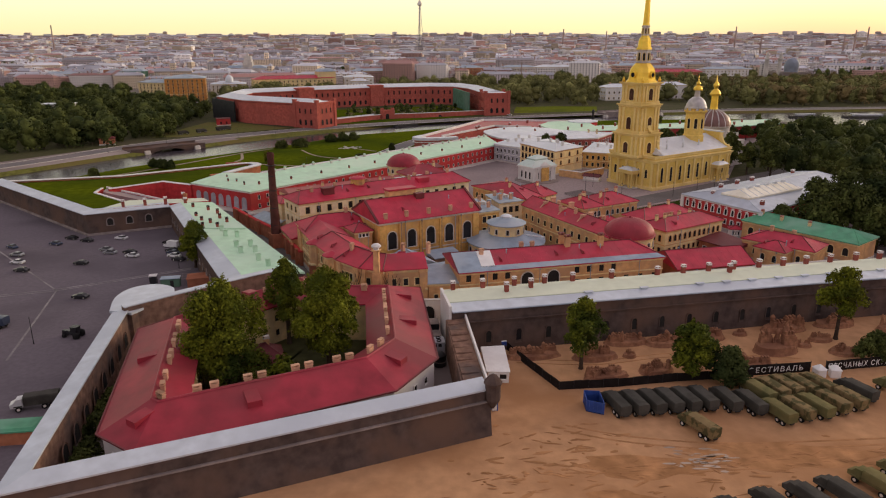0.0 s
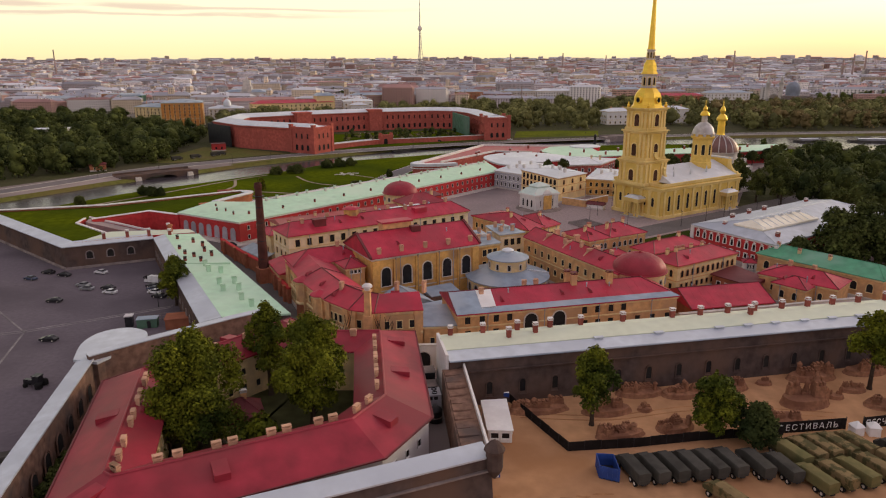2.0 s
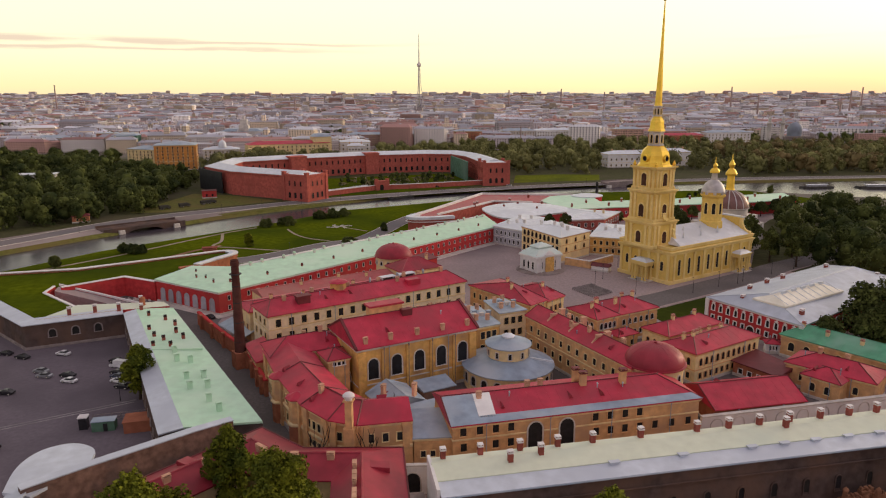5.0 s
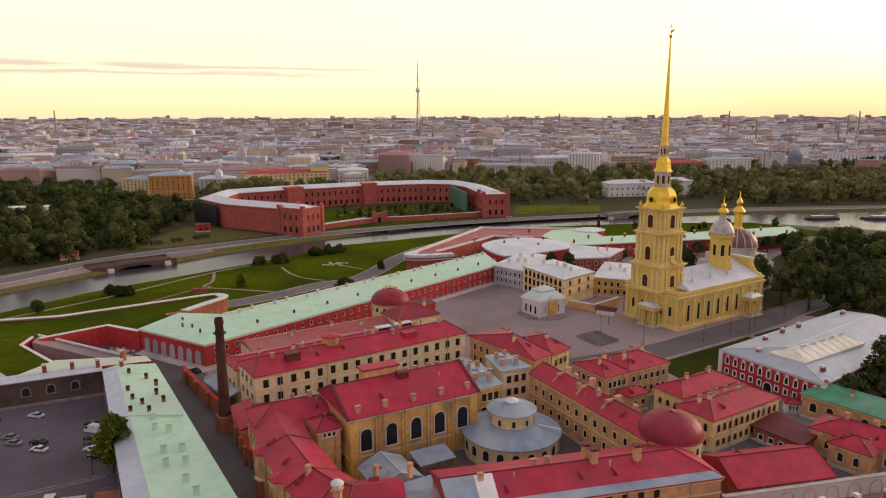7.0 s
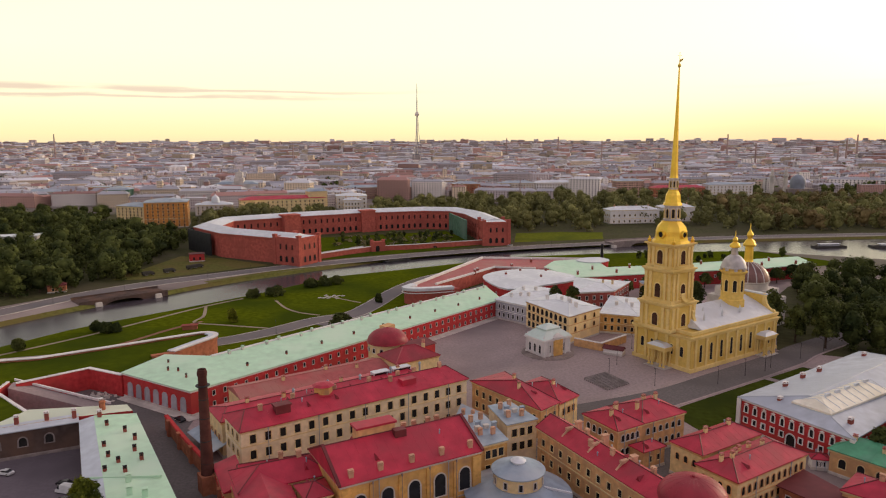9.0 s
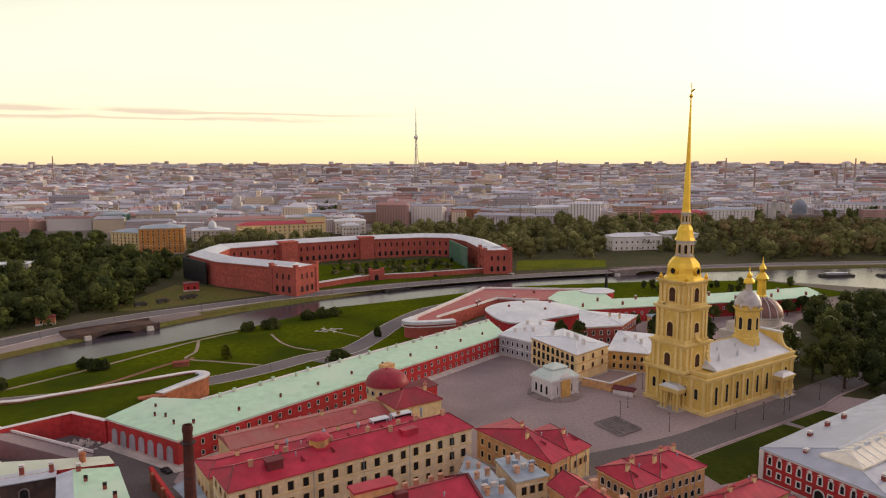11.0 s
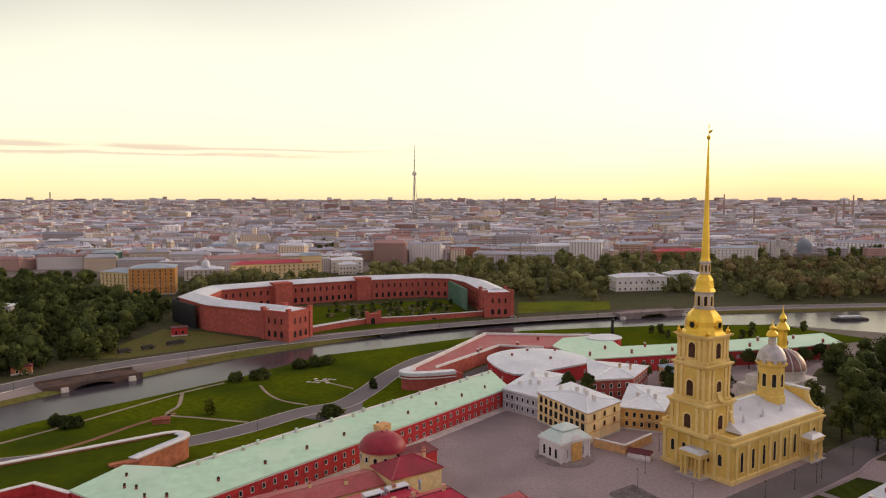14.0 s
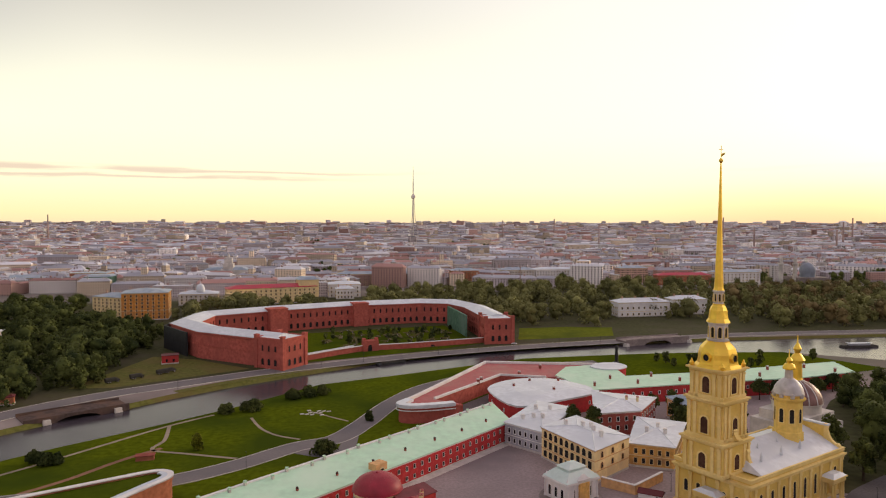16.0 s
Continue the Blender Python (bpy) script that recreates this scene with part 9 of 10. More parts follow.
def army_truck(label, canvas, cab=None):
    t = thing("canvas_truck", (0, 0, 0), label, "truck", "trucks on the sand")
    s = Shape()
    profile_body(s, [(1.9, 0.9), (3.9, 0.9), (4.0, 1.6), (3.3, 1.9), (2.9, 2.5), (1.9, 2.6)], 1.15, 0, 0.9)
    part("cab", s, cab or canvas, t)
    part("windscreen", Shape().add([(-0.9, 3.32, 1.92), (0.9, 3.32, 1.92), (0.85, 2.96, 2.44), (-0.85, 2.96, 2.44)], [(0, 1, 2, 3)]), GLASS, t)
    part("chassis", Shape().box(0, 0, 0.7, 1.0, 7.6, 0.3), IRON, t)
    part("bed", Shape().box(0, -1.0, 1.0, 2.4, 5.6, 0.7), canvas, t)
    s = Shape()
    arc = [(-1.27, 1.6), (-1.28, 2.75), (-1.18, 2.98), (-0.4, 3.06), (0.4, 3.06), (1.18, 2.98), (1.28, 2.75), (1.27, 1.6)]
    ys = [1.75, 0.9, 0.0, -0.9, -1.9, -2.9, -3.85]
    k = len(arc)
    sag = [1.0, 0.975, 1.0, 0.97, 1.0, 0.975, 1.0]
    s.add([(x * (1 - (1 - g) * 0.6), y, 1.6 + (z - 1.6) * g) for y, g in zip(ys, sag) for x, z in arc],
          [(r * k + i, r * k + i + 1, (r + 1) * k + i + 1, (r + 1) * k + i) for r in range(len(ys) - 1) for i in range(k - 1)] + [tuple(range(k)), tuple((len(ys) - 1) * k + i for i in range(k))])
    part("canvas_cover", s, canvas, t, "sagging canvas cover over hoops")
    for sx in (-1, 1):
        for y in (2.9, -1.6, -2.9):
            wheel(t, sx * 1.0, y, 0.55, 0.55, 0.4)
        part("mudguard", Shape().box(sx * 1.02, 2.9, 1.1, 0.5, 1.5, 0.14), canvas, t)
    for ob in t.children:
        if ob.name.split(".")[0] in ("canvas_cover", "bed", "cab", "chassis"):
            ob.data.transform(Matrix.Diagonal((0.9, 1.1, 1.0, 1.0)))
    return t


def row_of_trucks(base, spots):
    for x, y, turn in spots:
        copy_thing(base, pose(x, y, 0.05, 0, 0, turn))


grey_truck = army_truck("army truck with a grey canvas cover parked on the sand", CANVAS_GREY)
olive_truck = army_truck("army truck with an olive canvas cover parked on the sand", CANVAS_OLIVE)
camo_truck = army_truck("army truck with a camouflage canvas cover parked on the sand", CAMO)
row_of_trucks(grey_truck, [(33.2 + 3.5 * i, 119.6 + 0.45 * i, 15) for i in range(6)] + [(55.3, 121.4, 12), (59.4, 120.2, 14)])
row_of_trucks(olive_truck, [(62.8, 124.5, 20), (63.2, 116.8, 18), (71.2, 118.8, 20)])
row_of_trucks(camo_truck, [(66, 125.6, 20), (69.2, 126.6, 20), (72.4, 127.2, 20), (67.2, 118, 19), (75.2, 120.4, 21), (76.2, 127.6, 20), (79.2, 121.8, 22)])
grey_truck.matrix_basis = pose(83, 125, 0.05, 0, 0, 24)
olive_truck.matrix_basis = pose(91.5, 125.5, 0.05, 0, 0, 24)
camo_truck.matrix_basis = pose(46.6, 111.6, 0.05, 0, 0, 26)
row_of_trucks(grey_truck, [(38.8, 86, 22), (43.8, 86.8, 22), (50.3, 89, 24), (56.4, 90.6, 24), (62.1, 92, 25)])
row_of_trucks(olive_truck, [(69, 94.4, 26), (75, 96.5, 26)])
row_of_trucks(grey_truck, [(-197, 521, 320), (-187, 532, 320), (-176, 545, 320), (-173.5, 549, 320)])
# open blue skip and the farm tractor
SKIP = [(27.4, 118.9), (30.6, 117.5), (30.7, 122.6), (27.6, 122.9)]
t = thing("blue_container", (29, 120.3, 0), "open-topped blue steel container on the sand", "container")
s = Shape()
part("shell", s.sweep(SKIP, [(0, 0.05), (0, 2.5), (0.12, 2.5), (0.12, 0.2)], True), BLUE, t)
part("floor", Shape().prism(SKIP, 0.05, 0.25), IRON, t)
for (x0, y0), (x1, y1) in zip(SKIP, SKIP[1:] + SKIP[:1]):
    for k in (0.15, 0.38, 0.62, 0.85):
        part("rib", Shape().box(x0 + (x1 - x0) * k, y0 + (y1 - y0) * k, 0.1, 0.18, 0.18, 2.35, math.degrees(math.atan2(y1 - y0, x1 - x0))), BLUE, t)
t = thing("tractor", (-90.5, 154, 0), "dark tractor with a cab on the asphalt", "tractor")
part("engine", Shape().box(-92.0, 154.3, 0.7, 2.4, 1.0, 1.0, -10, 0, 0.92), CAR_BLACK, t)
part("cab", Shape().box(-89.8, 153.9, 0.8, 1.8, 1.7, 1.9, -10, 0, 0.88).box(-89.8, 153.9, 2.7, 1.9, 1.8, 0.14, -10), GLASS, t)
for x, y, r in ((-89.2, 152.8, 0.8), (-89.0, 154.9, 0.8), (-92.6, 153.6, 0.5), (-92.4, 155.1, 0.5)):
    part("wheel", Shape().lathe(x, y, [(r * 0.6, 0.05), (r, 0.2), (r, r * 1.5), (r * 0.6, r * 1.9)], 12), TYRE, t)

cars = [car("white car parked on the asphalt", CAR_WHITE), car("black car parked on the asphalt", CAR_BLACK), car("silver car parked on the asphalt", CAR_GREY), car("dark blue car parked on the asphalt", CAR_BLUE)]
van = car("white van parked beside the wall", CAR_WHITE, True)
spots = [(0, -138, 211, 80), (1, -132, 203, 80), (1, -135, 239, 75), (0, -117, 239, 75), (2, -116, 225, 80), (2, -113, 221.5, 80), (1, -106.5, 222, 78), (0, -104, 218, 78), (1, -117, 210, 85), (1, -102, 180, 85),
         (1, -97.5, 233, 75), (1, -93, 224, 75), (3, -91.5, 221, 75), (0, -90, 218, 75), (1, -87, 214, 75), (0, -150, 214, 80), (3, -150, 228, 60)]
for k, x, y, turn in spots:
    copy_thing(cars[k], pose(x, y, 0.06, 0, 0, turn))
for c, (x, y, turn) in zip(cars, ((-160, 205, 80), (-128, 236, 75), (-110, 302, 30), (-131, 262, 60))):
    c.matrix_basis = pose(x, y, 0.06, 0, 0, turn)
cars[2].matrix_basis, cars[3].matrix_basis = pose(-143, 219, 0.06, 0, 0, 80), pose(-137, 232, 0.06, 0, 0, 70)
van.matrix_basis = pose(-95, 229, 0.06, 0, 0, 75)
for x, y, turn in ((-92, 292, 40), (-83, 275, 50), (-60, 300, 55), (-5, 640, 70), (60, 650, 60)):
    copy_thing(cars[(int(x) % 3)], pose(x, y, 0.2, 0, 0, turn))
lorry = army_truck("covered lorry with a white cab below the wall", CANVAS_GREY, CAR_WHITE)
lorry.matrix_basis = pose(-80.5, 120.5, 0.06, 0, 0, 110)
blue_lorry = army_truck("lorry with a dull blue cover on the asphalt", CAR_BLUE)
blue_lorry.matrix_basis = pose(-114, 160, 0.06, 0, 0, 80)
t = thing("market_stall", (-76, 108), "long orange stall under a green sheet roof", "stall")
part("wall", Shape().box(-79, 109, 0.05, 12, 4.0, 2.6, 8), BRICK_ORANGE, t)
part("roof", Shape().box(-79, 109, 2.65, 12.8, 4.8, 0.3, 8).box(-79, 109, 2.95, 12.4, 4.2, 0.35, 8, 0, 0.85), DEEP_GREEN_ROOF, t, "green corrugated sheet roof")

# ---- beach things ----
fence = [(13.5, 149), (15.5, 144), (23.5, 127.5), (36, 128.8), (49, 131.2), (66, 133.2)]
t = thing("site_fence", (30, 130), "low black fabric site fence on the sand", "fence")
for a, b in zip(fence, fence[1:]):
    d = Vector(b) - Vector(a)
    n = max(1, int(d.length / 3))
    for i in range(n):
        p, q = Vector(a) + d * (i / n), Vector(a) + d * ((i + 1) / n)
        part("panel", Shape().sweep([tuple(p), tuple(q)], [(-0.04, 0.05), (0.04, 0.05), (0.09, 1.9 + 0.1 * (i % 2)), (0.02, 1.9)]), BLACK_MESH, t)
        part("post", Shape().box(p.x, p.y, 0, 0.1, 0.1, 2.05), IRON, t)


def banner(a, b, words, label):
    t = thing("festival_banner", (*a, 0), label, "banner")
    part("cloth", Shape().sweep([a, b], [(-0.04, 0.2), (0.04, 0.2), (0.04, 2.6), (-0.04, 2.6)]), BLACK_MESH, t)
    for p in (a, b, tuple((Vector(a) + Vector(b)) / 2)):
        part("post", Shape().box(*p, 0, 0.14, 0.14, 2.8), IRON, t)
    cu = bpy.data.curves.new("lettering", "FONT")
    cu.body, cu.size, cu.align_x, cu.extrude = words, 1.75, "CENTER", 0.01
    cu.space_character = 1.25
    ob = new("lettering", cu)
    d = Vector(b) - Vector(a)
    m = (Vector(a) + Vector(b)) / 2 + Vector((d.y, -d.x)).normalized() * 0.07
    dg = bpy.context.evaluated_depsgraph_get()
    me = bpy.data.meshes.new_from_object(ob.evaluated_get(dg))
    bpy.data.objects.remove(ob)
    wide = max(v.co.x for v in me.vertices) - min(v.co.x for v in me.vertices)
    me.transform(Matrix.Diagonal((min(1.0, d.length * 0.94 / wide), 1, 1, 1)))
    me.materials.clear()
    me.materials.append(WHITE_PAINT)
    put("lettering", me, pose(m.x, m.y, 0.75, 90, 0, facing(a, b)), t, "white capital letters")


banner((63.2, 133.2), (79.0, 135.2), "ФЕСТИВАЛЬ", "black festival banner with white lettering on the sand")
banner((82.5, 135.4), (104, 139.2), "ПЕСЧАНЫХ СКУЛЬПТУР", "black sand sculpture banner with white lettering")
for x, y, turn in ((80.2, 133.6, 10), (83.4, 133.4, -12)):
    t = thing("white_tent", (x, y), "small white canvas stall beside the banner", "tent")
    part("wall", Shape().box(x, y, 0.05, 2.0, 2.0, 1.8, turn, 0, 0.95), WHITE_PAINT, t)
    part("roof", Shape().box(x, y, 1.85, 2.3, 2.3, 0.9, turn, 0, 0.12), WHITE_PAINT, t)
t = thing("white_cabin", (10.8, 133.6), "white site cabin with a sloping roof on the sand", "cabin")
cab = [(8.9, 130.6), (13.4, 130.4), (13.0, 141.0), (8.2, 140.4)]
part("wall", Shape().prism(cab, 0.05, 2.7), WHITE_PAINT, t)
part("roof", roof_shape(cab, 2.75, "shed", 0.9, 0.25, 0.12), WHITE_PAINT, t, "white sheet roof")
row_of(window_mesh(1.4, 1.1, False, WHITE_PAINT, 0.1), cab[0], cab[1], 1.0, 2, t, 0.2)
row_of(window_mesh(1.0, 1.0, False, WHITE_PAINT, 0.1), cab[1], cab[2], 1.2, 3, t, 0.5)
t = thing("portable_toilet", (9.4, 120.4), "blue portable toilet with a white roof beside the wall", "toilet")
part("cabin", Shape().box(9.6, 119.6, 0.05, 1.2, 1.2, 2.1, 10), BLUE, t)
part("roof", Shape().box(9.6, 119.6, 2.15, 1.3, 1.3, 0.25, 10, 0, 0.7), WHITE_PAINT, t)
part("door", Shape().box(9.6, 118.97, 0.15, 0.9, 0.08, 1.9, 10), WHITE_PAINT, t)
t = thing("portable_toilet", (13.6, 147.2), "blue portable toilet with a white roof at the wall", "toilet")
part("cabin", Shape().box(13.6, 147.2, 0.05, 1.2, 1.2, 2.1, 10), BLUE, t)
part("roof", Shape().box(13.6, 147.2, 2.15, 1.3, 1.3, 0.25, 10, 0, 0.7), WHITE_PAINT, t)


def castle(x, y, w, d, h, turn, seed, kind):
    """A sand sculpture: a battered mound carrying crude carved towers and ledges."""
    rng = np.random.default_rng(seed)
    t = thing("sand_sculpture", (x, y), "carved brown sand sculpture on the beach", "sculpture", "sand sculptures")
    c, s_ = math.cos(radians(turn)), math.sin(radians(turn))

    def rough(nm, sh, lbl=""):
        me = sh.mesh(nm, CASTLE_SAND, False)
        for v in me.vertices:
            v.co += noise.noise_vector(v.co * 0.9) * 0.18
        part(nm, me, None, t, lbl)

    base = Shape()
    k = 16
    rings = [(1.0, 0.0), (0.92, 0.12), (0.86, 0.30), (0.6, 0.34), (0.2, 0.36)]
    base.add([(x + math.cos(6.283 * i / k) * w * 0.62 * q * c - math.sin(6.283 * i / k) * d * 0.66 * q * s_, y + math.cos(6.283 * i / k) * w * 0.62 * q * s_ + math.sin(6.283 * i / k) * d * 0.66 * q * c, h * z) for q, z in rings for i in range(k)],
             [(r * k + i, r * k + (i + 1) % k, (r + 1) * k + (i + 1) % k, (r + 1) * k + i) for r in range(4) for i in range(k)] + [tuple(4 * k + i for i in range(k))])
    rough("mound", base)
    for i in range(kind + 3):
        a, b = rng.uniform(-0.4, 0.4) * w, rng.uniform(-0.3, 0.3) * d
        px, py = x + a * c - b * s_, y + a * s_ + b * c
        hh = h * rng.uniform(0.55, 1.0)
        r = rng.uniform(0.06, 0.11) * w
        if i % 3 == 1:
            rough("carved_tower", Shape().lathe(px, py, [(r * 0.9, 0), (r * 0.7, hh * 0.6), (r * 0.55, hh * 0.85), (r * 0.75, hh * 0.88), (r * 0.7, hh * 0.98), (r * 0.1, hh * 1.15)], 8))
        else:
            blk = Shape().box(px, py, 0, r * 3.2, r * 1.5, hh * 0.75, turn + rng.uniform(-10, 10), 0, 0.86)
            for q in (-1, 0, 1):
                blk.box(px + q * r * 0.95 * c, py + q * r * 0.95 * s_, hh * 0.7, r * 0.5, r * 0.9, hh * 0.2, turn)
            rough("carved_block", blk)


for args in ((20, 143, 11, 3.5, 3.2, 8, 1, 7), (34, 142.5, 9, 4, 3.6, 8, 2, 6), (43, 150.5, 9, 4, 3.2, 8, 3, 8), (52, 150, 8, 4, 3.0, 8, 4, 6), (63, 153, 8, 4, 3.4, 8, 5, 7), (34.5, 133, 8.5, 3, 3.0, 10, 6, 9), (46, 136, 7, 4, 3.0, 20, 7, 6),
             (42, 143, 2.6, 2, 2.6, 0, 8, 3), (76.5, 146, 9, 5, 6.2, 10, 9, 12), (84, 158, 10, 4, 4.0, 8, 10, 9), (90, 152, 5, 3, 2.6, 8, 11, 5), (68, 139, 8, 4, 2.8, 8, 12, 5), (98, 161, 9, 4, 3.4, 8, 13, 8), (102, 147, 8, 4, 3.2, 8, 14, 7),
             (84.5, 148.5, 3, 2, 2.4, 8, 15, 3), (112, 158, 9, 4, 3.8, 8, 16, 8), (92, 145, 6, 4, 2.6, 8, 17, 5), (120, 150, 8, 4, 3.4, 8, 18, 7), (72, 155, 3, 2, 2.0, 0, 19, 3)):
    castle(*args)

# equipment in the narrow alley beside the prison
t = thing("plant_unit", (-1.5, 144.6, 0), "grey ventilation unit with two dark grilles in the alley", "machine")
part("casing", Shape().box(-1.5, 144.6, 0.1, 2.5, 3.4, 3.4, 8), PALE_GREY, t)
for k in (-1, 1):
    part("grille", Shape().box(-1.68 + 0.55 * k, 142.86 + 0.09 * k, 2.5, 0.8, 0.1, 0.7, 8), IRON, t)
    part("fan_ring", Shape().lathe(-1.5 - 0.1 * k, 144.7 + 0.8 * k, [(0.55, 3.5), (0.55, 3.75), (0.45, 3.75), (0.45, 3.5)], 14), IRON, t)
part("lid_rim", Shape().box(-1.5, 144.6, 3.48, 2.6, 3.5, 0.06, 8), PALE_GREY, t)
t = thing("dark_tank", (-2.0, 138.5, 0), "dark round tank in the alley", "tank")
part("tank_body", Shape().lathe(-1.2, 138.5, [(1.3, 0.1), (1.4, 0.3), (1.4, 2.6), (1.0, 3.1), (0.3, 3.3)], 18), IRON, t, "", True)
part("rings", Shape().lathe(-1.2, 138.5, [(1.42, 1.2), (1.52, 1.2), (1.52, 1.4), (1.42, 1.4)], 18), GRANITE, t)
for x, y, w, d, h in ((-2.6, 150.4, 2.9, 3.4, 2.4), (-3.2, 155.2, 3.2, 3.6, 3.4)):
    t = thing("dark_crate", (x, y, 0), "dark steel crate with a flat lid in the alley", "container", "alley crates")
    part("crate_body", Shape().box(x, y, 0.08, w, d, h, 8, 0, 0.97), IRON, t)
    part("crate_lid", Shape().box(x, y, h + 0.08, w + 0.12, d + 0.12, 0.12, 8), GRANITE, t)
t = thing("alley_gate", (-3.6, 162.4, 0), "white alley wall with a dark arched iron gate", "wall", kind="structure")
part("wall", Shape().box(-3.6, 162.4, 0, 7.4, 0.7, 6.2, 3), WHITE, t)
part("coping", Shape().box(-3.6, 162.4, 6.2, 7.8, 1.0, 0.35, 3), LIGHT_STONE, t)
gate = put("gate_arch", window_mesh(3.0, 4.6, True, LIGHT_STONE, 0.25, DARK), pose(-4.2, 162.0, 0.2, 0, 0, 3), t, "dark arched gate")
bars = Shape()
for k in range(-3, 4):
    for sg in (-1, 1):
        x0, z0 = (0.0, 0.9 + 0.55 * (k + 3)), (1.3 * sg, 0.4 + 0.55 * (k + 3))
        rib(bars, Vector((-4.2 + x0[0], 161.93, x0[1])), Vector((-4.2 + z0[0], 161.93, z0[1])), 0.06, 0.06)
part("gate_bars", bars, LIGHT_STONE, gate)

# benches set in close rows on the plaza
bench = thing("plaza_bench", (0, 0, 0), "grey wooden bench in close rows on the plaza", "bench", "plaza benches")
part("seat", Shape().box(0, 0, 0.42, 1.15, 0.42, 0.09), BENCH_WOOD, bench)
part("backrest", Shape().box(0, 0.2, 0.52, 1.15, 0.06, 0.4), BENCH_WOOD, bench)
for k in (-0.5, 0.5):
    part("leg", Shape().box(k, 0, 0, 0.09, 0.45, 0.42), BENCH_WOOD, bench)
ux, uy = Vector((0.82, 0.572)), Vector((0.464, -0.886))
bench.matrix_basis = pose(56, 313, 0.06, 0, 0, 35)
for i in range(9):
    for j in range(12):
        if i or j:
            p = Vector((56, 313)) + ux * (1.32 * i) + uy * (1.15 * j)
            copy_thing(bench, pose(p.x, p.y, 0.06, 0, 0, 35))


# ---- bridges, island things, lamps ----
def arch_bridge(name, a, b, depth, span, rise, top, label, stone=GRANITE, feet=(0, 1)):
    t = thing(name, (*a, 0), label, "bridge", kind="structure")
    a, b = Vector(a), Vector(b)
    L = (b - a).length
    d = (b - a).normalized()
    n = Vector((-d.y, d.x))
    mid = L / 2
    k = 14
    arch = [(mid - span / 2 * math.cos(math.pi * i / k), -3.0 + (rise + 3.0) * math.sin(math.pi * i / k) ** 0.8) for i in range(k + 1)]
    prof = [(0, -3.0)] + arch + [(L, -3.0), (L, top - 0.8), (mid, top), (0, top - 0.8)]
    m = len(prof)
    pts = [(a.x + d.x * p + n.x * o, a.y + d.y * p + n.y * o, q) for o in (0, depth) for p, q in prof]
    faces = [(i, (i + 1) % m, m + (i + 1) % m, m + i) for i in range(m)]
    s = Shape().add(pts, faces)
    for o in (0, m):
        q = len(prof)
        up = [(q - 3) + o, (q - 2) + o, (q - 1) + o]
        for i in range(k):
            tgt = up[2] if i < k // 2 else up[0]
            s.f.append((o + 1 + i, o + 2 + i, tgt))
            s.m.append(0)
        s.f.append((o + 1 + k // 2, up[0], up[1], up[2]))
        s.m.append(0)
        s.f.append((o, o + 1, up[2]))
        s.m.append(0)
        s.f.append((o + 1 + k, o + 2 + k, up[0]))
        s.m.append(0)
    part("arch", s, stone, t)
    for o in (0.2, depth - 0.6):
        p0, p1 = a + n * o, b + n * o
        part("parapet", Shape().sweep([tuple(p0), tuple(p0.lerp(p1, 0.5)), tuple(p1)], [(0, top - 0.9), (0.5, top - 0.9), (0.5, top + 0.5), (0, top + 0.5)]), stone, t)
    for p in (a.lerp(b, k_) for k_ in feet):
        part("pier", Shape().box(p.x, p.y, -3, 4, 4, 3.3, 45, 0, 0.8), LIGHT_STONE, t)
    return t


arch_bridge("embankment_bridge", (-199, 435), (-163, 468), 17, 21, 0.2, 1.1, "low brown stone road bridge with a dark arch and pale piers", STONE_DARK, (0.2, 0.88))
arch_bridge("east_bridge", (150, 652), (207, 671), 15, 26, 1.2, 2.6, "low stone bridge with a flat arch over a side channel")
t = thing("landing_stage", (-40, 580), "dark floating landing stage on the strait", "jetty")
part("deck", Shape().box(-33, 586, -2.1, 22, 5, 1.2, 36), IRON, t)
part("cabin", Shape().box(-33, 586, -0.9, 18, 3.4, 1.0, 36, 0, 0.9), CANVAS_GREY, t)
t = thing("brick_kiosk", (-120, 386), "low reddish brick block on the grass", "kiosk")
part("block", Shape().box(-120, 386, 0.05, 7, 3.2, 1.8, 15, 0, 0.95), BRICK_ORANGE, t)
part("lid", Shape().box(-120, 386, 1.85, 7.6, 3.8, 0.35, 15), CHIM_BRICK, t)
t = thing("dark_monument", (122, 575), "slim dark monument by the bank", "monument")
part("figure_shaft", Shape().lathe(122, 575, [(2.2, 0), (2.2, 1.5), (1.1, 2.0), (1.2, 6.0), (0.9, 9.5), (1.3, 11.5), (0.6, 13)], 8), IRON, t)
lamp = thing("street_lamp", (0, 0, 0), "thin dark street lamp with a small head", "lamp", "street lamps")
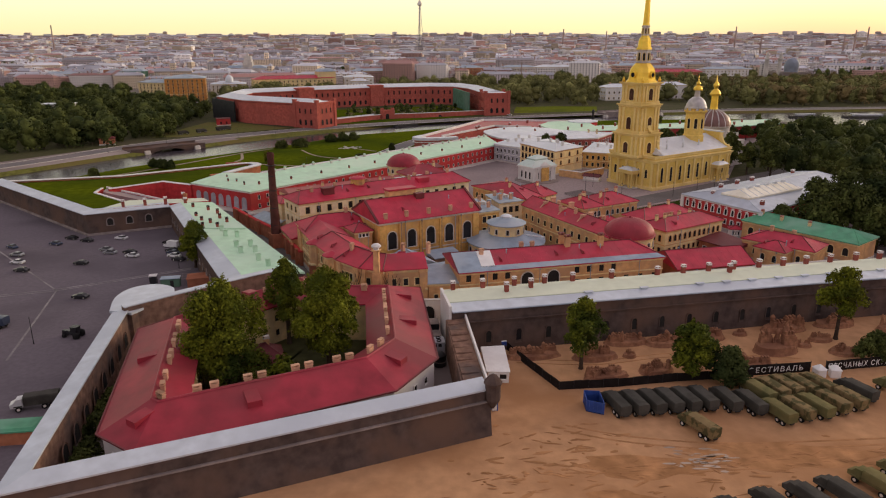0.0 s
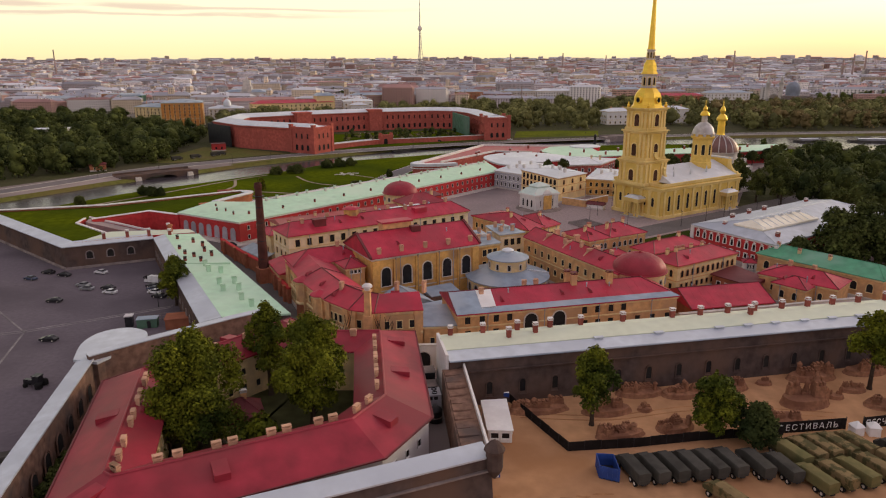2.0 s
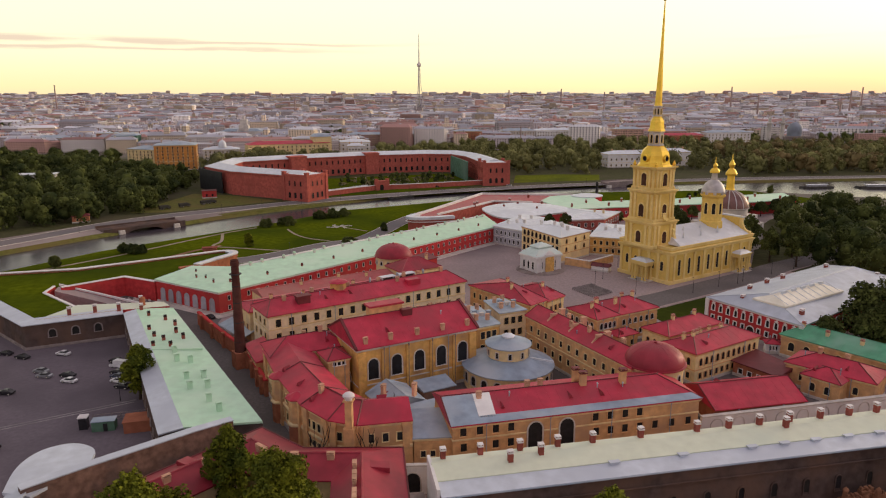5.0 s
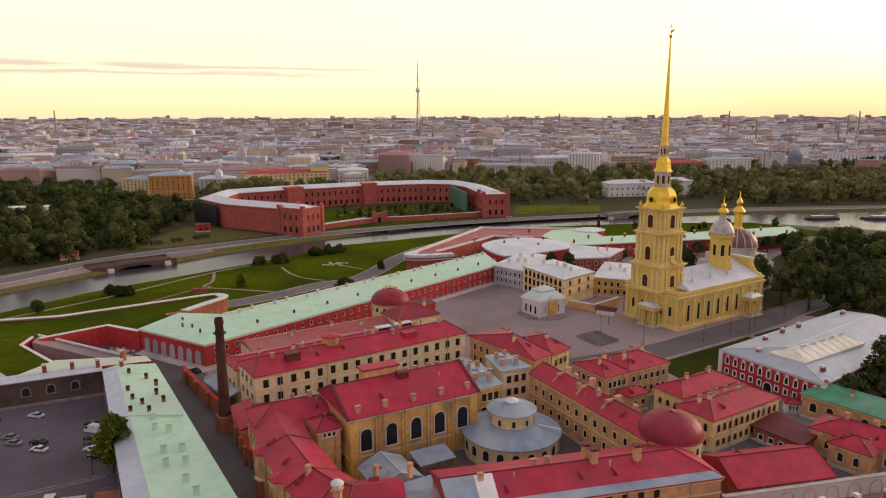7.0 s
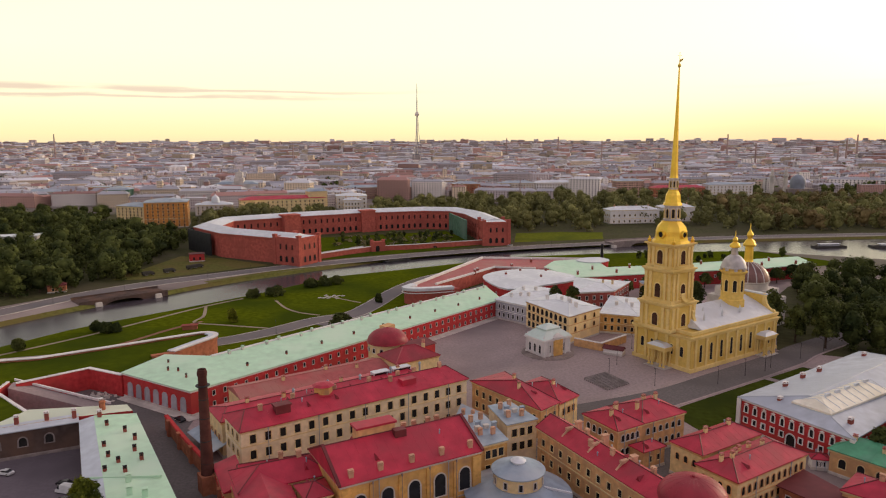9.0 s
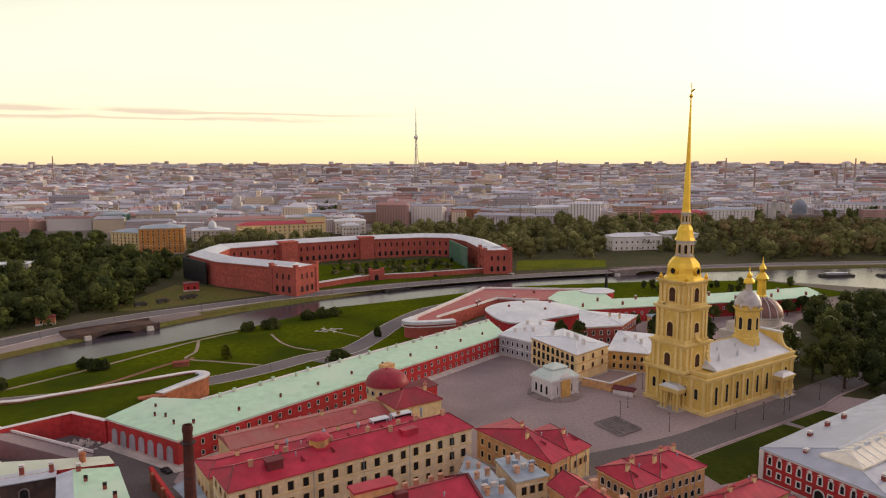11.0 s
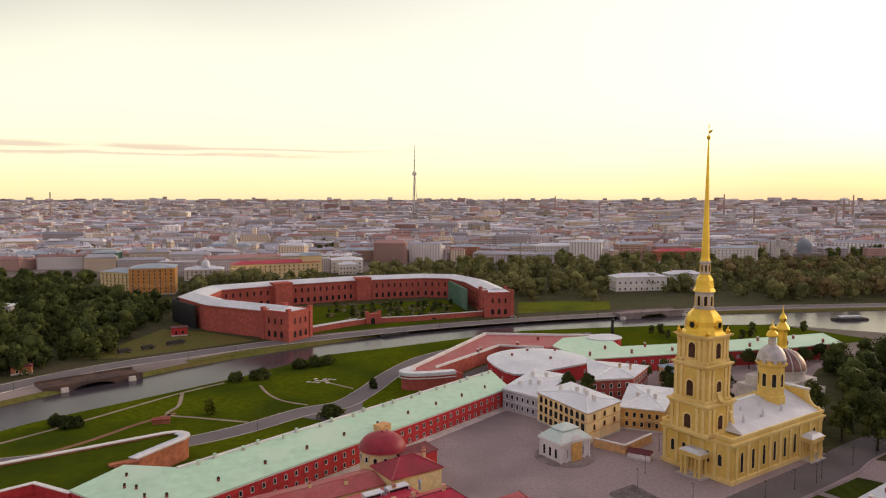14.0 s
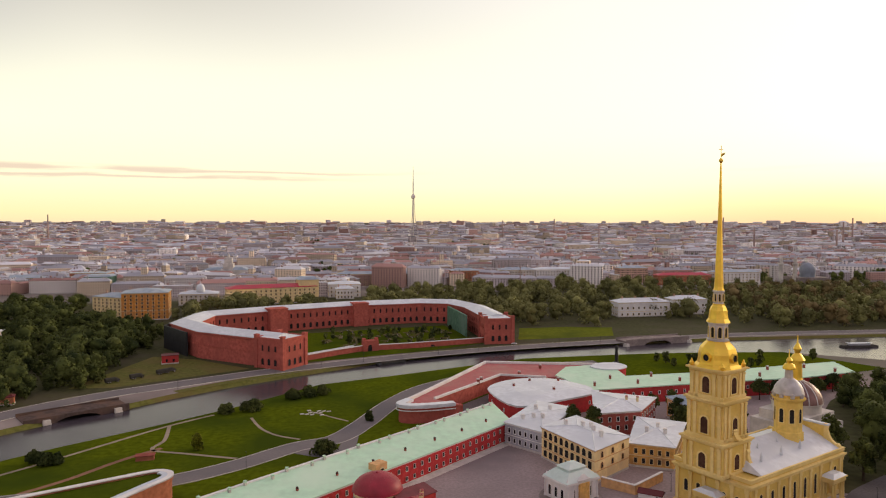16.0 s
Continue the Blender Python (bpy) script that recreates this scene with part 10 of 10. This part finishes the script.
part("pole", Shape().lathe(0, 0, [(0.16, 0), (0.09, 0.8), (0.06, 6.4), (0.04, 6.6)], 8), IRON, lamp)
part("head", Shape().box(0, 0.3, 6.5, 0.24, 0.7, 0.2, 0, 0, 0.8), IRON, lamp)
lamp.matrix_basis = pose(-84, 206, 0.05)
for x, y in ((-98, 150), (-87, 216), (-76, 376), (-214, 436), (-190, 470), (-150, 501), (-128, 522), (-104, 543), (-78, 563), (-52, 582), (-26, 595), (0, 605), (30, 622), (62, 634), (95, 645), (130, 655), (165, 663), (200, 672),
             (72, 330), (66, 318), (80, 306), (104, 308), (118, 317), (132, 326), (150, 338), (165, 348), (60, 372), (84, 352), (128, 322)):
    copy_thing(lamp, pose(x, y, 0.05, 0, 0, 30))
# cannons and vehicles on show in the arsenal court
gun = thing("field_gun", (0, 0, 0), "dark green field gun on the arsenal lawn", "cannon", "guns on show")
part("carriage", Shape().box(0, 0, 0.5, 2.4, 4.2, 1.0, 0, 0, 0.7), CANVAS_OLIVE, gun)
part("barrel", Shape().box(0, 3.4, 1.4, 0.4, 5.0, 0.4), CANVAS_OLIVE, gun)
for sx in (-1.3, 1.3):
    wheel(gun, sx, 0, 0.7, 0.7, 0.35)
gun.matrix_basis = pose(-70, 660, 0.12, 0, 0, 20)
rng = np.random.default_rng(17)
for i in range(70):
    copy_thing(gun, pose(-90 + rng.uniform(0, 108), 640 + rng.uniform(0, 85) * 0.9, 0.12, 0, 0, rng.uniform(0, 360)))
# boats and pontoons on the right reach of the strait
for x, y, l, w, turn in ((335, 650, 30, 6, 6), (392, 648, 44, 9, -4), (452, 640, 50, 10, 2)):
    t = thing("moored_barge", (x, y, -2), "long pale moored barge with a low deckhouse", "boat", "moored barges")
    part("hull", Shape().box(x, y, -2.2, l, w, 1.8, turn, 0, 0.95), CANVAS_GREY, t)
    part("deckhouse", Shape().box(x, y, -0.4, l * 0.6, w * 0.55, 1.5, turn, 0, 0.92), PALE_GREY, t)
    part("awning", Shape().box(x, y, 1.1, l * 0.66, w * 0.7, 0.2, turn), WHITE_ROOF, t)
